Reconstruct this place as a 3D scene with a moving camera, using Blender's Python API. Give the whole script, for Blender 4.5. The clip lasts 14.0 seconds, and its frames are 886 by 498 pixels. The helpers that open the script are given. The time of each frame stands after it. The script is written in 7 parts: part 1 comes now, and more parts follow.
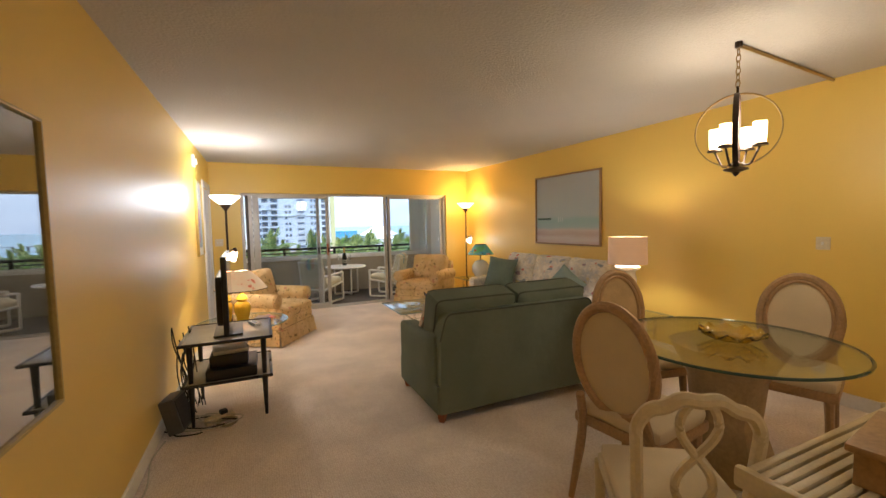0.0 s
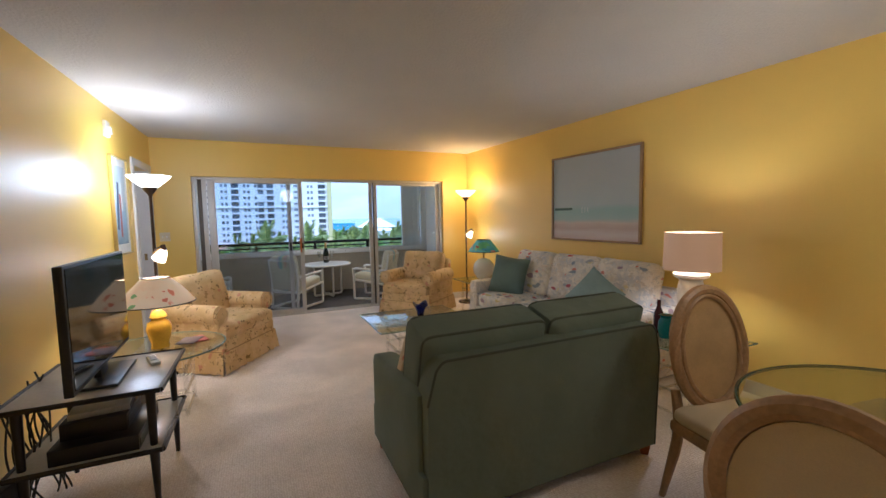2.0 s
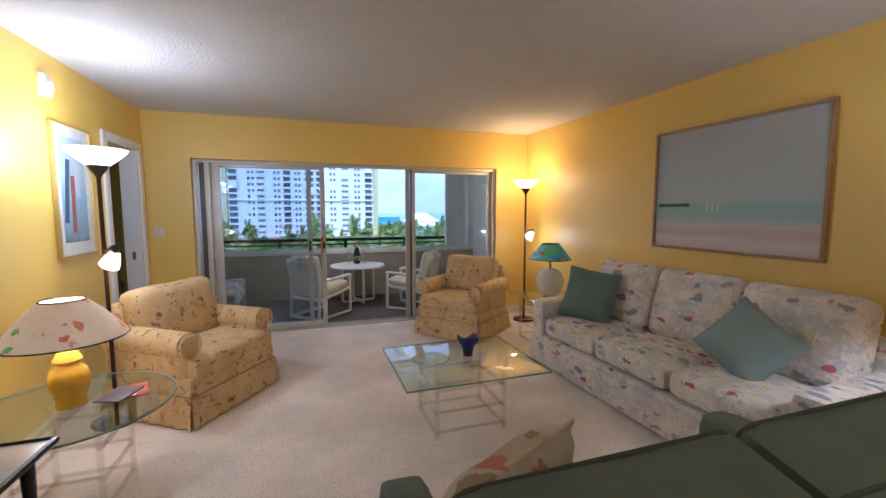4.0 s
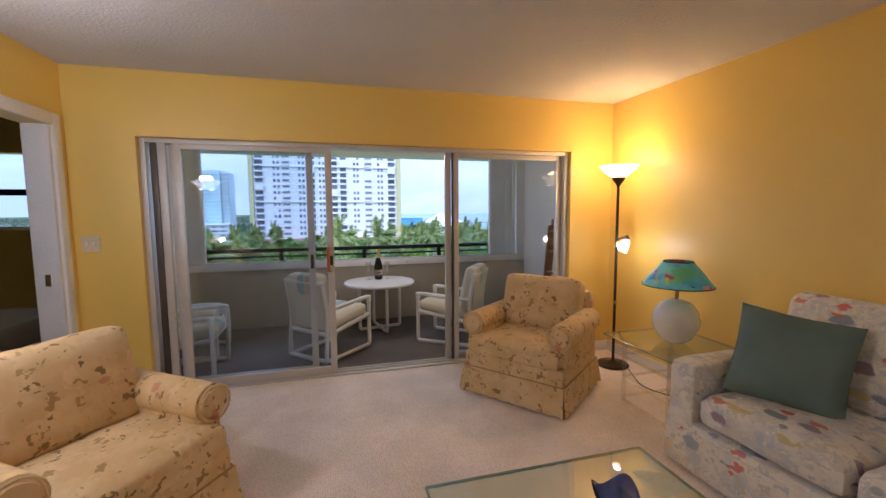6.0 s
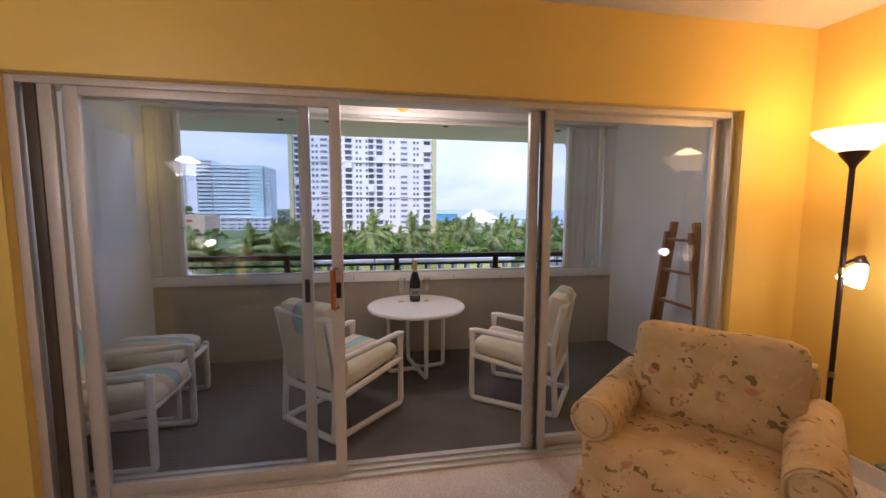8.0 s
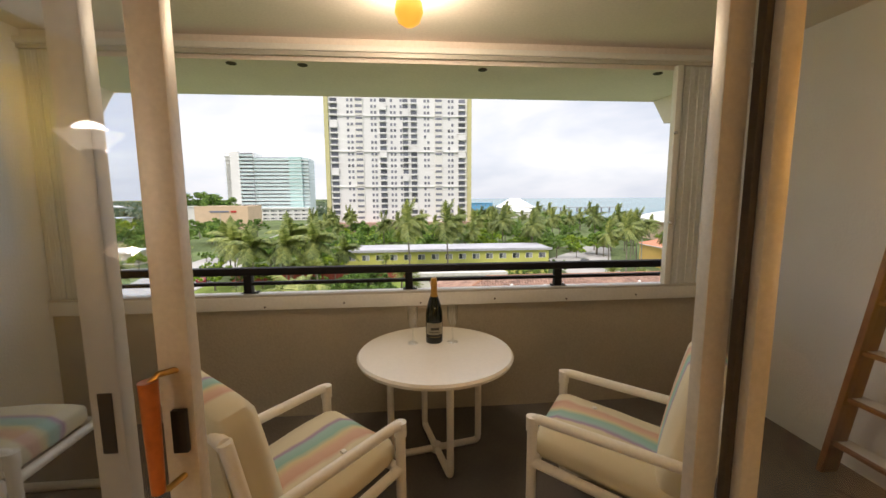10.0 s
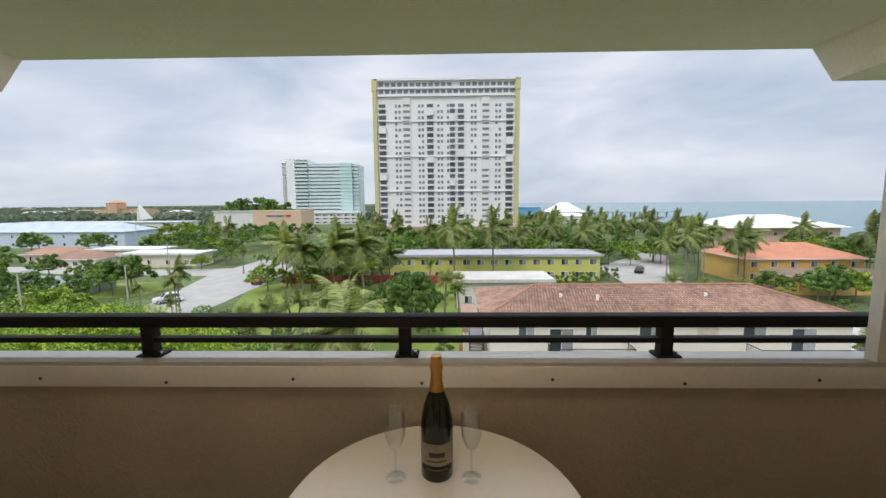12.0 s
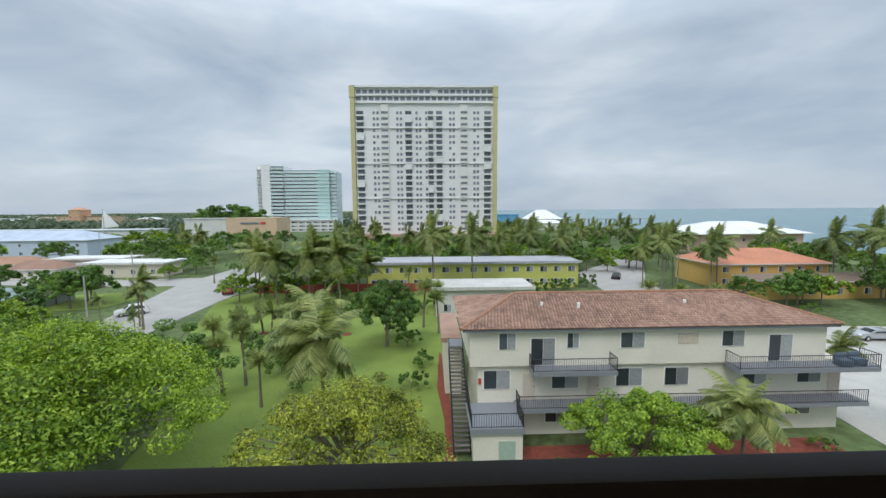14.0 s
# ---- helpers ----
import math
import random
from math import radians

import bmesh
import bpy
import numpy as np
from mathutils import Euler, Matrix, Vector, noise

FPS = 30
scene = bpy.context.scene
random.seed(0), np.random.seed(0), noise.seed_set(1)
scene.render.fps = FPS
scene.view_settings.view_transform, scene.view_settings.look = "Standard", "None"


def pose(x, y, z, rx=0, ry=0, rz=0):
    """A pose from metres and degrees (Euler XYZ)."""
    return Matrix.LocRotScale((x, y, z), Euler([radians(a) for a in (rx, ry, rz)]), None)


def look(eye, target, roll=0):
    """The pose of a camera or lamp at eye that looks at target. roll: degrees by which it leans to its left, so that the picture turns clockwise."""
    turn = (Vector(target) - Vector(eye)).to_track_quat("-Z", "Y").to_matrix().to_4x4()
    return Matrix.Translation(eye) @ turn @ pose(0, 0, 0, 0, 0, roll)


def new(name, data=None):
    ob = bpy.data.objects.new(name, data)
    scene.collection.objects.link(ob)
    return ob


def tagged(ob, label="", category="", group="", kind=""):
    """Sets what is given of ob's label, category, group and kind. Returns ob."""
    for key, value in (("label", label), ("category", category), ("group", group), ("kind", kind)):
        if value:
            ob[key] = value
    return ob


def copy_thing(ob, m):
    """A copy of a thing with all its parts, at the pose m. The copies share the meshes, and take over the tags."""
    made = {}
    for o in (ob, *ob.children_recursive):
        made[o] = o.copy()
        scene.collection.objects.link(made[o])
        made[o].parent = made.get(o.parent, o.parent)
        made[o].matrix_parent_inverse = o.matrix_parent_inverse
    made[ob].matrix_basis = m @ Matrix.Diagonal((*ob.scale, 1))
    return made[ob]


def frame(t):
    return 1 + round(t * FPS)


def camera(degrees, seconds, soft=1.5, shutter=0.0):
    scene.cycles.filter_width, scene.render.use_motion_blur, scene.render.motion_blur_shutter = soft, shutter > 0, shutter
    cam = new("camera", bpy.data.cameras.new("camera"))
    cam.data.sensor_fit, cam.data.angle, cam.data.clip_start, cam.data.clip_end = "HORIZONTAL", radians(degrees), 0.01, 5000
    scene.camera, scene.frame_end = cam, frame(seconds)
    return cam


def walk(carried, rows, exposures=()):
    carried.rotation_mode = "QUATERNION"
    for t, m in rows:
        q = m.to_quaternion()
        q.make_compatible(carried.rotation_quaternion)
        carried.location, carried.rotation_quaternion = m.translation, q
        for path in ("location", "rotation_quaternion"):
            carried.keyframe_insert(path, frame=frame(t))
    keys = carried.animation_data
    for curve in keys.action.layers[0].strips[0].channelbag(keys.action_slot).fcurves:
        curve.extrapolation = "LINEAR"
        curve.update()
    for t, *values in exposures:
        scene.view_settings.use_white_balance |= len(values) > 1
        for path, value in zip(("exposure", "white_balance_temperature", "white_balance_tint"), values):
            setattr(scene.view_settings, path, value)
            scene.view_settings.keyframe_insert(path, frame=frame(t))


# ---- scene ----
cam = camera(95.1, 14.0)
EXPOSURES = [(0, 0.42, 5700, 12), (1, 0.28, 5250, 12), (2, 0.15, 4800, 12), (3, 0.1, 4650, 14), (5.5, 0.14, 4900, 17), (6.5, -0.02, 5300, 26), (7.7, -0.12, 5500, 30), (9.8, -0.22, 7500, 18), (11.0, -0.36, 7500, 17), (11.5, -0.5, 7200, 16), (12.0, -0.65, 6800, 14), (12.6, -0.84, 6500, 9), (14, -0.93, 6500, 8)]
PATH = [
    (0, (0.76, 0.335, 1.446), (1.579, 2.156, 1.32), -1.2),
    (0.5, (0.857, 0.548, 1.44), (1.682, 2.365, 1.31), -1.1),
    (1, (0.954, 0.81, 1.414), (1.788, 2.623, 1.273), -1.1),
    (1.5, (1.115, 1.099, 1.418), (1.952, 2.909, 1.263), -1.1),
    (2, (1.264, 1.366, 1.424), (2.089, 3.18, 1.261), -1.0),
    (2.5, (1.395, 1.612, 1.431), (2.179, 3.445, 1.266), -0.9),
    (3, (1.546, 1.877, 1.427), (2.264, 3.736, 1.259), -0.7),
    (3.2, (1.592, 2.001, 1.428), (2.289, 3.867, 1.248), -0.4),
    (5.5, (1.791, 3.724, 1.422), (2.325, 5.642, 1.241), -0.5),
    (6, (1.876, 4.1, 1.426), (2.395, 6.023, 1.245), -0.4),
    (6.5, (1.889, 4.479, 1.427), (2.391, 6.407, 1.246), -0.4),
    (7, (1.903, 4.832, 1.431), (2.365, 6.769, 1.25), -0.4),
    (7.5, (1.953, 5.208, 1.44), (2.368, 7.156, 1.252), -0.4),
    (7.7, (1.977, 5.362, 1.439), (2.366, 7.314, 1.247), -0.1),
    (10, (2.257, 6.965, 1.43), (2.44, 8.94, 1.177), -0.3),
    (10.5, (2.339, 7.249, 1.444), (2.452, 9.23, 1.191), -0.3),
    (11, (2.368, 7.547, 1.452), (2.418, 9.53, 1.202), -0.2),
    (11.5, (2.42, 7.829, 1.448), (2.421, 9.815, 1.208), -0.3),
    (12, (2.467, 8.105, 1.427), (2.424, 10.091, 1.197), -0.4),
    (12.5, (2.461, 8.371, 1.401), (2.393, 10.358, 1.188), -0.3),
    (13, (2.484, 8.649, 1.387), (2.415, 10.638, 1.194), -0.3),
    (13.5, (2.519, 8.909, 1.392), (2.487, 10.9, 1.199), -0.3),
    (14, (2.535, 9.12, 1.382), (2.595, 11.11, 1.186), -0.4),
]
walk(cam, [(t, look(eye, target, roll)) for t, eye, target, roll in PATH], EXPOSURES)


# ---------------- light ----------------
world = bpy.data.worlds.new("overcast_sky")
scene.world = world
world.use_nodes = True
wn, wl = world.node_tree.nodes, world.node_tree.links
bg = wn["Background"]
sky = wn.new("ShaderNodeTexSky")
sky.sky_type, sky.sun_disc = "NISHITA", False
sky.sun_elevation, sky.sun_rotation = radians(52), radians(150)
wtc = wn.new("ShaderNodeTexCoord")
wmap = wn.new("ShaderNodeMapping")
wmap.inputs["Scale"].default_value = (1.0, 1.0, 3.2)
cloud = wn.new("ShaderNodeTexNoise")
cloud.inputs["Scale"].default_value, cloud.inputs["Detail"].default_value = 2.1, 7.0
cloud.inputs["Roughness"].default_value, cloud.inputs["Distortion"].default_value = 0.52, 0.35
cramp = wn.new("ShaderNodeValToRGB")
cramp.color_ramp.elements[0].position, cramp.color_ramp.elements[0].color = 0.34, (6.0, 7.3, 9.2, 1)
cramp.color_ramp.elements[1].position, cramp.color_ramp.elements[1].color = 0.72, (11.6, 12.4, 13.4, 1)
el = cramp.color_ramp.elements.new(0.52)
el.color = (8.2, 9.4, 10.9, 1)
wmix = wn.new("ShaderNodeMix")
wmix.data_type = "RGBA"
wmix.inputs["Factor"].default_value = 0.86
wl.new(wtc.outputs["Generated"], wmap.inputs["Vector"])
wl.new(wmap.outputs["Vector"], cloud.inputs["Vector"])
wl.new(cloud.outputs["Fac"], cramp.inputs["Fac"])
wl.new(sky.outputs["Color"], wmix.inputs["A"])
wl.new(cramp.outputs["Color"], wmix.inputs["B"])
wsep, wgr = wn.new("ShaderNodeSeparateXYZ"), wn.new("ShaderNodeMapRange")      # overcast: brighter towards the zenith
wgr.inputs["From Min"].default_value, wgr.inputs["From Max"].default_value = 0.34, 0.92
wgr.inputs["To Min"].default_value, wgr.inputs["To Max"].default_value = 0.90, 2.5
wl.new(wtc.outputs["Generated"], wsep.inputs[0])
wl.new(wsep.outputs["Z"], wgr.inputs["Value"])
wmul = wn.new("ShaderNodeVectorMath")
wmul.operation = "SCALE"
wl.new(wmix.outputs["Result"], wmul.inputs[0])
wl.new(wgr.outputs["Result"], wmul.inputs["Scale"])
wl.new(wmul.outputs[0], bg.inputs["Color"])
bg.inputs["Strength"].default_value = 0.15

sun = new("sun", bpy.data.lights.new("sun", "SUN"))
sun.data.energy, sun.data.angle, sun.data.color = 2.4, radians(20), (1.0, 0.96, 0.9)
sun.rotation_euler = (radians(38), 0, radians(-30))

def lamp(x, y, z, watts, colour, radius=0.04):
    ob = new("bulb_or_fill_light", bpy.data.lights.new("bulb_or_fill_light", "POINT"))
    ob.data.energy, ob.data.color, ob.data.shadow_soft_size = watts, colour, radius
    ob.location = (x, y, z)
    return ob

WARM = (1.0, 0.80, 0.54)
SOFT = (1.0, 0.87, 0.72)
COOL = (1.0, 0.96, 0.92)
lamp(0.40, 5.78, 1.79, 20, COOL, 0.10)      # torchiere by the television
lamp(0.52, 5.70, 1.10, 2.5, SOFT, 0.03)
lamp(4.345, 7.22, 1.79, 13, (1.0, 0.60, 0.22), 0.10)      # torchiere in the corner
lamp(4.31, 7.08, 1.10, 2.5, SOFT, 0.03)
lamp(3.38, 1.85, 1.95, 16, WARM, 0.12)      # chandelier
lamp(4.13, 3.29, 1.14, 14, SOFT, 0.05)      # column lamp
lamp(0.56, 4.93, 0.93, 5, SOFT, 0.05)       # jar lamp
lamp(2.29, 8.95, 2.27, 20, (1.0, 0.89, 0.70), 0.05)   # balcony globe
lamp(2.2, -0.9, 2.2, 12, SOFT, 0.2)         # fill light added behind the walker, no fixture known there

# ---------------- materials ----------------
MATS = {}

def nodes_of(name):
    m = bpy.data.materials.new(name)
    m.use_nodes = True
    n, l = m.node_tree.nodes, m.node_tree.links
    return m, n, l, n["Principled BSDF"]

def M(name, col, rough=0.6, metal=0.0, vary=0.14, scale=5.0, fine=60.0, bump=0.08, spec=0.5, rand=0.0):
    """Plain paint, wood, metal or cloth: two scales of variation, fine relief."""
    if name in MATS:
        return MATS[name]
    m, n, l, p = nodes_of(name)
    tc = n.new("ShaderNodeTexCoord")
    a, b = n.new("ShaderNodeTexNoise"), n.new("ShaderNodeTexNoise")
    a.inputs["Scale"].default_value, a.inputs["Detail"].default_value = scale, 4
    b.inputs["Scale"].default_value, b.inputs["Detail"].default_value = fine, 3
    l.new(tc.outputs["Object"], a.inputs["Vector"])
    l.new(tc.outputs["Object"], b.inputs["Vector"])
    add = n.new("ShaderNodeMath")
    add.operation = "ADD"
    l.new(a.outputs["Fac"], add.inputs[0])
    l.new(b.outputs["Fac"], add.inputs[1])
    mr = n.new("ShaderNodeMapRange")
    mr.inputs["From Min"].default_value, mr.inputs["From Max"].default_value = 0.7, 1.3
    mr.inputs["To Min"].default_value, mr.inputs["To Max"].default_value = 1 - vary, 1 + vary
    l.new(add.outputs[0], mr.inputs["Value"])
    val = mr.outputs["Result"]
    if rand:
        oi = n.new("ShaderNodeObjectInfo")
        r2 = n.new("ShaderNodeMapRange")
        r2.inputs["To Min"].default_value, r2.inputs["To Max"].default_value = 1 - rand, 1 + rand
        l.new(oi.outputs["Random"], r2.inputs["Value"])
        mu = n.new("ShaderNodeMath")
        mu.operation = "MULTIPLY"
        l.new(val, mu.inputs[0])
        l.new(r2.outputs["Result"], mu.inputs[1])
        val = mu.outputs[0]
    hsv = n.new("ShaderNodeHueSaturation")
    hsv.inputs["Color"].default_value = (*col, 1)
    l.new(val, hsv.inputs["Value"])
    l.new(hsv.outputs["Color"], p.inputs["Base Color"])
    rr = n.new("ShaderNodeMapRange")
    rr.inputs["To Min"].default_value, rr.inputs["To Max"].default_value = max(0.03, rough - min(0.08, vary * 0.5)), min(1, rough + min(0.08, vary * 0.5))
    l.new(a.outputs["Fac"], rr.inputs["Value"])
    l.new(rr.outputs["Result"], p.inputs["Roughness"])
    p.inputs["Metallic"].default_value = metal
    p.inputs["Specular IOR Level"].default_value = spec
    if bump:
        bp = n.new("ShaderNodeBump")
        bp.inputs["Strength"].default_value, bp.inputs["Distance"].default_value = bump, 0.01
        l.new(b.outputs["Fac"], bp.inputs["Height"])
        l.new(bp.outputs["Normal"], p.inputs["Normal"])
    MATS[name] = m
    return m

def GLASS(name, col=(1, 1, 1), rough=0.0, ior=1.45):
    if name in MATS:
        return MATS[name]
    m, n, l, p = nodes_of(name)
    p.inputs["Base Color"].default_value = (*col, 1)
    p.inputs["Roughness"].default_value = rough
    p.inputs["Transmission Weight"].default_value = 1.0
    p.inputs["IOR"].default_value = ior
    MATS[name] = m
    return m

def PANE(name, tint=(0.93, 0.96, 0.97), gloss=0.1):
    """Thin clear sheet: see-through with a mirror-like sheen."""
    if name in MATS:
        return MATS[name]
    m, n, l, p = nodes_of(name)
    n.remove(p)
    t, g, mx, lw = n.new("ShaderNodeBsdfTransparent"), n.new("ShaderNodeBsdfGlossy"), n.new("ShaderNodeMixShader"), n.new("ShaderNodeLayerWeight")
    t.inputs["Color"].default_value = (*tint, 1)
    g.inputs["Roughness"].default_value = 0.01
    pw, ma = n.new("ShaderNodeMath"), n.new("ShaderNodeMath")
    pw.operation, ma.operation = "POWER", "MULTIPLY_ADD"
    pw.inputs[1].default_value, ma.inputs[1].default_value, ma.inputs[2].default_value = 4.0, 0.7, gloss
    l.new(lw.outputs["Facing"], pw.inputs[0])
    l.new(pw.outputs[0], ma.inputs[0])
    l.new(ma.outputs[0], mx.inputs[0])
    l.new(t.outputs[0], mx.inputs[1])
    l.new(g.outputs[0], mx.inputs[2])
    l.new(mx.outputs[0], n["Material Output"].inputs["Surface"])
    MATS[name] = m
    return m

def GLOW(name, col, strength, body=(0.9, 0.88, 0.82)):
    if name in MATS:
        return MATS[name]
    m, n, l, p = nodes_of(name)
    p.inputs["Base Color"].default_value = (*body, 1)
    p.inputs["Roughness"].default_value = 0.4
    p.inputs["Emission Color"].default_value = (*col, 1)
    p.inputs["Emission Strength"].default_value = strength
    MATS[name] = m
    return m

def PRINT(name, base, base2, layers, rough=0.85, wash=6.0, weave=420.0, stretch=(1.0, 1.5, 1.3)):
    """Printed cloth: a washed ground with scattered blotches. layers: (colours, scale, size, warp)."""
    if name in MATS:
        return MATS[name]
    m, n, l, p = nodes_of(name)
    tc = n.new("ShaderNodeTexCoord")
    g = n.new("ShaderNodeTexNoise")
    g.inputs["Scale"].default_value, g.inputs["Detail"].default_value = wash, 5
    l.new(tc.outputs["Object"], g.inputs["Vector"])
    gr = n.new("ShaderNodeValToRGB")
    gr.color_ramp.elements[0].position, gr.color_ramp.elements[0].color = 0.38, (*base2, 1)
    gr.color_ramp.elements[1].position, gr.color_ramp.elements[1].color = 0.6, (*base, 1)
    l.new(g.outputs["Fac"], gr.inputs["Fac"])
    out = gr.outputs["Color"]
    for k, (cols, sc, size, warp) in enumerate(layers):
        wv = n.new("ShaderNodeTexNoise")
        wv.inputs["Scale"].default_value, wv.inputs["Detail"].default_value = sc * 1.7, 3
        off = n.new("ShaderNodeVectorMath")
        off.inputs[1].default_value = (3.1 * k + 0.7, 1.7 * k, 2.3 * k)
        l.new(tc.outputs["Object"], off.inputs[0])
        l.new(off.outputs[0], wv.inputs["Vector"])
        sub = n.new("ShaderNodeVectorMath")
        sub.operation = "SCALE"
        sub.inputs["Scale"].default_value = warp
        l.new(wv.outputs["Color"], sub.inputs[0])
        ad = n.new("ShaderNodeVectorMath")
        l.new(off.outputs[0], ad.inputs[0])
        l.new(sub.outputs[0], ad.inputs[1])
        st = n.new("ShaderNodeMapping")
        st.inputs["Scale"].default_value = stretch
        l.new(ad.outputs[0], st.inputs["Vector"])
        v = n.new("ShaderNodeTexVoronoi")
        v.inputs["Scale"].default_value = sc
        l.new(st.outputs[0], v.inputs["Vector"])
        th = n.new("ShaderNodeValToRGB")
        th.color_ramp.elements[0].position, th.color_ramp.elements[0].color = size, (1, 1, 1, 1)
        th.color_ramp.elements[1].position, th.color_ramp.elements[1].color = size + 0.05, (0, 0, 0, 1)
        l.new(v.outputs["Distance"], th.inputs["Fac"])
        sep = n.new("ShaderNodeSeparateColor")
        l.new(v.outputs["Color"], sep.inputs[0])
        cr = n.new("ShaderNodeValToRGB")
        cr.color_ramp.interpolation = "CONSTANT"
        cr.color_ramp.elements[0].color = (*cols[0], 1)
        cr.color_ramp.elements[1].position, cr.color_ramp.elements[1].color = 1 / len(cols), (*cols[1 % len(cols)], 1)
        for i in range(2, len(cols)):
            e = cr.color_ramp.elements.new(i / len(cols))
            e.color = (*cols[i], 1)
        l.new(sep.outputs[0], cr.inputs["Fac"])
        gate = n.new("ShaderNodeMath")
        gate.operation = "MULTIPLY"
        gate.inputs[1].default_value = 0.85
        l.new(th.outputs["Color"], gate.inputs[0])
        mx = n.new("ShaderNodeMix")
        mx.data_type = "RGBA"
        l.new(gate.outputs[0], mx.inputs["Factor"])
        l.new(out, mx.inputs["A"])
        l.new(cr.outputs["Color"], mx.inputs["B"])
        out = mx.outputs["Result"]
    l.new(out, p.inputs["Base Color"])
    p.inputs["Roughness"].default_value = rough
    p.inputs["Specular IOR Level"].default_value = 0.25
    b = n.new("ShaderNodeTexNoise")
    b.inputs["Scale"].default_value = weave
    b2 = n.new("ShaderNodeTexNoise")
    b2.inputs["Scale"].default_value, b2.inputs["Detail"].default_value = 14.0, 2
    l.new(tc.outputs["Object"], b.inputs["Vector"])
    l.new(tc.outputs["Object"], b2.inputs["Vector"])
    bp2 = n.new("ShaderNodeBump")
    bp2.inputs["Strength"].default_value, bp2.inputs["Distance"].default_value = 0.35, 0.02
    l.new(b2.outputs["Fac"], bp2.inputs["Height"])
    bp = n.new("ShaderNodeBump")
    bp.inputs["Strength"].default_value, bp.inputs["Distance"].default_value = 0.25, 0.003
    l.new(b.outputs["Fac"], bp.inputs["Height"])
    l.new(bp2.outputs["Normal"], bp.inputs["Normal"])
    l.new(bp.outputs["Normal"], p.inputs["Normal"])
    MATS[name] = m
    return m

def CARPET():
    m, n, l, p = nodes_of("berber_carpet")
    tc = n.new("ShaderNodeTexCoord")
    v = n.new("ShaderNodeTexVoronoi")
    v.inputs["Scale"].default_value, v.inputs["Randomness"].default_value = 80.0, 0.45
    l.new(tc.outputs["Object"], v.inputs["Vector"])
    a = n.new("ShaderNodeTexNoise")
    a.inputs["Scale"].default_value, a.inputs["Detail"].default_value = 2.2, 5
    l.new(tc.outputs["Object"], a.inputs["Vector"])
    r = n.new("ShaderNodeValToRGB")
    r.color_ramp.elements[0].position, r.color_ramp.elements[0].color = 0.15, (0.96, 0.87, 0.79, 1)
    r.color_ramp.elements[1].position, r.color_ramp.elements[1].color = 0.85, (0.72, 0.61, 0.52, 1)
    l.new(v.outputs["Distance"], r.inputs["Fac"])
    mr = n.new("ShaderNodeMapRange")
    mr.inputs["From Min"].default_value, mr.inputs["From Max"].default_value = 0.35, 0.65
    mr.inputs["To Min"].default_value, mr.inputs["To Max"].default_value = 0.88, 1.08
    l.new(a.outputs["Fac"], mr.inputs["Value"])
    h = n.new("ShaderNodeHueSaturation")
    l.new(r.outputs["Color"], h.inputs["Color"])
    l.new(mr.outputs["Result"], h.inputs["Value"])
    l.new(h.outputs["Color"], p.inputs["Base Color"])
    p.inputs["Roughness"].default_value, p.inputs["Specular IOR Level"].default_value = 0.95, 0.1
    b = n.new("ShaderNodeBump")
    b.inputs["Strength"].default_value, b.inputs["Distance"].default_value, b.invert = 0.6, 0.008, True
    l.new(v.outputs["Distance"], b.inputs["Height"])
    l.new(b.outputs["Normal"], p.inputs["Normal"])
    return m

def LEAF(name, c1, c2, c3, scale=0.5):
    """Foliage: colour wanders over the crown, differs from leaf to leaf and from tree to tree; a dark c1 paints in
    crown shade.
    """
    m, n, l, p = nodes_of(name)
    ge, oi = n.new("ShaderNodeNewGeometry"), n.new("ShaderNodeObjectInfo")
    tc, a = n.new("ShaderNodeTexCoord"), n.new("ShaderNodeTexNoise")
    a.inputs["Scale"].default_value, a.inputs["Detail"].default_value = scale, 3
    l.new(tc.outputs["Object"], a.inputs["Vector"])
    s1 = n.new("ShaderNodeMath")
    s1.operation = "MULTIPLY_ADD"
    s1.inputs[1].default_value, s1.inputs[2].default_value = 0.55, -0.30
    l.new(ge.outputs["Random Per Island"], s1.inputs[0])
    s2 = n.new("ShaderNodeMath")
    s2.operation = "MULTIPLY_ADD"
    s2.inputs[1].default_value = 0.22
    l.new(oi.outputs["Random"], s2.inputs[0])
    l.new(s1.outputs[0], s2.inputs[2])
    s3 = n.new("ShaderNodeMath")
    l.new(s2.outputs[0], s3.inputs[0])
    l.new(a.outputs["Fac"], s3.inputs[1])
    r = n.new("ShaderNodeValToRGB")
    r.color_ramp.elements[0].position, r.color_ramp.elements[0].color = 0.3, (*c1, 1)
    r.color_ramp.elements[1].position, r.color_ramp.elements[1].color = 0.9, (*c3, 1)
    e = r.color_ramp.elements.new(0.6)
    e.color = (*c2, 1)
    l.new(s3.outputs[0], r.inputs["Fac"])
    l.new(r.outputs["Color"], p.inputs["Base Color"])
    p.inputs["Roughness"].default_value = 0.5
    p.inputs["Specular IOR Level"].default_value = 0.35
    tr, mx = n.new("ShaderNodeBsdfTranslucent"), n.new("ShaderNodeMixShader")
    mx.inputs[0].default_value = 0.3
    hs = n.new("ShaderNodeHueSaturation")
    hs.inputs["Value"].default_value, hs.inputs["Saturation"].default_value = 1.5, 1.1
    l.new(r.outputs["Color"], hs.inputs["Color"])
    l.new(hs.outputs["Color"], tr.inputs["Color"])
    l.new(p.outputs[0], mx.inputs[1])
    l.new(tr.outputs[0], mx.inputs[2])
    l.new(mx.outputs[0], n["Material Output"].inputs["Surface"])
    return m

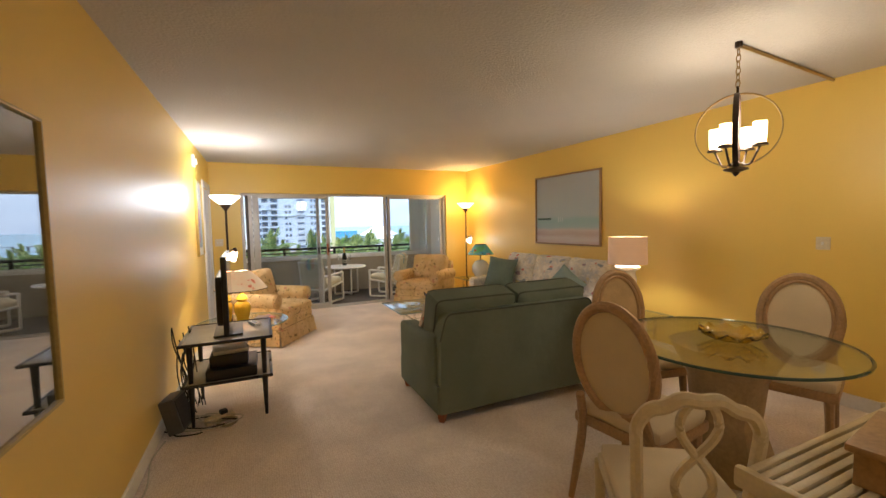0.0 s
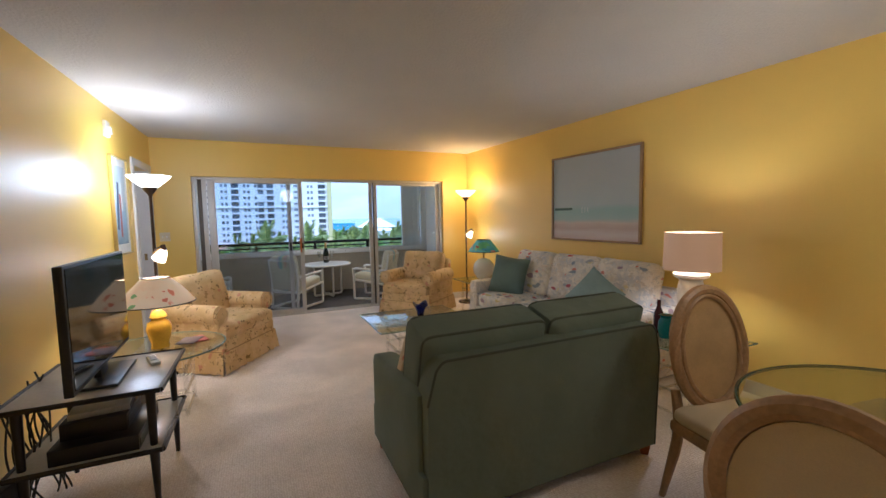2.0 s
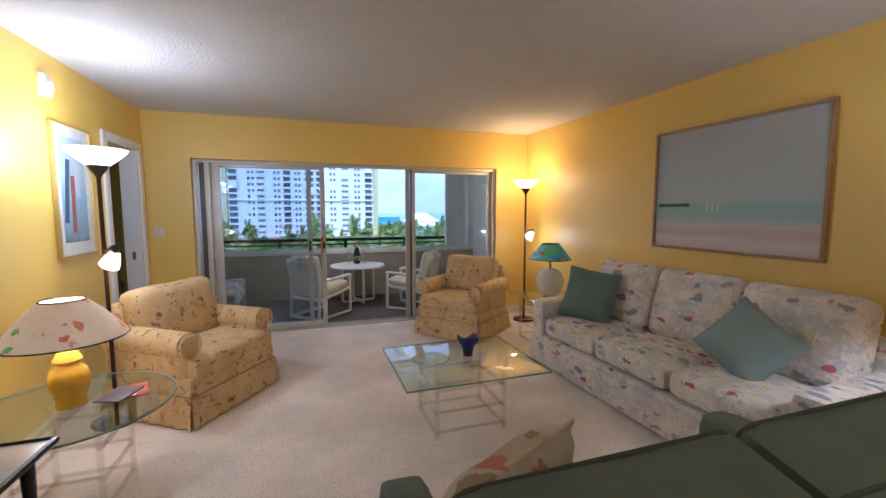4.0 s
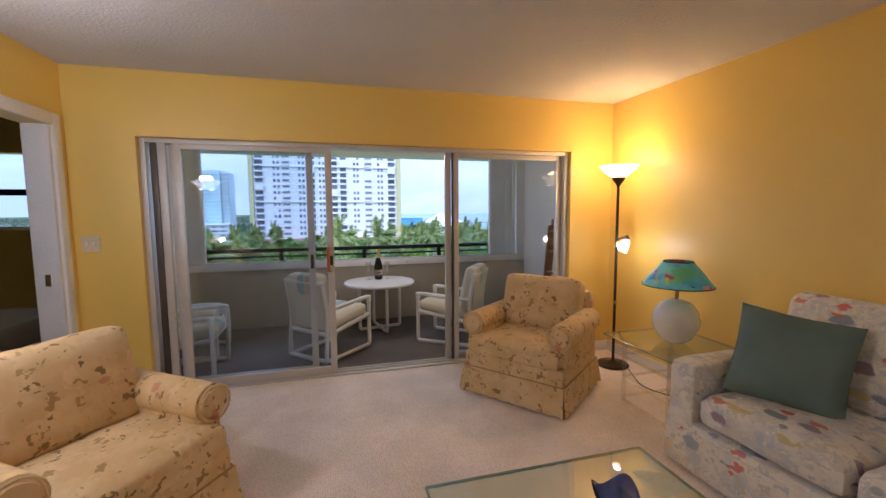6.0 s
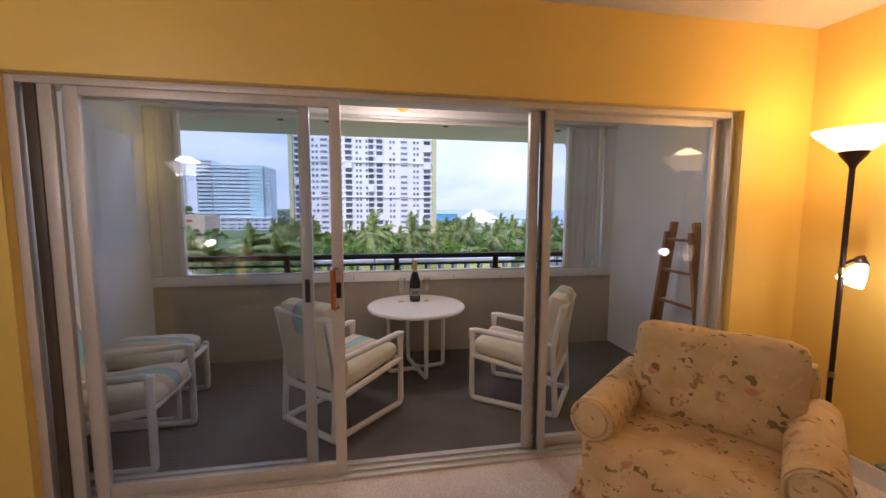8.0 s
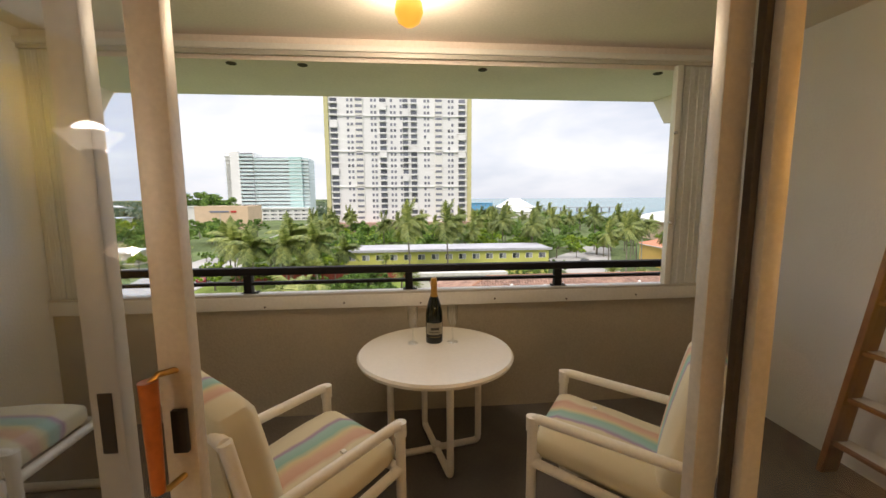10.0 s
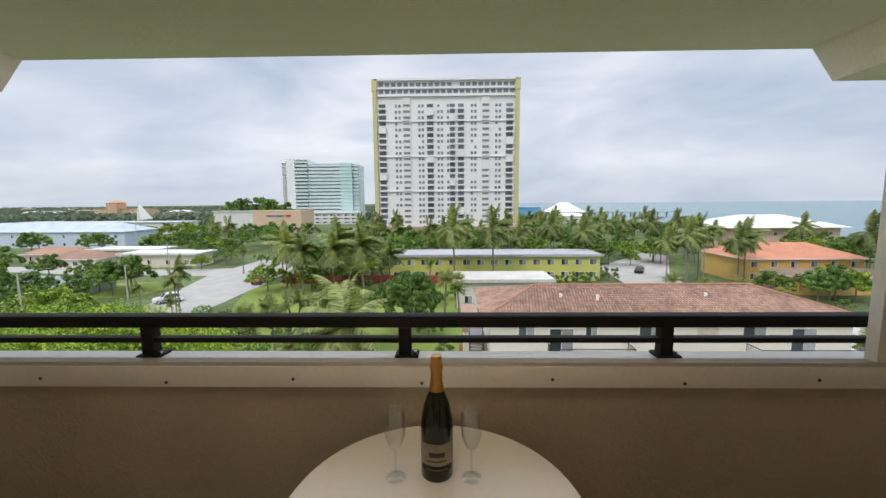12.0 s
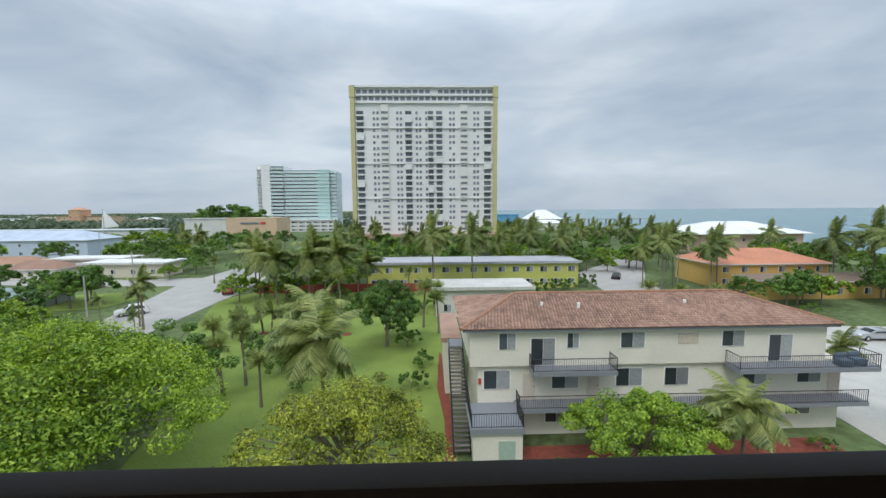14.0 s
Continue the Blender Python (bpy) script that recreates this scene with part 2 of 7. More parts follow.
YELLOW = M("yellow_wall_paint", (0.83, 0.575, 0.095), 0.45, vary=0.015, scale=1.3, fine=160, bump=0.10)
gloss = YELLOW.node_tree.nodes["Principled BSDF"]        # a clear semi-gloss film
gloss.inputs["Coat Weight"].default_value, gloss.inputs["Coat Roughness"].default_value, gloss.inputs["Coat IOR"].default_value = 0.6, 0.46, 1.6
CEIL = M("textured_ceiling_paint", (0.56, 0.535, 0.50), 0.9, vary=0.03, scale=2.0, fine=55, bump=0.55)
WHITE = M("white_trim_paint", (0.82, 0.80, 0.76), 0.55, vary=0.05)
# off-white parapet: its shade is put into this darker tan colour
PARAP = M("shade_tan_parapet_paint", (0.44, 0.38, 0.29), 0.85, vary=0.08, scale=2.5, fine=70, bump=0.3)
STUCCO = M("painted_balcony_wall", (0.80, 0.78, 0.75), 0.85, vary=0.08, scale=2.5, fine=70, bump=0.3)
BALCEIL = M("balcony_ceiling_paint", (0.82, 0.735, 0.665), 0.85, vary=0.06, scale=2.0, fine=60, bump=0.2)
DECK = M("dark_balcony_carpet", (0.155, 0.135, 0.12), 0.95, vary=0.2, scale=3, fine=220, bump=0.4, spec=0.1)
ALU = M("anodised_aluminium", (0.58, 0.55, 0.50), 0.42, metal=0.25, vary=0.08, fine=90, bump=0.03)
BRONZE = M("dark_bronze_rail_paint", (0.012, 0.010, 0.010), 0.65, vary=0.2, fine=80, bump=0.03, spec=0.25)
BLACK = M("black_lacquer", (0.016, 0.013, 0.012), 0.3, vary=0.2, bump=0.02)
BLACKPL = M("black_plastic", (0.012, 0.012, 0.013), 0.38, vary=0.15, bump=0.02)
BROWNMET = M("brown_lamp_metal", (0.045, 0.025, 0.016), 0.35, metal=0.4, vary=0.15, bump=0.02)
SCREEN = M("tv_screen_glass", (0.006, 0.007, 0.009), 0.06, vary=0.02, bump=0.0)
GREEN = PRINT("sage_green_upholstery", (0.18, 0.212, 0.163), (0.152, 0.184, 0.14), [], 0.9, 3.0, 600)
TEAL = PRINT("teal_pillow_cloth", (0.17, 0.235, 0.215), (0.14, 0.20, 0.185), [], 0.75, 4.0, 700)
PALETEAL = PRINT("pale_teal_pillow_cloth", (0.30, 0.40, 0.40), (0.25, 0.34, 0.34), [], 0.75, 4.0, 700)
FISH = PRINT("tropical_fish_print_cloth", (0.84, 0.78, 0.68), (0.60, 0.59, 0.58),
             [([(0.80, 0.74, 0.65), (0.56, 0.57, 0.59), (0.70, 0.63, 0.54), (0.84, 0.79, 0.71), (0.62, 0.56, 0.47)], 7.0, 0.46, 0.35),
              ([(0.84, 0.79, 0.71), (0.66, 0.61, 0.55), (0.78, 0.70, 0.58), (0.50, 0.52, 0.55), (0.80, 0.75, 0.68)], 13.0, 0.30, 0.25),
              ([(0.20, 0.26, 0.34), (0.78, 0.72, 0.63), (0.30, 0.20, 0.28), (0.58, 0.48, 0.18), (0.34, 0.38, 0.44)], 4.0, 0.20, 0.12),
              ([(0.60, 0.10, 0.07), (0.36, 0.40, 0.46), (0.42, 0.04, 0.09), (0.78, 0.72, 0.63), (0.64, 0.17, 0.11)], 4.6, 0.17, 0.12),
              ([(0.62, 0.17, 0.12), (0.78, 0.72, 0.63), (0.22, 0.28, 0.37), (0.74, 0.62, 0.34)], 5.8, 0.17, 0.12)], stretch=(1.0, 2.0, 2.2), wash=7.0)
FLORAL = PRINT("cream_floral_print_cloth", (0.74, 0.55, 0.29), (0.64, 0.45, 0.21),
               [([(0.66, 0.45, 0.24), (0.74, 0.55, 0.29), (0.64, 0.46, 0.23)], 9.0, 0.34, 0.25),
                ([(0.58, 0.27, 0.17), (0.73, 0.54, 0.29), (0.72, 0.53, 0.28)], 5.5, 0.20, 0.14),
                ([(0.20, 0.13, 0.045), (0.73, 0.54, 0.29), (0.36, 0.23, 0.085), (0.26, 0.17, 0.06)], 8.0, 0.21, 0.20),
                ([(0.18, 0.12, 0.045), (0.72, 0.53, 0.28), (0.40, 0.26, 0.11)], 12.0, 0.20, 0.18)])
REDFLORAL = PRINT("red_floral_pillow_cloth", (0.60, 0.50, 0.34), (0.5, 0.4, 0.27),
                  [([(0.42, 0.10, 0.07), (0.30, 0.22, 0.12), (0.5, 0.16, 0.1)], 8.0, 0.3, 0.15)])
STRIPE = PRINT("cream_cushion_cloth", (0.74, 0.67, 0.50), (0.68, 0.61, 0.45), [], 0.85, 5.0, 500)
CREAM = M("cream_seat_cloth", (0.70, 0.58, 0.38), 0.9, vary=0.06, fine=300, bump=0.1, spec=0.2)
CANE = M("woven_cane", (0.56, 0.38, 0.17), 0.6, vary=0.18, scale=8, fine=260, bump=0.5)
OAK = M("washed_oak_frame", (0.42, 0.26, 0.12), 0.4, vary=0.2, scale=7, fine=70, bump=0.06)
FOOT = M("reddish_wood_foot", (0.33, 0.09, 0.03), 0.4, vary=0.2)
CREAMWOOD = M("cream_painted_wood", (0.66, 0.55, 0.33), 0.42, vary=0.08, fine=70)
TRAVERT = M("tan_plaster_pedestal", (0.40, 0.29, 0.16), 0.7, vary=0.15, scale=6, fine=50, bump=0.2)
PVC = M("white_pvc_pipe", (0.86, 0.82, 0.75), 0.35, vary=0.05, bump=0.02)
TABLEW = M("white_table_laminate", (0.88, 0.84, 0.78), 0.24, vary=0.025, scale=4, fine=45, bump=0.03)
SHUTTER = M("grey_white_shutter_paint", (0.68, 0.69, 0.68), 0.5, vary=0.1, scale=3, fine=50)
ACRYL = PANE("clear_acrylic", (0.98, 0.97, 0.95), 0.18)
CLEAR = PANE("clear_window_glass", (0.89, 0.92, 0.955), 0.04)
TGLASS = PANE("greenish_table_glass", (0.90, 0.94, 0.88), 0.11)
SHADEW = GLOW("linen_lampshade", (1.0, 0.52, 0.24), 0.20, (0.40, 0.26, 0.14))
FROST = GLOW("frosted_glass_torch_shade", (1.0, 0.86, 0.66), 3.6)
FROSTW = GLOW("frosted_glass_torch_shade_warm", (1.0, 0.62, 0.25), 3.4)
BULBG = GLOW("lit_reading_shade", (1.0, 0.7, 0.42), 2.8)
CANDLE = GLOW("lit_candle_glass", (1.0, 0.70, 0.34), 4.2)
YCER = M("yellow_glazed_ceramic", (0.72, 0.46, 0.02), 0.12, vary=0.08, bump=0.0)
WCER = M("white_glazed_ceramic", (0.82, 0.80, 0.77), 0.12, vary=0.03, bump=0.0)
PLASTER = M("white_plaster_column", (0.78, 0.72, 0.62), 0.55, vary=0.08, fine=50, bump=0.15)
BRASS = M("aged_brass", (0.40, 0.28, 0.12), 0.35, metal=0.9, bump=0.02)
CHROME = M("brushed_steel", (0.6, 0.58, 0.55), 0.25, metal=1.0, bump=0.02)
PAPER = M("printed_paper", (0.6, 0.55, 0.5), 0.5)
SILVERPL = M("silver_plastic", (0.5, 0.5, 0.5), 0.3, metal=0.4)
CABLE = M("black_cable_rubber", (0.015, 0.014, 0.013), 0.5)
WCABLE = M("white_cable_vinyl", (0.6, 0.55, 0.45), 0.5)

# ---------------- shapes ----------------
def bx(bm, c, s, bev=0.0, rot=None):
    m = Matrix.Translation(c) @ (rot.to_4x4() if rot else Matrix()) @ Matrix.Diagonal((*s, 1))
    r = bmesh.ops.create_cube(bm, size=1, matrix=m)
    if bev:
        e = {k for v in r["verts"] for k in v.link_edges}
        bmesh.ops.bevel(bm, geom=list(e), offset=bev, segments=2, affect="EDGES", profile=0.6)
    return bm

def box(x0, y0, z0, x1, y1, z1, bev=0.0, bm=None):
    return bx(bm or bmesh.new(), ((x0 + x1) / 2, (y0 + y1) / 2, (z0 + z1) / 2), (abs(x1 - x0), abs(y1 - y0), abs(z1 - z0)), bev)

def cone(bm, p0, p1, r0, r1=None, n=14):
    p0, p1 = Vector(p0), Vector(p1)
    d = p1 - p0
    q = Vector((0, 0, 1)).rotation_difference(d.normalized()).to_matrix().to_4x4()
    bmesh.ops.create_cone(bm, cap_ends=True, segments=n, radius1=r0, radius2=r0 if r1 is None else r1, depth=d.length,
                          matrix=Matrix.Translation((p0 + p1) / 2) @ q)
    return bm

def lathe(bm, prof, n=32, c=(0, 0, 0), twist=None):
    rings = []
    for r, z in prof:
        ring = []
        for i in range(n):
            a = 2 * math.pi * i / n
            rr = r * (1 + twist(a, z)) if twist else r
            ring.append(bm.verts.new((c[0] + rr * math.cos(a), c[1] + rr * math.sin(a), c[2] + z)))
        rings.append(ring)
    for a, b in zip(rings, rings[1:]):
        for i in range(n):
            bm.faces.new((a[i], a[(i + 1) % n], b[(i + 1) % n], b[i]))
    for ring, flip in ((rings[0], True), (rings[-1], False)):
        if (ring[0].co - ring[n // 2].co).length > 1e-4:
            bm.faces.new(ring[::-1] if flip else ring)
    return bm

def shell(bm, prof, n=32, c=(0, 0, 0), t=0.004):
    """A thin turned shell, open at both ends: out along the profile and back inside it."""
    pr = list(prof) + [(max(r - t, 0.0005), z) for r, z in reversed(prof)]
    rings = []
    for r, z in pr:
        rings.append([bm.verts.new((c[0] + r * math.cos(2 * math.pi * i / n), c[1] + r * math.sin(2 * math.pi * i / n), c[2] + z)) for i in range(n)])
    for a, b in zip(rings, rings[1:] + rings[:1]):
        for i in range(n):
            bm.faces.new((a[i], a[(i + 1) % n], b[(i + 1) % n], b[i]))
    return bm

def tube(bm, pts, r, n=8, closed=False):
    pts = [Vector(p) for p in pts]
    rings, k = [], len(pts)
    ref = Vector((0.13, 0.27, 0.95))
    for i, p in enumerate(pts):
        d = (pts[(i + 1) % k] - pts[i - 1]) if closed else (pts[min(i + 1, k - 1)] - pts[max(i - 1, 0)])
        d.normalize()
        u = d.cross(ref)
        if u.length < 1e-3:
            u = d.cross(Vector((1, 0, 0)))
        u.normalize()
        w = d.cross(u)
        rr = r[i] if isinstance(r, (list, tuple)) else r
        rings.append([bm.verts.new(p + (u * math.cos(2 * math.pi * j / n) + w * math.sin(2 * math.pi * j / n)) * rr) for j in range(n)])
    pairs = list(zip(rings, rings[1:])) + ([(rings[-1], rings[0])] if closed else [])
    for a, b in pairs:
        for j in range(n):
            bm.faces.new((a[j], a[(j + 1) % n], b[(j + 1) % n], b[j]))
    if not closed:
        bm.faces.new(rings[0][::-1])
        bm.faces.new(rings[-1])
    return bm

def bend(pts, r=0.05, n=4):
    """Rounds the inner corners of a polyline."""
    pts = [Vector(p) for p in pts]
    out = [pts[0]]
    for a, b, c in zip(pts, pts[1:], pts[2:]):
        d0, d1 = (a - b).normalized() * r, (c - b).normalized() * r
        for i in range(n + 1):
            t = i / n
            out.append((b + d0) * (1 - t) ** 2 + b * 2 * t * (1 - t) + (b + d1) * t * t)
    return out + [pts[-1]]

def puff(bm, c, s, r=0.05, bulge=0.12, rot=None, cuts=7, sag=0.0, seed=0):
    """A stuffed cushion: a rounded box whose faces swell, with small dents."""
    tmp = bmesh.new()
    bmesh.ops.create_cube(tmp, size=2)
    bmesh.ops.subdivide_edges(tmp, edges=tmp.edges[:], cuts=cuts, use_grid_fill=True)
    h = Vector(s) / 2
    m = Matrix.Translation(c) @ (rot.to_4x4() if rot else Matrix())
    idx = {}
    for v in tmp.verts:
        p = v.co.copy()
        q = Vector((p.x * h.x, p.y * h.y, p.z * h.z))
        inner = Vector((max(-h.x + r, min(h.x - r, q.x)), max(-h.y + r, min(h.y - r, q.y)), max(-h.z + r, min(h.z - r, q.z))))
        d = q - inner
        if d.length > 1e-6:
            q = inner + d.normalized() * min(r, d.length)
        f = [(1 - p[i] ** 2) for i in range(3)]
        for i in range(3):
            if abs(p[i]) > 0.5:
                j, k = (i + 1) % 3, (i + 2) % 3
                amt = bulge * min(s) * (1.0 if s[i] <= min(s) + 1e-6 else 0.06)
                q[i] += math.copysign(1, p[i]) * amt * (f[j] * f[k]) ** 0.7
        q += Vector((0, 0, 1)) * (noise.noise(Vector((q.x * 5 + seed, q.y * 5, q.z * 3))) * 0.009 - sag * f[0] * max(0, p.z))
        idx[v] = bm.verts.new(m @ q)
    for f in tmp.faces:
        bm.faces.new([idx[v] for v in f.verts])
    tmp.free()
    return bm

def prism(bm, pts, z0, z1):
    a = [bm.verts.new((x, y, z0)) for x, y in pts]
    b = [bm.verts.new((x, y, z1)) for x, y in pts]
    bm.faces.new(a[::-1])
    bm.faces.new(b)
    k = len(pts)
    for i in range(k):
        bm.faces.new((a[i], a[(i + 1) % k], b[(i + 1) % k], b[i]))
    return bm

def meshed(name, bm, mat, smooth=True):
    me = bpy.data.meshes.new(name)
    bmesh.ops.recalc_face_normals(bm, faces=bm.faces[:])
    bm.to_mesh(me)
    bm.free()
    me.materials.append(mat)
    if smooth:
        me.shade_smooth()
        me.set_sharp_from_angle(angle=radians(40))
    return me

def part(name, bm, mat, parent, label="", smooth=True):
    ob = new(name, meshed(name, bm, mat, smooth))
    ob.parent = parent
    return tagged(ob, label)

def piece(name, me, parent, m):
    ob = new(name, me)
    ob.parent = parent
    ob.matrix_basis = m
    return ob

def thing(name, label, category, m=Matrix(), group="", kind=""):
    ob = new(name)
    ob.matrix_basis = m
    ob.empty_display_size = 0.1
    return tagged(ob, label, category, group, kind)

def single(name, bm, mat, label, category, m=Matrix(), group="", smooth=True):
    ob = new(name, meshed(name, bm, mat, smooth))
    ob.matrix_basis = m
    return tagged(ob, label, category, group)

def struct(name, bm, mat, label="", smooth=False):
    return tagged(new(name, meshed(name, bm, mat, smooth)), label, "", "", "structure")

def RZ(a):
    return Matrix.Rotation(radians(a), 3, "Z")

def RX(a):
    return Matrix.Rotation(radians(a), 3, "X")

def RY(a):
    return Matrix.Rotation(radians(a), 3, "Y")

# ---------------- the flat: shell ----------------
H = 2.475
XL, YD = 0.06, 7.62

def xr(y):
    return 4.58 + (7.63 - y) * 0.03

struct("floor", box(-0.10, -2.2, -0.12, 5.2, 7.72, 0.0), CARPET(), "beige looped berber carpet")
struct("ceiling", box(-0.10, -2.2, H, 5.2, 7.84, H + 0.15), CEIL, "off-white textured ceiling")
wall = box(-0.09, -2.2, 0, XL, 6.79, H)
box(-0.09, 6.79, 2.03, XL, 7.47, H, bm=wall)
box(-0.09, 7.47, 0, XL, 7.84, H, bm=wall)
struct("wall_west", wall, YELLOW, "glossy yellow painted wall with a bedroom doorway")
bm = bmesh.new()
prism(bm, [(xr(-2.2), -2.2), (xr(-2.2) + 0.2, -2.2), (xr(7.84) + 0.2, 7.84), (xr(7.84), 7.84)], 0, H)
struct("wall_east", bm, YELLOW, "long yellow painted wall")
bm = box(XL, YD, 2.0, xr(YD), 7.82, H)
box(XL, YD, 0, 0.49, 7.82, 2.0, bm=bm)
box(4.12, YD, 0, xr(YD), 7.82, 2.0, bm=bm)
struct("wall_north", bm, YELLOW, "yellow wall around the sliding glass doors")
struct("wall_south", box(-0.1, -2.35, 0, 5.2, -2.2, H), YELLOW, "yellow wall behind the dining area")

bb = box(XL, -2.2, 0, XL + 0.014, 6.70, 0.10, 0.004)
struct("baseboard", bb, WHITE, "white painted baseboard", True)
bm = box(XL, YD - 0.014, 0, 0.488, YD, 0.10, 0.004)
box(4.13, YD - 0.014, 0, xr(YD) - 0.004, YD, 0.10, 0.004, bm=bm)
struct("baseboard", bm, WHITE, "white painted baseboard", True)
bm = bmesh.new()
prism(bm, [(xr(-2.2) - 0.014, -2.2), (xr(-2.2) - 0.001, -2.2), (xr(7.6) - 0.001, 7.6), (xr(7.6) - 0.014, 7.6)], 0, 0.10)
struct("baseboard", bm, WHITE, "white painted baseboard")

# bedroom door casing, leaf and the room behind
door = thing("door_1", "white bedroom doorway standing open", "door", kind="structure")
part("casing", box(XL, 6.71, 0, XL + 0.02, 6.79, 2.11, 0.004), WHITE, door)
part("casing", box(XL, 7.47, 0, XL + 0.02, 7.55, 2.11, 0.004), WHITE, door)
part("casing", box(XL, 6.791, 2.03, XL + 0.02, 7.469, 2.11, 0.004), WHITE, door)
part("jamb", box(-0.09, 7.45, 0, XL - 0.002, 7.47, 2.03), WHITE, door)
part("jamb", box(-0.09, 6.79, 0, XL - 0.002, 6.81, 2.03), WHITE, door)
part("strike_plate", box(-0.03, 7.444, 0.94, 0.0, 7.449, 1.02), BRASS, door)
bm = box(-3.4, 5.2, -0.12, -0.10, 9.2, 0.0)
struct("floor", bm, M("bedroom_carpet", (0.4, 0.33, 0.26), 0.95), "beige bedroom carpet")
struct("ceiling", box(-3.4, 5.2, H, -0.10, 9.2, H + 0.1), CEIL, "bedroom ceiling")
bm = box(-3.5, 5.2, 0, -3.4, 9.2, H)
box(-3.4, 5.1, 0, -0.1, 5.2, H, bm=bm)
box(-3.4, 9.05, 0, -0.09, 9.2, 1.28, bm=bm)
box(-3.4, 9.05, 2.03, -0.09, 9.2, H, bm=bm)
box(-3.4, 9.05, 1.28, -2.0, 9.2, 2.03, bm=bm)
box(-0.85, 9.05, 1.28, -0.09, 9.2, 2.03, bm=bm)
struct("wall_bedroom", bm, YELLOW, "yellow bedroom walls")
win = thing("window_1", "bedroom window with a dark middle bar", "window", kind="structure")
part("window_frame", box(-2.0, 9.08, 1.62, -0.85, 9.13, 1.68), BRONZE, win)
part("window_frame", box(-2.0, 9.08, 1.28, -0.85, 9.13, 1.31), WHITE, win)
part("pane", box(-2.0, 9.10, 1.31, -0.85, 9.106, 1.62), CLEAR, win).visible_shadow = False
part("pane", box(-2.0, 9.10, 1.68, -0.85, 9.106, 2.03), CLEAR, win).visible_shadow = False
bed = thing("bed", "low bed with a pale cover under the window", "bed", pose(-1.3, 8.2, 0))
part("mattress", puff(bmesh.new(), (0, 0, 0.42), (1.3, 1.5, 0.24), 0.06, 0.05), CREAM, bed)
part("bed_base", box(-0.63, -0.72, 0.0, 0.63, 0.72, 0.30, 0.01), OAK, bed)

# ---------------- sliding doors ----------------
def sliding(name, x0, x1, y, label, handle=False):
    d = thing(name, label, "sliding door", kind="structure")
    for a in (x0, x1 - 0.055):
        part("stile", box(a, y - 0.018, 0.03, a + 0.055, y + 0.018, 1.965, 0.003), ALU, d)
    part("rail", box(x0 + 0.055, y - 0.016, 0.03, x1 - 0.055, y + 0.016, 0.085, 0.003), ALU, d)
    part("rail", box(x0 + 0.055, y - 0.016, 1.925, x1 - 0.055, y + 0.016, 1.965, 0.003), ALU, d)
    g = part("pane", box(x0 + 0.05, y - 0.003, 0.08, x1 - 0.05, y + 0.003, 1.93), CLEAR, d)
    g.visible_shadow = False
    return d

sliding("door_2", 0.66, 1.72, 7.755, "fixed aluminium-framed glass door panel")
d3 = sliding("door_3", 0.70, 1.875, 7.705, "aluminium sliding glass door slid open")
bm = cone(bmesh.new(), (1.828, 7.645, 0.93), (1.828, 7.645, 1.13), 0.011, 0.015, 12)
hd = part("door_handle", bm, M("orange_wood_handle", (0.45, 0.13, 0.03), 0.35, vary=0.2), d3, "orange wooden pull handle")
bm = tube(bmesh.new(), [(1.828, 7.645, 1.125), (1.835, 7.66, 1.135), (1.85, 7.69, 1.13)], 0.006, 8)
tube(bm, [(1.828, 7.645, 0.935), (1.835, 7.66, 0.925), (1.85, 7.69, 0.93)], 0.006, 8)
part("bracket", bm, BRASS, hd)
part("lock", box(1.84, 7.675, 0.98, 1.865, 7.686, 1.06, 0.002), BLACKPL, d3)
part("latch", box(1.68, 7.735, 0.95, 1.705, 7.737, 1.07), BLACKPL, d3)
sliding("door_4", 2.882, 4.085, 7.755, "fixed aluminium-framed glass door panel")
fr = thing("door_frame", "aluminium track frame of the sliding doors", "door frame", kind="structure")
part("jamb", box(0.49, 7.67, 0, 0.53, 7.81, 1.995, 0.003), ALU, fr)
part("jamb", box(0.555, 7.675, 0.02, 0.60, 7.72, 1.97, 0.003), M("dark_bronze_screen_stile", (0.09, 0.075, 0.06), 0.45, metal=0.5), fr)
part("screen_stile", box(0.60, 7.685, 0.02, 0.655, 7.72, 1.97, 0.003), ALU, fr)
part("interlock", box(2.939, 7.715, 0.03, 2.955, 7.736, 1.965, 0.003), M("dark_bronze_screen_stile", (0.09, 0.075, 0.06), 0.45, metal=0.5), fr)
part("screen_stile", box(2.957, 7.695, 0.03, 3.0, 7.732, 1.965, 0.003), ALU, fr)
part("jamb", box(4.085, 7.67, 0, 4.12, 7.81, 1.995, 0.003), ALU, fr)
part("head", box(0.53, 7.67, 1.965, 4.085, 7.81, 1.998, 0.003), ALU, fr)
part("sill", box(0.49, 7.66, 0, 4.12, 7.81, 0.018, 0.003), ALU, fr)
for yy in (7.70, 7.755):
    part("track", box(0.53, yy - 0.004, 0.018, 4.085, yy + 0.004, 0.032), ALU, fr)

# ---------------- small wall fittings ----------------
def plate(name, label, cat, x, y, z, rz, w, h, toggles):
    p = thing(name, label, cat, pose(x, y, z, 0, 0, rz))
    part("plate", box(-w / 2, -0.007, -h / 2, w / 2, 0, h / 2, 0.003), M("ivory_plastic", (0.72, 0.62, 0.42), 0.35), p)
    for k in range(toggles):
        xx = (k - (toggles - 1) / 2) * 0.046
        part("toggle", box(xx - 0.006, -0.018, -0.012, xx + 0.006, -0.006, 0.012, 0.002), WHITE, p)

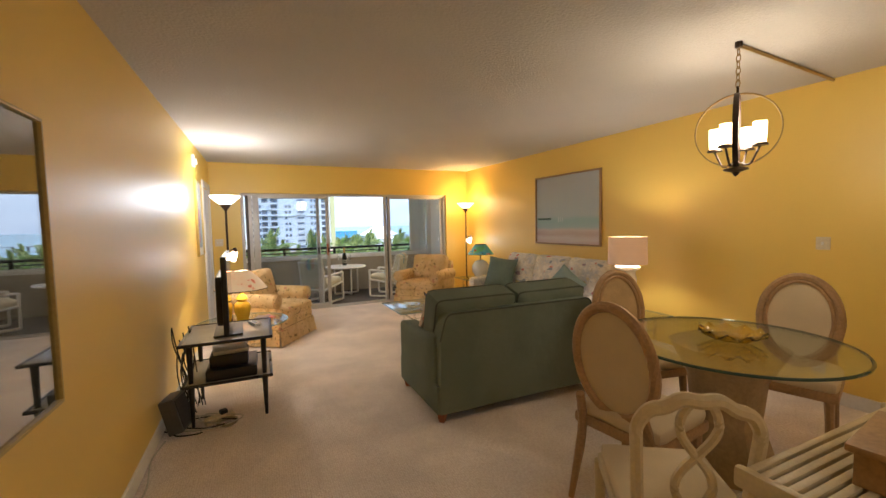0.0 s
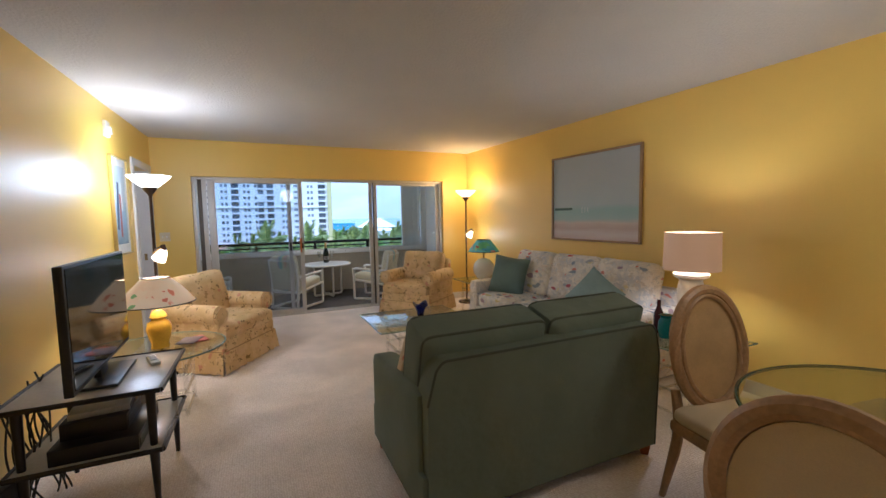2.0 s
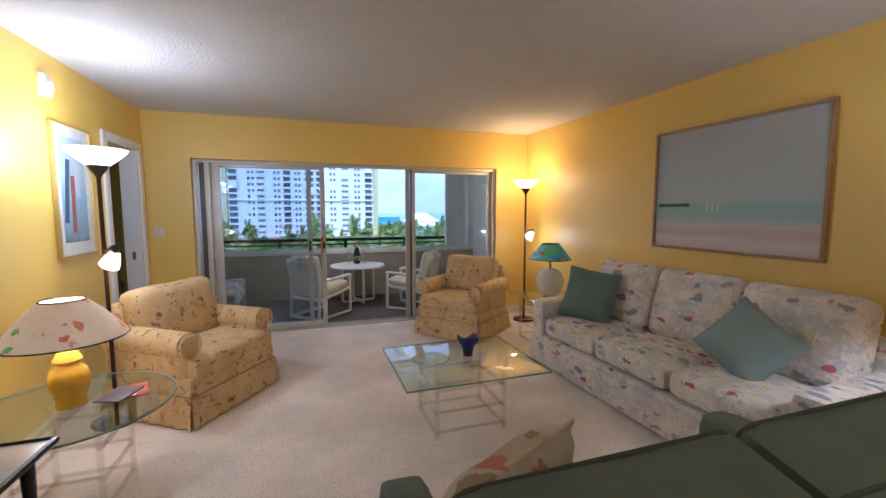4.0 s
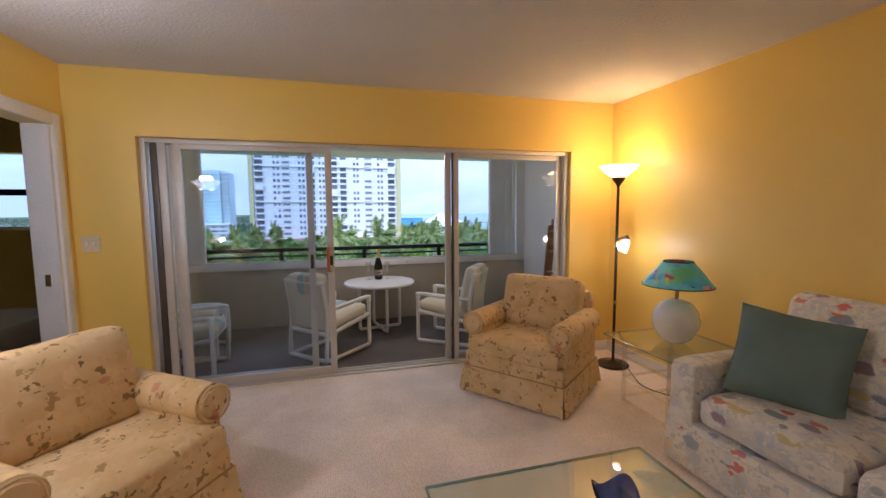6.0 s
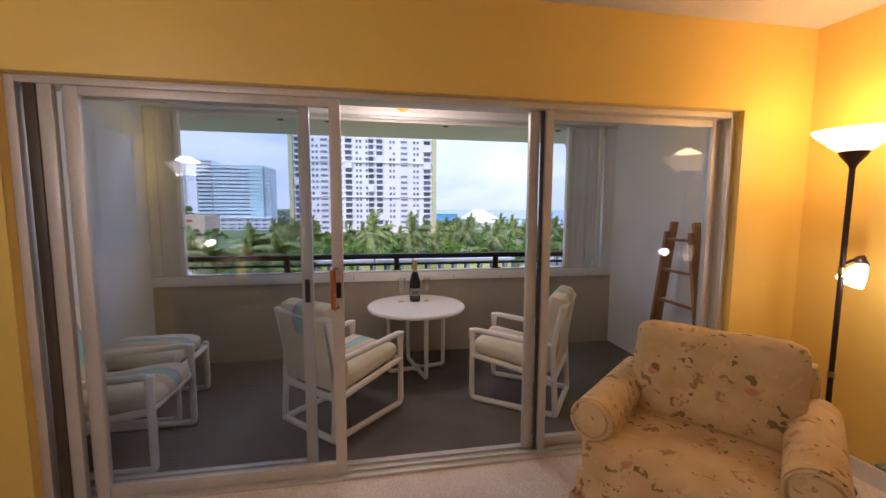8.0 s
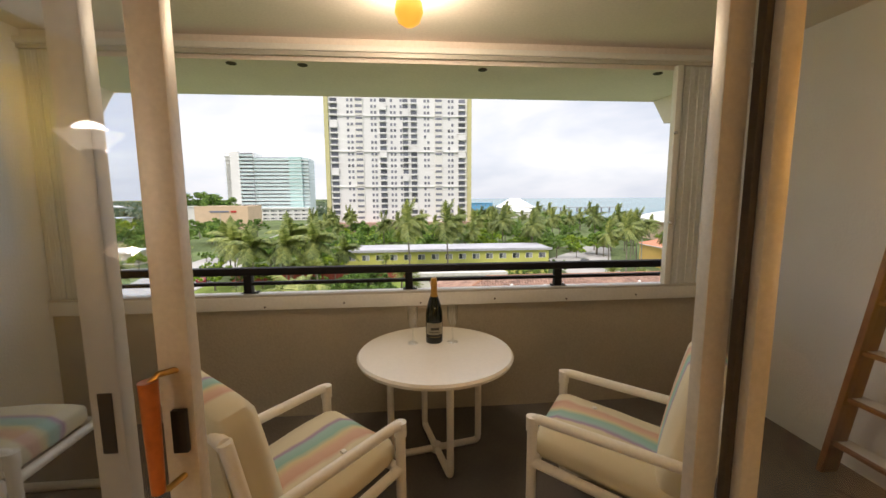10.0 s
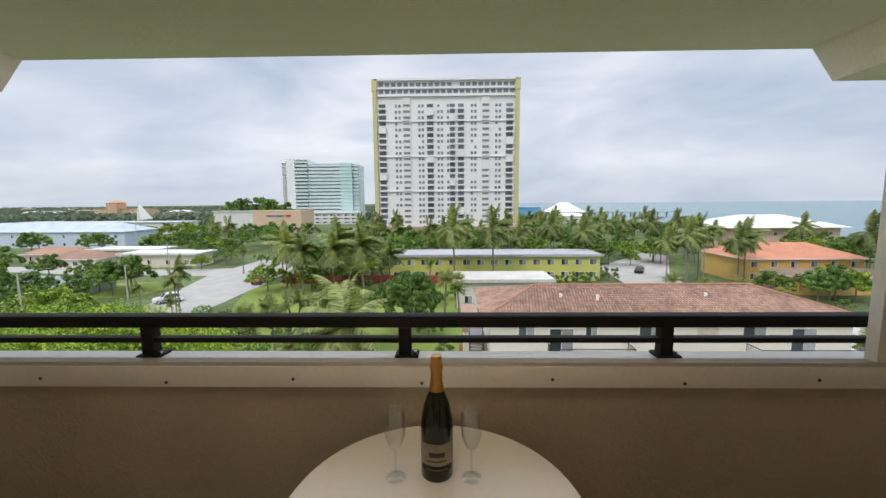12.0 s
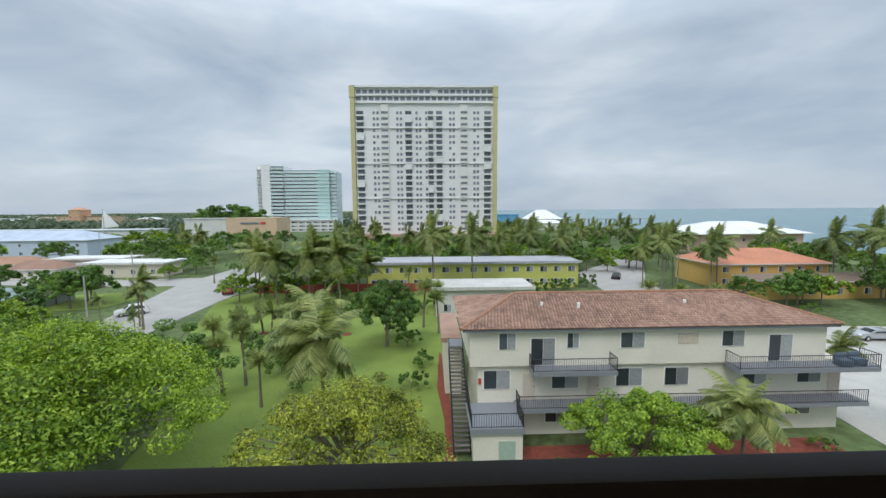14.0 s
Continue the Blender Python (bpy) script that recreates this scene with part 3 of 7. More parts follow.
plate("light_switch", "ivory double light switch on the yellow wall", "switch", 0.165, YD, 1.215, 0, 0.115, 0.115, 2)
plate("wall_outlet", "ivory wall outlet low on the yellow wall", "outlet", 0.165, YD, 0.28, 0, 0.07, 0.115, 2)
plate("thermostat", "small ivory thermostat on the yellow wall", "thermostat", xr(1.99), 1.99, 1.23, -90, 0.09, 0.10, 1)
st = thing("alarm_strobe", "white fire alarm strobe high on the wall", "alarm", pose(XL, 5.97, 2.25, 0, 0, 0))
part("base", box(0, -0.055, -0.07, 0.03, 0.055, 0.07, 0.01), WHITE, st)
part("lens", box(0.03, -0.025, -0.045, 0.055, 0.025, 0.02, 0.008), WCER, st)

# ---------------- seating ----------------
def armchair(m, label):
    t = thing("armchair", label, "armchair", m, "floral armchairs")
    w, d = 0.84, 0.80
    part("base", bx(bmesh.new(), (0, 0, 0.22), (w - 0.035, d - 0.035, 0.22), 0.03), FLORAL, t)
    e = [(-w / 2 + 0.012, -d / 2 + 0.012, 0.212), (w / 2 - 0.012, -d / 2 + 0.012, 0.212), (w / 2 - 0.012, d / 2 - 0.012, 0.212), (-w / 2 + 0.012, d / 2 - 0.012, 0.212)]
    part("welt", tube(bmesh.new(), bend(e + e[:1], 0.03), 0.006, 6), M("brown_welt_cloth", (0.40, 0.27, 0.12), 0.9, bump=0.0), t)
    for rz, L, off in ((0, w, d / 2), (90, d, w / 2), (180, w, d / 2), (270, d, w / 2)):
        bm = bmesh.new()
        n = 24
        top, bot = [], []
        for i in range(n + 1):
            u = -L / 2 + L * i / n
            fl = 0.012 * math.sin(i * 1.9) + 0.02
            top.append(bm.verts.new((u * 0.97, -off + 0.012, 0.21)))
            bot.append(bm.verts.new((u, -off - fl + 0.012, 0.012 + 0.004 * math.sin(i * 2.3))))
        for i in range(n):
            bm.faces.new((top[i], top[i + 1], bot[i + 1], bot[i]))
        bmesh.ops.transform(bm, matrix=RZ(rz).to_4x4(), verts=bm.verts[:])
        bmesh.ops.solidify(bm, geom=bm.faces[:], thickness=0.006)
        part("skirt", bm, FLORAL, t)
    part("seat_cushion", puff(bmesh.new(), (0, -0.06, 0.385), (w - 0.08, d - 0.10, 0.155), 0.055, 0.12, cuts=9, seed=3), FLORAL, t)
    for sx in (-1, 1):
        bm = puff(bmesh.new(), (sx * 0.345, 0.02, 0.42), (0.13, d - 0.08, 0.26), 0.05, 0.02, seed=sx)
        a = part("arm", bm, FLORAL, t)
        bm = cone(bmesh.new(), (sx * 0.355, -d / 2 + 0.05, 0.545), (sx * 0.355, 0.34, 0.545), 0.088, 0.095, 24)
        bmesh.ops.bevel(bm, geom=[e for e in bm.edges if abs(e.verts[0].co.y - e.verts[1].co.y) < 1e-3], offset=0.022, segments=3, affect="EDGES")
        part("roll", bm, FLORAL, a)
        ring = [(sx * 0.355 + 0.083 * math.cos(q), -d / 2 + 0.052, 0.545 + 0.083 * math.sin(q)) for q in np.linspace(0, 2 * math.pi, 25)[:-1]]
        part("piping", tube(bmesh.new(), ring, 0.006, 6, True), FLORAL, a)
    part("back_frame", puff(bmesh.new(), (0, 0.33, 0.52), (w - 0.10, 0.15, 0.52), 0.05, 0.03, RX(-8)), FLORAL, t)
    part("back_cushion", puff(bmesh.new(), (0, 0.19, 0.655), (w - 0.18, 0.20, 0.46), 0.06, 0.14, RX(-14), 9, seed=8), FLORAL, t)
    return t

armchair(pose(0.83, 6.04, 0, 0, 0, 56), "cream floral armchair with rolled arms beside the doorway")
armchair(pose(3.415, 7.03, 0, 0, 0, -51.7), "cream floral armchair with rolled arms by the glass doors")

def sofa(name, label, m, w, d, n, cloth, back_h, cush_h, arm_h, arm_w, skirt, foot):
    t = thing(name, label, "sofa", m)
    z0 = 0.07 if not skirt else 0.02
    part("base", bx(bmesh.new(), (0, -0.005, (z0 + 0.28) / 2), (w - 0.01, d - 0.03, 0.28 - z0), 0.015), cloth, t)
    bm = bmesh.new()
    bx(bm, (0, d / 2 - 0.075, (z0 + back_h) / 2), (w - 0.02, 0.13, back_h - z0), 0.03)
    for v in bm.verts:
        v.co.y += 0.03 * (v.co.z - z0)
    if not skirt:      # the back narrows above the arms
        bm.clear()
        pr = [(-w / 2 + 0.03, z0), (w / 2 - 0.03, z0), (w / 2 - 0.03, arm_h - 0.01), (w / 2 - 0.07, back_h - 0.035), (w / 2 - 0.105, back_h), (-w / 2 + 0.105, back_h), (-w / 2 + 0.07, back_h - 0.035), (-w / 2 + 0.03, arm_h - 0.01)]
        ra = [bm.verts.new((x, d / 2 - 0.155 + 0.03 * z, z)) for x, z in pr]
        rb = [bm.verts.new((x, d / 2 - 0.015 + 0.03 * (z - z0), z)) for x, z in pr]
        bm.faces.new(ra)
        bm.faces.new(rb[::-1])
        for i in range(len(pr)):
            bm.faces.new((ra[i], ra[(i + 1) % len(pr)], rb[(i + 1) % len(pr)], rb[i]))
        bmesh.ops.bevel(bm, geom=[e for e in bm.edges if e.calc_face_angle(0) > 0.5], offset=0.018, segments=2, affect="EDGES")
        bk = part("back", bm, cloth, t)
        part("piping", tube(bmesh.new(), bend([(x, d / 2 - 0.016 + 0.03 * (z - z0), z) for x, z in pr[2:] + pr[:1]], 0.02), 0.006, 6), M("dark_green_piping", (0.075, 0.09, 0.07), 0.9, bump=0.0), bk)
    else:
        part("back", bm, cloth, t)
    for sx in (-1, 1):
        bm = puff(bmesh.new(), (sx * (w / 2 - arm_w / 2), -0.03, (z0 + arm_h) / 2), (arm_w, d - 0.08, arm_h - z0), 0.04, 0.02, cuts=9, seed=sx)
        for v in bm.verts:
            if v.co.z > arm_h - 0.08:
                v.co.z -= 0.05 * (0.5 - (v.co.y + d / 2) / d) * (0 if skirt else 1)
        part("arm", bm, cloth, t)
    iw = (w - 2 * arm_w) / n
    for k in range(n):
        x = -w / 2 + arm_w + iw * (k + 0.5)
        part("seat_cushion", puff(bmesh.new(), (x, -0.10, 0.37), (iw - 0.012, d - 0.24, 0.17), 0.055, 0.13, cuts=9, seed=k * 5), cloth, t)
    bw = (w - (2 * arm_w if skirt else 0.07)) / n
    for k in range(n):
        x = -bw * n / 2 + bw * (k + 0.5)
        c = part("back_cushion", puff(bmesh.new(), (x, d / 2 - (0.235 if skirt else 0.25), (0.42 + cush_h) / 2), (bw - 0.012, 0.21 if skirt else 0.235, cush_h - 0.42), 0.075 if skirt else 0.042, 0.2 if skirt else 0.11, RX(-15), 9, seed=k * 3 + 1), cloth, t)
        if not skirt:
            h, q = cush_h - 0.42, RX(-15)
            for off in (-0.095, 0.095):
                loop = [Vector((x + sx * (bw / 2 - 0.014), d / 2 - 0.25, (0.42 + cush_h) / 2)) + q @ Vector((0, off, sz * (h / 2 - 0.006))) for sx, sz in ((-1, -1), (-1, 1), (1, 1), (1, -1))]
                part("piping", tube(bmesh.new(), bend(loop, 0.05), 0.007, 6), M("dark_green_piping", (0.075, 0.09, 0.07), 0.9, bump=0.0), c)
    if skirt:
        bm = bx(bmesh.new(), (0, -d / 2 + 0.008, 0.13), (w - 0.01, 0.016, 0.22), 0.005)
        part("skirt", bm, cloth, t)
    else:
        for sx in (-1, 1):
            for sy in (-1, 1):
                x, y = sx * (w / 2 - 0.06), sy * (d / 2 - 0.06)
                part("foot", cone(bmesh.new(), (x, y, 0), (x, y, z0 + 0.01), 0.028, 0.045, 4), FOOT, t, "reddish wooden block foot", False)
    return t

sofa("loveseat", "sage green two-seat loveseat on wooden feet", pose(2.60, 3.345, 0, 0, 0, 180), 1.49, 0.86, 2, GREEN, 0.80, 0.92, 0.62, 0.16, False, True)
sofa("sofa", "three-seat sofa in pastel fish-print cloth", pose(4.19, 4.79, 0, 0, 0, -90 + 2), 2.32, 0.92, 3, FISH, 0.74, 0.97, 0.60, 0.17, True, False)

def pillow(m, s, mat, label):
    ob = thing("throw_pillow", label, "pillow", m)
    bm = bmesh.new()
    n = 14
    def co(i, j, sd):
        u, v = 2 * i / n - 1, 2 * j / n - 1
        k = 1 - 0.10 * (1 - u * u) * 0 - 0.07 * ((1 - abs(u)) * abs(v) + (1 - abs(v)) * abs(u))
        th = ((1 - u ** 4) * (1 - v ** 4)) ** 0.6 * s * 0.2
        return (u * s / 2 * k, sd * th + 0.01 * noise.noise(Vector((u * 2, v * 2, sd + s))), v * s / 2 * k)
    for sd in (-1, 1):
        g = [[bm.verts.new(co(i, j, sd)) for j in range(n + 1)] for i in range(n + 1)]
        for i in range(n):
            for j in range(n):
                bm.faces.new((g[i][j], g[i + 1][j], g[i + 1][j + 1], g[i][j + 1]))
    bmesh.ops.remove_doubles(bm, verts=bm.verts[:], dist=0.004)
    part("cover", bm, mat, ob)
    edge = [(u * s / 2 * 0.99, 0, v * s / 2 * 0.99) for u, v in ((-1, -1), (-0.5, -0.93), (0, -0.93), (0.5, -0.93), (1, -1), (0.93, -0.5), (0.93, 0), (0.93, 0.5), (1, 1), (0.5, 0.93), (0, 0.93), (-0.5, 0.93), (-1, 1), (-0.93, 0.5), (-0.93, 0), (-0.93, -0.5))]
    part("piping", tube(bmesh.new(), edge, 0.006, 6, True), mat, ob)
    return ob

pillow(pose(4.05, 5.545, 0.675, -16, 6, -62), 0.475, TEAL, "square teal throw pillow on the fish-print sofa")
pillow(pose(4.10, 4.20, 0.655, -26, 34, -80), 0.40, PALETEAL, "pale teal throw pillow tipped against the sofa back")
pillow(pose(2.10, 3.40, 0.69, -22, 0, 205), 0.42, REDFLORAL, "red floral throw pillow on the green loveseat")

# ---------------- glass tables ----------------
def lucite_base(t, w, d, h):
    """Clear acrylic stand of crossed rods."""
    for z in (0.02, h * 0.36, h * 0.70):
        for sx in (-1, 1):
            part("rod", cone(bmesh.new(), (sx * w / 2, -d / 2, z), (sx * w / 2, d / 2, z), 0.011, n=8), ACRYL, t)
            part("rod", cone(bmesh.new(), (-w / 2, sx * d / 2, z + 0.022), (w / 2, sx * d / 2, z + 0.022), 0.011, n=8), ACRYL, t)
    for sx in (-1, 1):
        for sy in (-1, 1):
            part("post", cone(bmesh.new(), (sx * w / 2, sy * d / 2, 0), (sx * w / 2, sy * d / 2, h), 0.016, n=8), ACRYL, t)

def glass_top(t, w, d, z, r=0.02):
    g = part("tabletop", bx(bmesh.new(), (0, 0, z), (w, d, 0.012), 0.004), TGLASS, t, "clear glass tabletop with a dark edge")
    g.visible_shadow = False
    e = [(-w / 2, -d / 2, z), (w / 2, -d / 2, z), (w / 2, d / 2, z), (-w / 2, d / 2, z)]
    bm = bmesh.new()
    for a, b in zip(e, e[1:] + e[:1]):
        tube(bm, [a, b], 0.0055, 6)
    part("edge", bm, M("pale_green_glass_edge", (0.22, 0.30, 0.25), 0.1, bump=0.0), t)

ct = thing("coffee_table", "square glass coffee table on clear acrylic rods", "coffee table", pose(2.64, 5.08, 0))
lucite_base(ct, 0.46, 0.40, 0.41)
glass_top(ct, 0.93, 0.78, 0.42)
et = thing("end_table", "glass end table on clear acrylic rods in the corner", "end table", pose(4.15, 6.37, 0))
lucite_base(et, 0.42, 0.42, 0.49)
glass_top(et, 0.63, 0.64, 0.50)
e2 = thing("end_table", "glass end table on acrylic rods beside the sofa", "end table", pose(4.05, 3.27, 0))
lucite_base(e2, 0.42, 0.40, 0.49)
glass_top(e2, 0.66, 0.60, 0.50)
rt = thing("side_table", "round glass side table on clear acrylic rods", "side table", pose(0.56, 4.93, 0))
lucite_base(rt, 0.34, 0.34, 0.47)
g = part("tabletop", lathe(bmesh.new(), [(0.42, 0.475), (0.425, 0.481), (0.42, 0.487)], 48), TGLASS, rt, "round clear glass top")
g.visible_shadow = False
part("edge", tube(bmesh.new(), [(0.427 * math.cos(a), 0.427 * math.sin(a), 0.481) for a in np.linspace(0, 2 * math.pi, 49)[:-1]], 0.006, 6, True), MATS["pale_green_glass_edge"], rt)

# ---------------- lamps ----------------
def torchiere(m, shade, label):
    t = thing("floor_lamp", label, "floor lamp", m, "torchiere floor lamps")
    part("base", lathe(bmesh.new(), [(0.0, 0.0), (0.135, 0.0), (0.14, 0.012), (0.13, 0.024), (0.04, 0.035), (0.016, 0.05)], 32), BROWNMET, t)
    part("pole", cone(bmesh.new(), (0, 0, 0.04), (0, 0, 1.66), 0.0125, n=14), BROWNMET, t)
    for z in (0.58, 1.12):
        part("collar", cone(bmesh.new(), (0, 0, z), (0, 0, z + 0.03), 0.016, n=14), BRASS, t)
    part("cup", lathe(bmesh.new(), [(0.0125, 1.64), (0.02, 1.66), (0.05, 1.70), (0.062, 1.725), (0.0, 1.726)], 28), BROWNMET, t)
    part("shade", shell(bmesh.new(), [(0.062, 1.722), (0.095, 1.75), (0.15, 1.80), (0.168, 1.825)], 40), shade, t, "lit frosted glass bowl shade").visible_shadow = False
    part("arm", tube(bmesh.new(), bend([(0, 0, 1.165), (0.055, -0.03, 1.19), (0.075, -0.045, 1.165)], 0.02), 0.008, 8), BROWNMET, t)
    part("socket", cone(bmesh.new(), (0.07, -0.04, 1.20), (0.09, -0.06, 1.155), 0.024, 0.02), BROWNMET, t)
    bm = shell(bmesh.new(), [(0.022, 0.0), (0.036, -0.03), (0.05, -0.075), (0.058, -0.11)], 28)
    bmesh.ops.transform(bm, matrix=Matrix.Translation((0.085, -0.055, 1.165)) @ Matrix.Rotation(radians(35), 4, Vector((0.5, 0.85, 0))), verts=bm.verts[:])
    part("reading_shade", bm, BULBG, t, "small lit frosted glass reading shade").visible_shadow = False
    return t

torchiere(pose(0.40, 5.78, 0), FROST, "brown torchiere floor lamp with a lit glass bowl behind an armchair")
torchiere(pose(4.345, 7.22, 0, 0, 0, 20), FROSTW, "brown torchiere floor lamp with a lit glass bowl in the corner")

def ring_edge(t, r, z, mat, name="rim"):
    part(name, tube(bmesh.new(), [(r * math.cos(a), r * math.sin(a), z) for a in np.linspace(0, 2 * math.pi, 41)[:-1]], 0.004, 6, True), mat, t)

jl = thing("table_lamp", "yellow ginger-jar table lamp with a hand-painted shade", "table lamp", pose(0.56, 4.93, 0.488))
part("jar", lathe(bmesh.new(), [(0.0, 0), (0.058, 0.0), (0.06, 0.01), (0.055, 0.03), (0.072, 0.09), (0.082, 0.14), (0.07, 0.185), (0.042, 0.21), (0.045, 0.222)], 36), YCER, jl, "glossy yellow ceramic jar")
part("lid", lathe(bmesh.new(), [(0.05, 0.222), (0.058, 0.23), (0.04, 0.265), (0.016, 0.285), (0.014, 0.30), (0.0, 0.305)], 32), YCER, jl)
part("stem", cone(bmesh.new(), (0, 0, 0.30), (0, 0, 0.40), 0.007), BRASS, jl)
PAINTED = PRINT("hand_painted_parrot_shade", (0.80, 0.58, 0.34), (0.76, 0.52, 0.28), [([(0.55, 0.09, 0.03), (0.15, 0.32, 0.08), (0.7, 0.45, 0.1), (0.79, 0.57, 0.33), (0.30, 0.36, 0.10), (0.62, 0.14, 0.05)], 8.0, 0.30, 0.16)], 0.7)
pp = PAINTED.node_tree.nodes["Principled BSDF"]
PAINTED.node_tree.links.new(pp.inputs["Base Color"].links[0].from_socket, pp.inputs["Emission Color"])
pp.inputs["Emission Strength"].default_value = 0.32
part("shade", shell(bmesh.new(), [(0.245, 0.335), (0.16, 0.445), (0.085, 0.52)], 48), PAINTED, jl, "flared cream shade painted with birds and leaves")
ring_edge(jl, 0.245, 0.335, BLACKPL)
ring_edge(jl, 0.085, 0.52, BLACKPL)

bl = thing("table_lamp", "white ball table lamp with a bright painted shade", "table lamp", pose(4.17, 6.36, 0.506))
part("base", lathe(bmesh.new(), [(0.0, 0), (0.055, 0.0), (0.098, 0.03), (0.144, 0.11), (0.153, 0.165), (0.138, 0.225), (0.097, 0.28), (0.04, 0.303), (0.0, 0.305)], 40), WCER, bl, "glossy white ceramic ball")
part("stem", cone(bmesh.new(), (0, 0, 0.30), (0, 0, 0.43), 0.012), BRASS, bl)
BRIGHT = PRINT("bright_tropical_shade_cloth", (0.28, 0.80, 0.86), (0.10, 0.50, 0.90), [([(0.10, 0.40, 0.88), (0.24, 0.70, 0.30), (0.50, 0.86, 0.88), (0.30, 0.82, 0.86)], 3.4, 0.40, 0.25), ([(0.70, 0.03, 0.10), (0.14, 0.55, 0.14), (0.28, 0.78, 0.84), (0.88, 0.42, 0.42)], 4.6, 0.26, 0.22), ([(0.04, 0.05, 0.05), (0.85, 0.70, 0.15), (0.28, 0.78, 0.84)], 8.0, 0.16, 0.2)], 0.6)
part("shade", shell(bmesh.new(), [(0.222, 0.405), (0.147, 0.505), (0.093, 0.57)], 48), BRIGHT, bl, "flared shade printed in blue, green and red")
ring_edge(bl, 0.222, 0.405, BLACKPL)
ring_edge(bl, 0.093, 0.57, BLACKPL)

cl = thing("table_lamp", "white twisted-column table lamp with a lit drum shade", "table lamp", pose(4.13, 3.29, 0.506))
part("plinth", bx(bmesh.new(), (0, 0, 0.02), (0.21, 0.21, 0.04), 0.008), PLASTER, cl)
part("column", lathe(bmesh.new(), [(0.085 + 0.004 * math.cos(z * 9), z) for z in np.linspace(0.04, 0.43, 40)], 60, twist=lambda a, z: 0.085 * math.sin(4 * (a + z * 9))), PLASTER, cl)
part("capital", lathe(bmesh.new(), [(0.09, 0.43), (0.115, 0.445), (0.12, 0.465), (0.10, 0.478), (0.0, 0.48)], 40), PLASTER, cl)
part("stem", cone(bmesh.new(), (0, 0, 0.48), (0, 0, 0.58), 0.01), BRASS, cl)
part("shade", shell(bmesh.new(), [(0.186, 0.495), (0.183, 0.63), (0.180, 0.765)], 48), SHADEW, cl, "lit beige linen drum shade")
ring_edge(cl, 0.180, 0.765, SHADEW)

# chandelier
ch = thing("chandelier", "bronze orb chandelier with four lit glass cups", "chandelier", pose(3.38, 1.85, 0))
part("canopy_hook", cone(bmesh.new(), (0, 0, H - 0.03), (0, 0, H), 0.02), BROWNMET, ch)
bm = bmesh.new()
for k in range(7):
    z = 2.235 + k * 0.037
    loop = [Vector((0.012 * math.cos(a), 0, 0.024 * math.sin(a))) for a in np.linspace(0, 2 * math.pi, 13)[:-1]]
    loop = [(p if k % 2 else Vector((0, p.x, p.z))) + Vector((0, 0, z)) for p in loop]
    tube(bm, loop, 0.003, 5, True)
part("chain", bm, BRASS, ch)
for k, a in enumerate((28, -62)):
    R = 0.215
    bm = bmesh.new()
    ring = []
    for q in np.linspace(0, 2 * math.pi, 57)[:-1]:
        d = Vector((math.cos(q) * math.cos(radians(a)), math.cos(q) * math.sin(radians(a)), math.sin(q)))
        side = Vector((-math.sin(radians(a)), math.cos(radians(a)), 0)) * 0.014
        c = Vector((0, 0, 1.962))
        ring.append([bm.verts.new(c + d * (R - e) + side * f) for e, f in ((0, -1), (0, 1), (0.006, 1), (0.006, -1))])
    for r0, r1 in zip(ring, ring[1:] + ring[:1]):
        for i in range(4):
            bm.faces.new((r0[i], r0[(i + 1) % 4], r1[(i + 1) % 4], r1[i]))
    part("hoop", bm, BROWNMET if not k else BRASS, ch, "dark flat bronze hoop" if not k else "bright brass hoop")
part("stem", cone(bmesh.new(), (0, 0, 1.72), (0, 0, 2.22), 0.007), BROWNMET, ch)
part("finial", lathe(bmesh.new(), [(0.0, 1.69), (0.012, 1.70), (0.02, 1.715), (0.065, 1.73), (0.06, 1.74), (0.0, 1.745)], 24), BROWNMET, ch)
for k in range(4):
    a = radians(5 + 90 * k)
    x, y = 0.12 * math.cos(a), 0.12 * math.sin(a)
    part("arm", tube(bmesh.new(), bend([(0, 0, 1.78), (x * 0.6, y * 0.6, 1.745), (x, y, 1.85)], 0.03), 0.006, 6), BROWNMET, ch)
    part("cup", lathe(bmesh.new(), [(0.0, 1.85), (0.042, 1.855), (0.036, 1.868), (0.0, 1.87)], 20, (x, y, 0)), BROWNMET, ch)
    part("glass_cup", shell(bmesh.new(), [(0.030, 1.868), (0.033, 1.93), (0.033, 1.99)], 24, (x, y, 0)), CANDLE, ch, "lit frosted glass cylinder").visible_shadow = False
tagged(single("ceiling_track", tube(bmesh.new(), [(3.40, 1.855, H - 0.012), (4.78, 1.97, H - 0.012)], 0.011, 8), BRASS, "slim brass cord cover along the ceiling", "cord cover"))

# ---------------- dining ----------------
dt = thing("dining_table", "round glass dining table on a plaster pedestal", "dining table", pose(3.184, 1.763, 0))
part("pedestal", lathe(bmesh.new(), [(0.26, 0.0), (0.25, 0.04), (0.17, 0.30), (0.19, 0.52), (0.29, 0.722), (0.0, 0.724)], 12, twist=lambda a, z: 0.03 * math.cos(6 * a)), TRAVERT, dt)
g = part("tabletop", lathe(bmesh.new(), [(0.575, 0.727), (0.582, 0.735), (0.575, 0.743)], 72), TGLASS, dt, "round clear glass top with a dark edge")
g.visible_shadow = False
part("edge", tube(bmesh.new(), [(0.584 * math.cos(a), 0.584 * math.sin(a), 0.735) for a in np.linspace(0, 2 * math.pi, 73)[:-1]], 0.008, 6, True), M("dark_green_glass_edge", (0.05, 0.09, 0.07), 0.1, bump=0.0), dt)
ds = thing("glass_dish", "ruffled yellow glass dish on the dining table", "dish", pose(3.18, 1.735, 0.744))
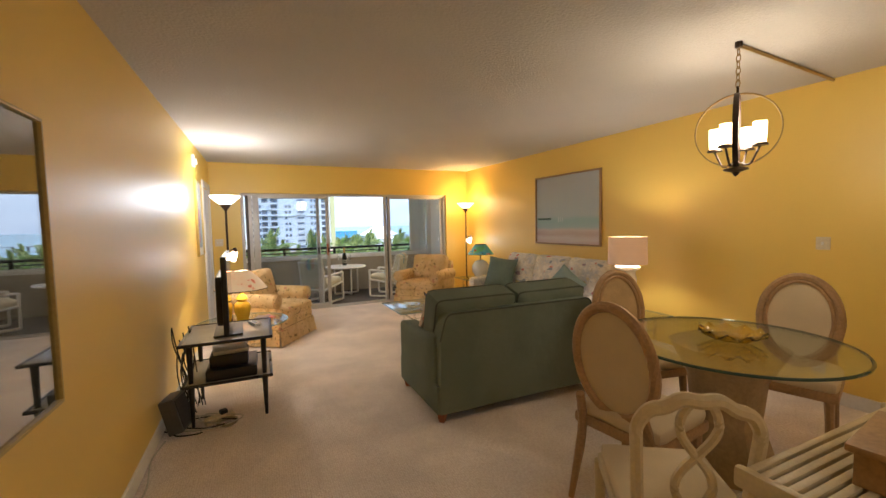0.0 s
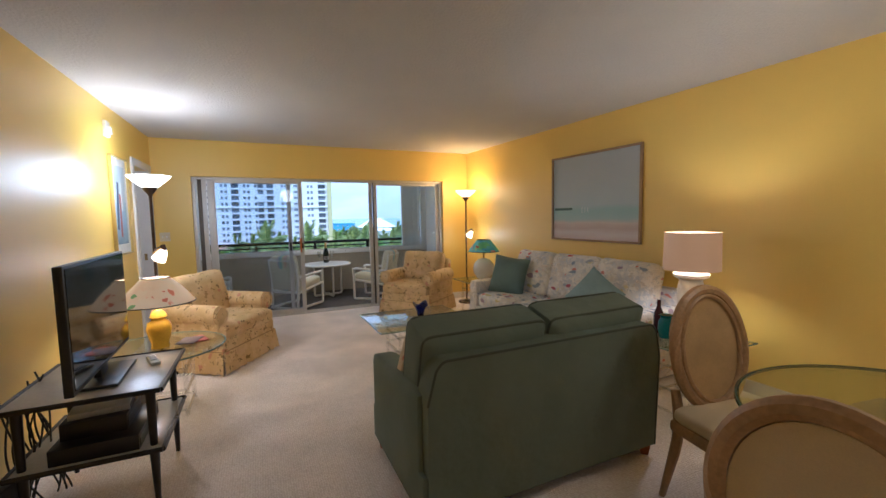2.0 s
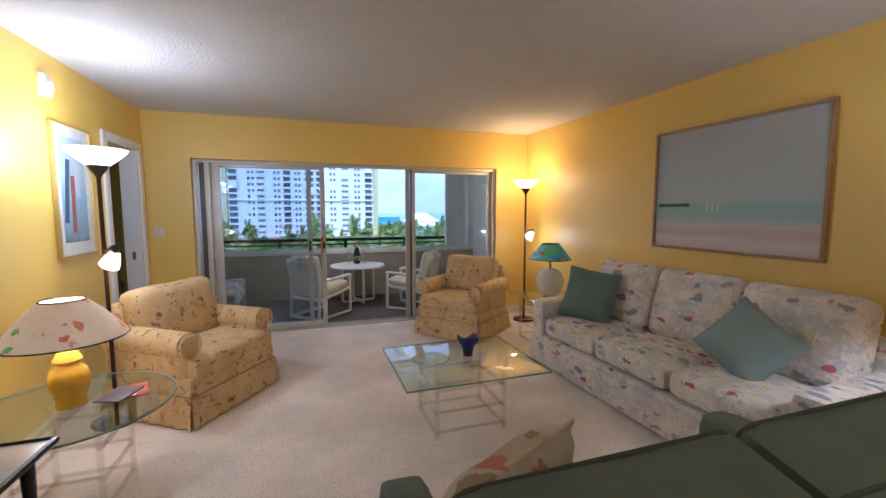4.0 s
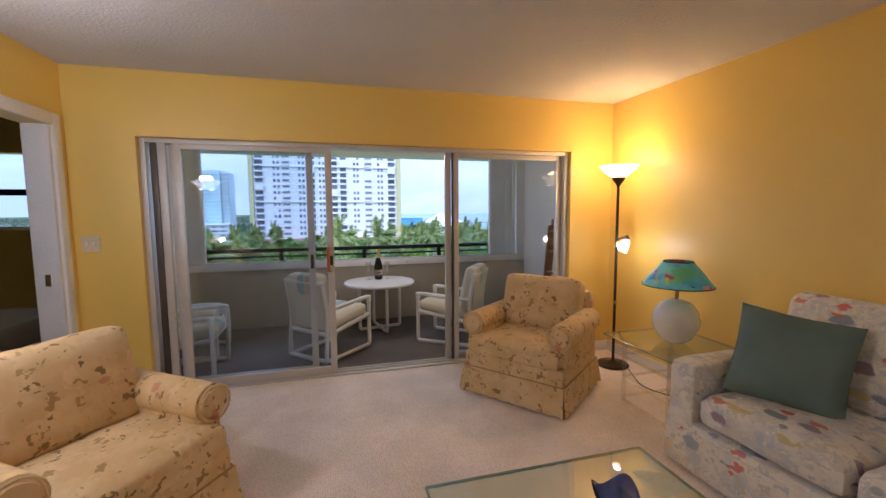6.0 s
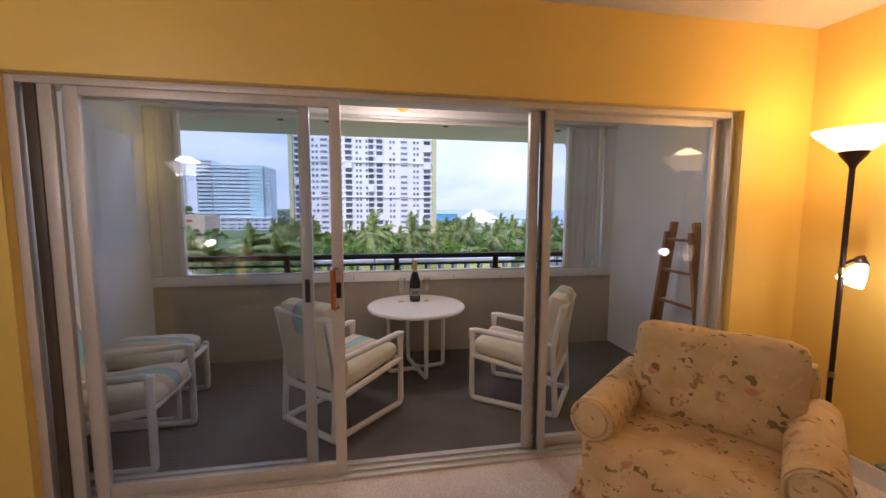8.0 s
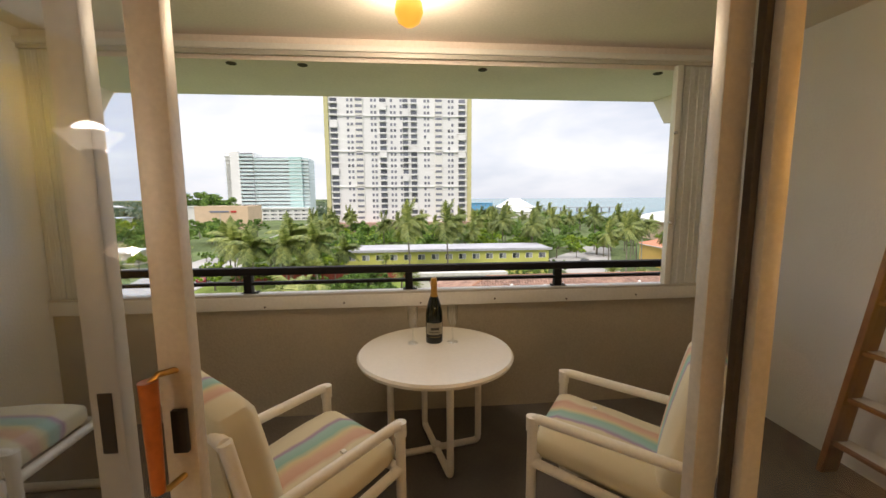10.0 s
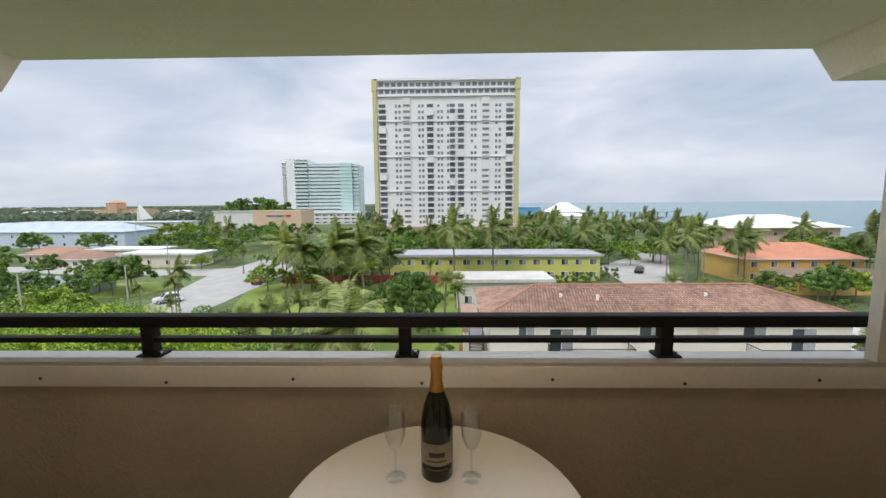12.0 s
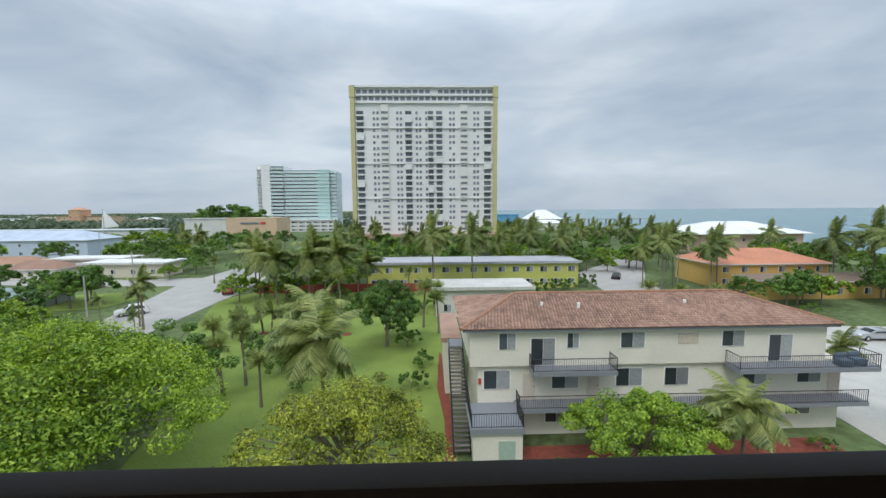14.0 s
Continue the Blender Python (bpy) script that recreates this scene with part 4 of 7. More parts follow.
bm = shell(bmesh.new(), [(0.05, 0.002), (0.09, 0.012), (0.14, 0.045), (0.165, 0.058)], 48)
for v in bm.verts:
    a = math.atan2(v.co.y, v.co.x)
    v.co.z += 0.012 * math.sin(11 * a) * (v.co.z / 0.05)
part("bowl", bm, GLASS("yellow_dish_glass", (0.85, 0.68, 0.15), 0.08), ds)

def oval_chair(m, label, cane=True):
    t = thing("dining_chair", label, "chair", m, "oval-back dining chairs")
    q, c = RX(-9), Vector((0, 0.21, 0.758))
    loop = [c + q @ Vector((0.205 * math.cos(a), 0, 0.284 * math.sin(a))) for a in np.linspace(0, 2 * math.pi, 49)[:-1]]
    bm = tube(bmesh.new(), loop, 0.026, 8, True)
    tube(bm, [c + q @ Vector((0.173 * math.cos(a), -0.012, 0.252 * math.sin(a))) for a in np.linspace(0, 2 * math.pi, 49)[:-1]], 0.012, 6, True)
    part("back_frame", bm, OAK, t)
    bm = bmesh.new()
    lathe(bm, [(0.0, -0.008), (0.18, -0.006), (0.18, 0.006), (0.0, 0.008)], 40)
    bmesh.ops.transform(bm, matrix=Matrix.Translation(c) @ q.to_4x4() @ Matrix.Rotation(radians(90), 4, "X") @ Matrix.Diagonal((1, 1.42, 1, 1)), verts=bm.verts[:])
    part("back_panel", bm, CANE if cane else CREAM, t, "woven cane back panel" if cane else "cream cloth back panel")
    part("seat_frame", bx(bmesh.new(), (0, -0.02, 0.41), (0.47, 0.45, 0.06), 0.02), OAK, t)
    part("seat_cushion", puff(bmesh.new(), (0, -0.02, 0.465), (0.46, 0.44, 0.08), 0.035, 0.25), CREAM, t)
    for sx in (-1, 1):
        part("leg", tube(bmesh.new(), bend([(sx * 0.19, -0.20, 0.40), (sx * 0.20, -0.21, 0.2), (sx * 0.205, -0.225, 0.0)], 0.08), [0.026] + [0.022] * 5 + [0.014], 8), OAK, t)
        part("leg", tube(bmesh.new(), bend([(sx * 0.17, 0.235, 0.56), (sx * 0.185, 0.185, 0.38), (sx * 0.20, 0.27, 0.0)], 0.12), [0.022] + [0.024] * 5 + [0.015], 8), OAK, t)
    return t

oval_chair(pose(2.484, 1.777, 0, 0, 0, 99), "oval-back oak dining chair with a cloth back panel", False)
oval_chair(pose(3.205, 2.381, 0, 0, 0, -9.5), "oval-back oak dining chair with a cane back panel near the loveseat")
oval_chair(pose(3.818, 1.738, 0, 0, 0, -72), "oval-back oak dining chair beside the yellow wall", False)

rc = thing("ribbon_back_chair", "cream painted chair with a pierced ribbon back", "chair", pose(2.10, 1.325, 0, 0, 0, 145))
bm = tube(bmesh.new(), bend([(-0.19, 0.25, 0.0), (-0.18, 0.20, 0.42), (-0.205, 0.25, 0.80), (-0.165, 0.262, 0.862), (-0.115, 0.268, 0.868), (-0.06, 0.273, 0.905), (0, 0.275, 0.893), (0.06, 0.273, 0.905), (0.115, 0.268, 0.868), (0.165, 0.262, 0.862), (0.205, 0.25, 0.80), (0.18, 0.20, 0.42), (0.19, 0.25, 0.0)], 0.03), 0.023, 8)
for v in bm.verts:
    v.co.x *= 0.86
part("back_frame", bm, CREAMWOOD, rc)
for sg in (-1, 1):
    pts = [(sg * 0.055 * math.sin(u * math.pi * 2.0 + 0.5), 0.275 - (0.9 - z) * 0.15, z) for u, z in ((k / 24, 0.89 - 0.43 * k / 24) for k in range(25))]
    part("splat", tube(bmesh.new(), pts, 0.014, 7), CREAMWOOD, rc)
part("seat_frame", bx(bmesh.new(), (0, 0, 0.42), (0.42, 0.42, 0.055), 0.015), CREAMWOOD, rc)
part("seat_cushion", puff(bmesh.new(), (0, -0.01, 0.465), (0.40, 0.40, 0.06), 0.025, 0.2), CREAM, rc)
for sx in (-1, 1):
    part("leg", cone(bmesh.new(), (sx * 0.2, -0.19, 0), (sx * 0.2, -0.19, 0.42), 0.016, 0.024, 10), CREAMWOOD, rc)

dk = thing("slatted_console", "cream painted console with a slatted top", "console", pose(2.40, 0.74, 0))
for k in range(16):
    part("slat", bx(bmesh.new(), (0, -0.24 + k * 0.032, 0.735), (0.86, 0.022, 0.02), 0.004), CREAMWOOD, dk)
part("frame", bx(bmesh.new(), (0, 0, 0.69), (0.80, 0.48, 0.06), 0.01), CREAMWOOD, dk)
for sx in (-1, 1):
    part("end_rail", bx(bmesh.new(), (sx * 0.44, 0, 0.72), (0.03, 0.54, 0.06), 0.012), CREAMWOOD, dk)
    for sy in (-1, 1):
        part("leg", cone(bmesh.new(), (sx * 0.37, sy * 0.20, 0), (sx * 0.37, sy * 0.20, 0.67), 0.018, 0.026, 10), CREAMWOOD, dk)
wb = thing("wooden_box", "brown wooden box on the slatted console", "box", pose(2.30, 0.74, 0.745, 0, 0, 8))
part("body", bx(bmesh.new(), (0, 0, 0.045), (0.30, 0.22, 0.09), 0.004), OAK, wb)
part("lid", bx(bmesh.new(), (0, 0, 0.10), (0.33, 0.25, 0.02), 0.005), OAK, wb)

# ---------------- television corner ----------------
ts = thing("tv_stand", "two-tier black stand with pale inset tops", "tv stand", pose(0.50, 3.98, 0))
def tier(z, w, d):
    part("inset", bx(bmesh.new(), (0, 0, z), (w - 0.02, d - 0.02, 0.012), 0.002), M("pale_laminate", (0.55, 0.52, 0.44), 0.25, vary=0.06), ts)
    bm = bmesh.new()
    e = [(-w / 2, -d / 2, z), (w / 2, -d / 2, z), (w / 2, d / 2, z), (-w / 2, d / 2, z)]
    for a, b in zip(e, e[1:] + e[:1]):
        tube(bm, [a, b], 0.013, 6)
    part("edge_band", bm, BLACK, ts)
tier(0.615, 0.60, 0.66)
tier(0.315, 0.58, 0.64)
for sx in (-1, 1):
    for sy in (-1, 1):
        x, y = sx * 0.245, sy * 0.27
        part("leg", cone(bmesh.new(), (x, y, 0.0), (x, y, 0.30), 0.011, 0.022, 10), BLACK, ts)
        part("leg", cone(bmesh.new(), (x, y, 0.325), (x, y, 0.605), 0.016, 0.022, 10), BLACK, ts)
tv = thing("television", "flat black television on a two-tier stand", "television", pose(0.50, 3.96, 0.625, 0, 0, 2))
part("bezel", bx(bmesh.new(), (0, 0, 0.345), (0.035, 0.94, 0.55), 0.006), BLACKPL, tv)
part("screen", bx(bmesh.new(), (0.018, 0, 0.35), (0.004, 0.91, 0.515)), SCREEN, tv, "glossy dark screen")
part("rear_housing", bx(bmesh.new(), (-0.04, 0, 0.29), (0.05, 0.62, 0.36), 0.015), BLACKPL, tv)
part("foot", bx(bmesh.new(), (0, 0, 0.008), (0.20, 0.40, 0.016), 0.005), BLACKPL, tv)
part("neck", bx(bmesh.new(), (-0.01, 0, 0.045), (0.03, 0.12, 0.07), 0.005), BLACKPL, tv)
def device(name, label, x, y, z, s, mat, rz=0):
    d = thing(name, label, "device", pose(x, y, z, 0, 0, rz))
    part("case", bx(bmesh.new(), (0, 0, s[2] / 2), s, 0.004), mat, d)
    part("front_panel", bx(bmesh.new(), (s[0] / 2 + 0.001, 0, s[2] / 2), (0.003, s[1] * 0.92, s[2] * 0.6)), BLACKPL, d)
device("video_recorder", "black video recorder on the lower shelf", 0.52, 3.90, 0.322, (0.34, 0.42, 0.075), BLACKPL)
device("cable_box", "black cable box stacked on a recorder", 0.50, 3.90, 0.398, (0.26, 0.26, 0.08), BLACKPL)
device("disc_player", "silver disc player on top of the stacked boxes", 0.50, 3.93, 0.479, (0.24, 0.24, 0.03), SILVERPL, 6)
for k in range(4):
    single("disc_case", bx(bmesh.new(), (0, 0, 0.095), (0.14, 0.014, 0.19), 0.002), [PAPER, BLACKPL, SILVERPL, PAPER][k], "thin disc case standing on the lower shelf", "disc case", pose(0.55, 4.18 + 0.018 * k, 0.322, 0, 0, 3 * k))
rem = thing("remote_control", "white remote control on the stand top", "remote", pose(0.68, 4.12, 0.622, 0, 0, 20))
part("case", bx(bmesh.new(), (0, 0, 0.009), (0.045, 0.17, 0.018), 0.005), WHITE, rem)
part("buttons", bx(bmesh.new(), (0, 0.01, 0.0195), (0.03, 0.10, 0.003), 0.001), BLACKPL, rem)
rnd = random.Random(4)
cab = thing("cable_tangle", "tangle of black cables behind the television stand", "cables", pose(0, 0, 0))
for k in range(13):
    x, y = rnd.uniform(0.14, 0.26), rnd.uniform(3.80, 4.1)
    f1, f2, ph, am = rnd.uniform(5, 12), rnd.uniform(4, 10), rnd.uniform(0, 6), rnd.uniform(0.02, 0.05)
    pts = [Vector((x + 0.04 * math.sin(f2 * z + ph), y + am * math.sin(f1 * z + ph), z)) for z in np.linspace(rnd.uniform(0.45, 0.75), 0.02, 22)]
    part("cable", tube(bmesh.new(), pts, 0.0045, 5), CABLE, cab)
for k in range(4):
    pts = [Vector((0.24 + 0.16 * math.cos(a + k) * (1 + 0.3 * math.sin(3 * a + k)) + 0.05 * k, 3.70 + 0.13 * math.sin(a + k * 0.7), 0.010 + 0.012 * k + 0.008 * math.sin(2 * a))) for a in np.linspace(0, 5.3, 26)]
    part("cable", tube(bmesh.new(), pts, 0.005, 5), WCABLE if k % 2 else CABLE, cab)
part("cable", tube(bmesh.new(), [(0.10 + 0.02 * math.sin(y * 9), y, 0.008) for y in np.linspace(1.6, 3.55, 40)], 0.005, 5), WCABLE, cab, "white cord along the baseboard")
ps = thing("power_strip", "ivory power strip on the carpet under the stand", "power strip", pose(0.42, 3.73, 0.0, 0, 0, 25))
part("case", bx(bmesh.new(), (0, 0, 0.025), (0.20, 0.06, 0.05), 0.01), M("ivory_plastic", (0.72, 0.62, 0.42)), ps)
part("plug", bx(bmesh.new(), (0.03, 0, 0.065), (0.05, 0.045, 0.03), 0.006), BLACKPL, ps)
part("reel", tube(bmesh.new(), [(0.02 + 0.06 * math.cos(a), -0.09 + 0.06 * math.sin(a), 0.02) for a in np.linspace(0, 2 * math.pi, 25)[:-1]], 0.014, 8, True), M("yellow_grey_tape_reel", (0.35, 0.30, 0.18), 0.5), ps)
sp = thing("floor_speaker", "grey box speaker leaning on the wall by the stand", "speaker", pose(0.19, 3.70, 0.0, 0, -14, -12))
part("case", bx(bmesh.new(), (0, 0, 0.14), (0.10, 0.20, 0.25), 0.012), M("grey_speaker_plastic", (0.11, 0.105, 0.10), 0.5), sp)
part("grille", bx(bmesh.new(), (0.052, 0, 0.14), (0.006, 0.17, 0.21), 0.003), M("grey_grille_cloth", (0.07, 0.07, 0.07), 0.9, fine=300, bump=0.4), sp)
for k, (x, y, r, c) in enumerate(((0.78, 5.02, 20, (0.45, 0.12, 0.08)), (0.74, 4.97, -15, (0.12, 0.10, 0.12)))):
    single("magazine", bx(bmesh.new(), (0, 0, 0.004), (0.13, 0.18, 0.007), 0.001), M("magazine_cover_%s" % "ab"[k], c, 0.3, vary=0.5, scale=14), "glossy magazine on the round glass table", "magazine", pose(x, y, 0.4885 + 0.008 * k, 0, 0, r))

# ---------------- things on the tables ----------------
gb = thing("glass_bowl", "shallow pale green glass bowl on the coffee table", "bowl", pose(2.42, 5.05, 0.427))
part("bowl", shell(bmesh.new(), [(0.03, 0.002), (0.06, 0.008), (0.105, 0.025), (0.123, 0.033)], 40), GLASS("pale_green_bowl_glass", (0.90, 0.94, 0.80), 0.04), gb)
vz = thing("glass_vase", "flared blue and amber art glass vase", "vase", pose(2.71, 5.12, 0.427))
bm = shell(bmesh.new(), [(0.032, 0.002), (0.036, 0.03), (0.042, 0.06), (0.052, 0.09), (0.068, 0.122)], 36, t=0.006)
for v in bm.verts:
    a = math.atan2(v.co.y, v.co.x)
    k = max(0, v.co.z - 0.07) / 0.052
    v.co.z += 0.022 * math.sin(3 * a) * k
    v.co.x *= 1 + 0.12 * k
part("body", bm, GLASS("cobalt_vase_glass", (0.07, 0.11, 0.55), 0.05), vz)
part("base", lathe(bmesh.new(), [(0.0, 0.0), (0.031, 0.0), (0.036, 0.03), (0.0, 0.034)], 28), GLASS("amber_vase_glass", (0.75, 0.30, 0.08), 0.08), vz)
gd = thing("glass_candle_dish", "small clear glass candle dish on the coffee table", "candle dish", pose(2.69, 4.88, 0.427))
part("dish", shell(bmesh.new(), [(0.03, 0.002), (0.06, 0.012), (0.075, 0.03)], 30), GLASS("clear_dish_glass", (0.95, 0.9, 0.75), 0.03), gd)
for nm, lab, x, y, pr, mt in (("bottle", "dark red glass bottle beside the column lamp", 4.02, 3.46, [(0, 0), (0.035, 0), (0.037, 0.12), (0.03, 0.16), (0.014, 0.2), (0.014, 0.25), (0, 0.252)], M("dark_red_glass", (0.05, 0.01, 0.015), 0.06, bump=0)),
                              ("vase", "teal glass vase beside the column lamp", 3.94, 3.34, [(0, 0), (0.04, 0), (0.055, 0.06), (0.05, 0.12), (0.035, 0.15), (0.045, 0.17), (0, 0.168)], M("teal_glass", (0.02, 0.16, 0.15), 0.06, bump=0))):
    single(nm, lathe(bmesh.new(), pr, 28), mt, lab, nm, pose(x, y, 0.507))
cord = single("lamp_cord", tube(bmesh.new(), bend([(4.40, 7.08, 0.006), (4.32, 6.9, 0.006), (4.25, 6.75, 0.006), (4.33, 6.55, 0.006), (4.52, 6.3, 0.006)], 0.1), 0.004, 6), CABLE, "thin dark lamp cord on the carpet", "cord")

# ---------------- pictures ----------------
def picture(name, label, m, w, h, frame_mat, build, bar=0.022, depth=0.03):
    t = thing(name, label, "picture", m)
    for sz in (-1, 1):
        part("frame", bx(bmesh.new(), (0, -depth / 2, sz * (h / 2 - bar / 2)), (w, depth, bar), 0.003), frame_mat, t)
        part("frame", bx(bmesh.new(), (sz * (w / 2 - bar / 2), -depth / 2, 0), (bar, depth, h - 2 * bar), 0.003), frame_mat, t)
    build(t, w - 2 * bar, h - 2 * bar)
    return t

def canvas_mat(name, stops, wob=0.12, sc=2.5):
    """Brushed bands from bottom to top, blended with soft noise."""
    m, n, l, p = nodes_of(name)
    tc, sx, nz = n.new("ShaderNodeTexCoord"), n.new("ShaderNodeSeparateXYZ"), n.new("ShaderNodeTexNoise")
    mp = n.new("ShaderNodeMapping")
    mp.inputs["Scale"].default_value = (sc * 0.5, 1, sc * 1.8)
    l.new(tc.outputs["Generated"], mp.inputs["Vector"])
    nz.inputs["Scale"].default_value, nz.inputs["Detail"].default_value = 2.0, 6
    l.new(mp.outputs[0], nz.inputs["Vector"])
    l.new(tc.outputs["Generated"], sx.inputs[0])
    ma = n.new("ShaderNodeMath")
    ma.operation = "MULTIPLY_ADD"
    ma.inputs[1].default_value = wob
    l.new(nz.outputs["Fac"], ma.inputs[0])
    l.new(sx.outputs["Z"], ma.inputs[2])
    r = n.new("ShaderNodeValToRGB")
    for i, (pos, c) in enumerate(stops):
        e = r.color_ramp.elements[i] if i < 2 else r.color_ramp.elements.new(pos)
        e.position, e.color = pos, (*c, 1)
    l.new(ma.outputs[0], r.inputs["Fac"])
    l.new(r.outputs["Color"], p.inputs["Base Color"])
    p.inputs["Roughness"].default_value = 0.55
    return m

def seascape(t, w, h):
    part("canvas", box(-w / 2, -0.012, -h / 2, w / 2, -0.004, h / 2), canvas_mat("seascape_painting", [(0.05, (0.62, 0.50, 0.46)), (0.14, (0.68, 0.62, 0.60)), (0.19, (0.58, 0.46, 0.43)), (0.25, (0.66, 0.58, 0.55)), (0.30, (0.42, 0.56, 0.57)), (0.40, (0.36, 0.53, 0.55)), (0.47, (0.48, 0.56, 0.60)), (0.95, (0.46, 0.50, 0.54))]), t, "painted beach and pale sea under a grey sky")
    bm = bmesh.new()
    bx(bm, (-w * 0.36, -0.014, -h * 0.135), (w * 0.24, 0.002, h * 0.03), 0.0)
    for k in range(3):
        part("painted_sail", bx(bmesh.new(), (-w * 0.115 + k * w * 0.035, -0.0135, -h * 0.15), (0.008, 0.002, h * (0.08 - 0.012 * k)), 0.0), M("pale_sail_paint", (0.66, 0.70, 0.72), 0.6), t)
    part("painted_headland", bm, M("dark_teal_paint", (0.06, 0.13, 0.12), 0.6), t)

yp = 4.80
picture("seascape_picture", "large framed pastel beach painting above the sofa", pose(xr(yp) - 0.002, yp, 1.605, 0, 0, -90 + 1.7), 1.27, 0.99, M("light_wood_frame", (0.36, 0.23, 0.12), 0.45), seascape)

def poster(t, w, h):
    part("mat_board", box(-w / 2, -0.010, -h / 2, w / 2, -0.004, h / 2), M("white_mat_board", (0.72, 0.72, 0.66), 0.7), t)
    part("print", box(-w * 0.34, -0.013, -h * 0.40, w * 0.34, -0.0105, h * 0.42), canvas_mat("harbour_poster", [(0.05, (0.12, 0.17, 0.22)), (0.3, (0.30, 0.42, 0.5)), (0.6, (0.35, 0.5, 0.6)), (0.8, (0.5, 0.58, 0.6))], 0.3), t, "blue harbour print")
    for k, (x, z, hh, c) in enumerate(((-0.2, 0.0, 0.5, (0.06, 0.09, 0.14)), (-0.05, -0.1, 0.45, (0.35, 0.10, 0.08)), (0.1, 0.1, 0.3, (0.55, 0.6, 0.6)))):
        part("printed_shape", bx(bmesh.new(), (x * w, -0.014, z * h), (w * 0.10, 0.002, hh * h), 0.0, RY(8 - 6 * k)), M("poster_ink_%s" % "abc"[k], c, 0.5), t)

picture("harbour_poster", "narrow framed harbour poster on the yellow wall", pose(XL + 0.002, 6.22, 1.57, 0, 0, 90), 0.50, 0.93, M("thin_gold_frame", (0.5, 0.36, 0.1), 0.4), poster, 0.012)

def big_print(t, w, h):
    part("print", box(-w / 2, -0.010, -h / 2, w / 2, -0.004, h / 2), canvas_mat("pale_green_print", [(0.1, (0.30, 0.34, 0.25)), (0.4, (0.34, 0.36, 0.30)), (0.7, (0.26, 0.26, 0.24)), (0.95, (0.22, 0.22, 0.2))], 0.3), t)
    g = part("pane", box(-w / 2, -0.018, -h / 2, w / 2, -0.014, h / 2), PANE("picture_glass", (0.8, 0.8, 0.8), 0.34), t)
    g.visible_shadow = False

picture("large_print", "large glazed print in a thin frame reflecting the windows", pose(XL + 0.002, 1.64, 1.335, 0, 0, 90), 1.12, 1.0, M("thin_gold_frame", (0.5, 0.36, 0.1), 0.4), big_print, 0.012)

# ---------------- balcony ----------------
ZB = -0.03
struct("floor_balcony", box(0.0, 7.72, ZB - 0.15, 4.75, 9.9, ZB), DECK, "dark brown balcony carpet")
struct("ceiling_balcony", box(0.0, 7.82, 2.40, 4.75, 9.81, 2.55), BALCEIL, "painted balcony ceiling")
struct("wall_balcony_west", box(-0.08, 7.84, ZB, 0.07, 9.9, 2.4), STUCCO, "painted balcony end wall")
struct("wall_balcony_east", box(4.62, 7.84, ZB, 4.78, 9.9, 2.4), STUCCO, "painted balcony end wall")
struct("wall_balcony_face", box(0.06, 7.822, 2.0, 4.62, 7.84, 2.4), STUCCO, "painted outer wall above the doors")
struct("parapet", box(0.07, 9.62, ZB, 4.62, 9.755, 0.715), PARAP, "balcony parapet with its shade in the tan colour")
cap = thing("parapet_cap", "white painted cap board on the parapet", "cap board", kind="structure")
part("board", box(0.07, 9.595, 0.715, 4.50, 9.765, 0.80, 0.006), WHITE, cap)
for k in range(9):
    x = 0.35 + k * 0.5
    part("screw", cone(bmesh.new(), (x, 9.592, 0.735 + 0.015 * (k % 2)), (x, 9.597, 0.735 + 0.015 * (k % 2)), 0.006, n=8), BROWNMET, cap)
rl = thing("balcony_railing", "dark bronze balcony railing on short posts", "railing", kind="structure")
part("top_rail", box(-1.5, 9.68, 0.925, 6.2, 9.745, 0.975, 0.010), BRONZE, rl)
part("lower_rail", box(-1.5, 9.695, 0.858, 6.2, 9.735, 0.880, 0.004), BRONZE, rl)
for x in (-0.88, 0.17, 1.216, 2.275, 3.325, 4.37, 5.42):
    p = part("post", box(x - 0.025, 9.685, 0.80, x + 0.025, 9.735, 0.925, 0.004), BRONZE, rl)
    part("foot_plate", box(x - 0.04, 9.67, 0.80, x + 0.055, 9.75, 0.812, 0.003), BRONZE, p)
    part("bolt", cone(bmesh.new(), (x + 0.043, 9.70, 0.812), (x + 0.043, 9.70, 0.824), 0.007, n=6), CHROME, p)
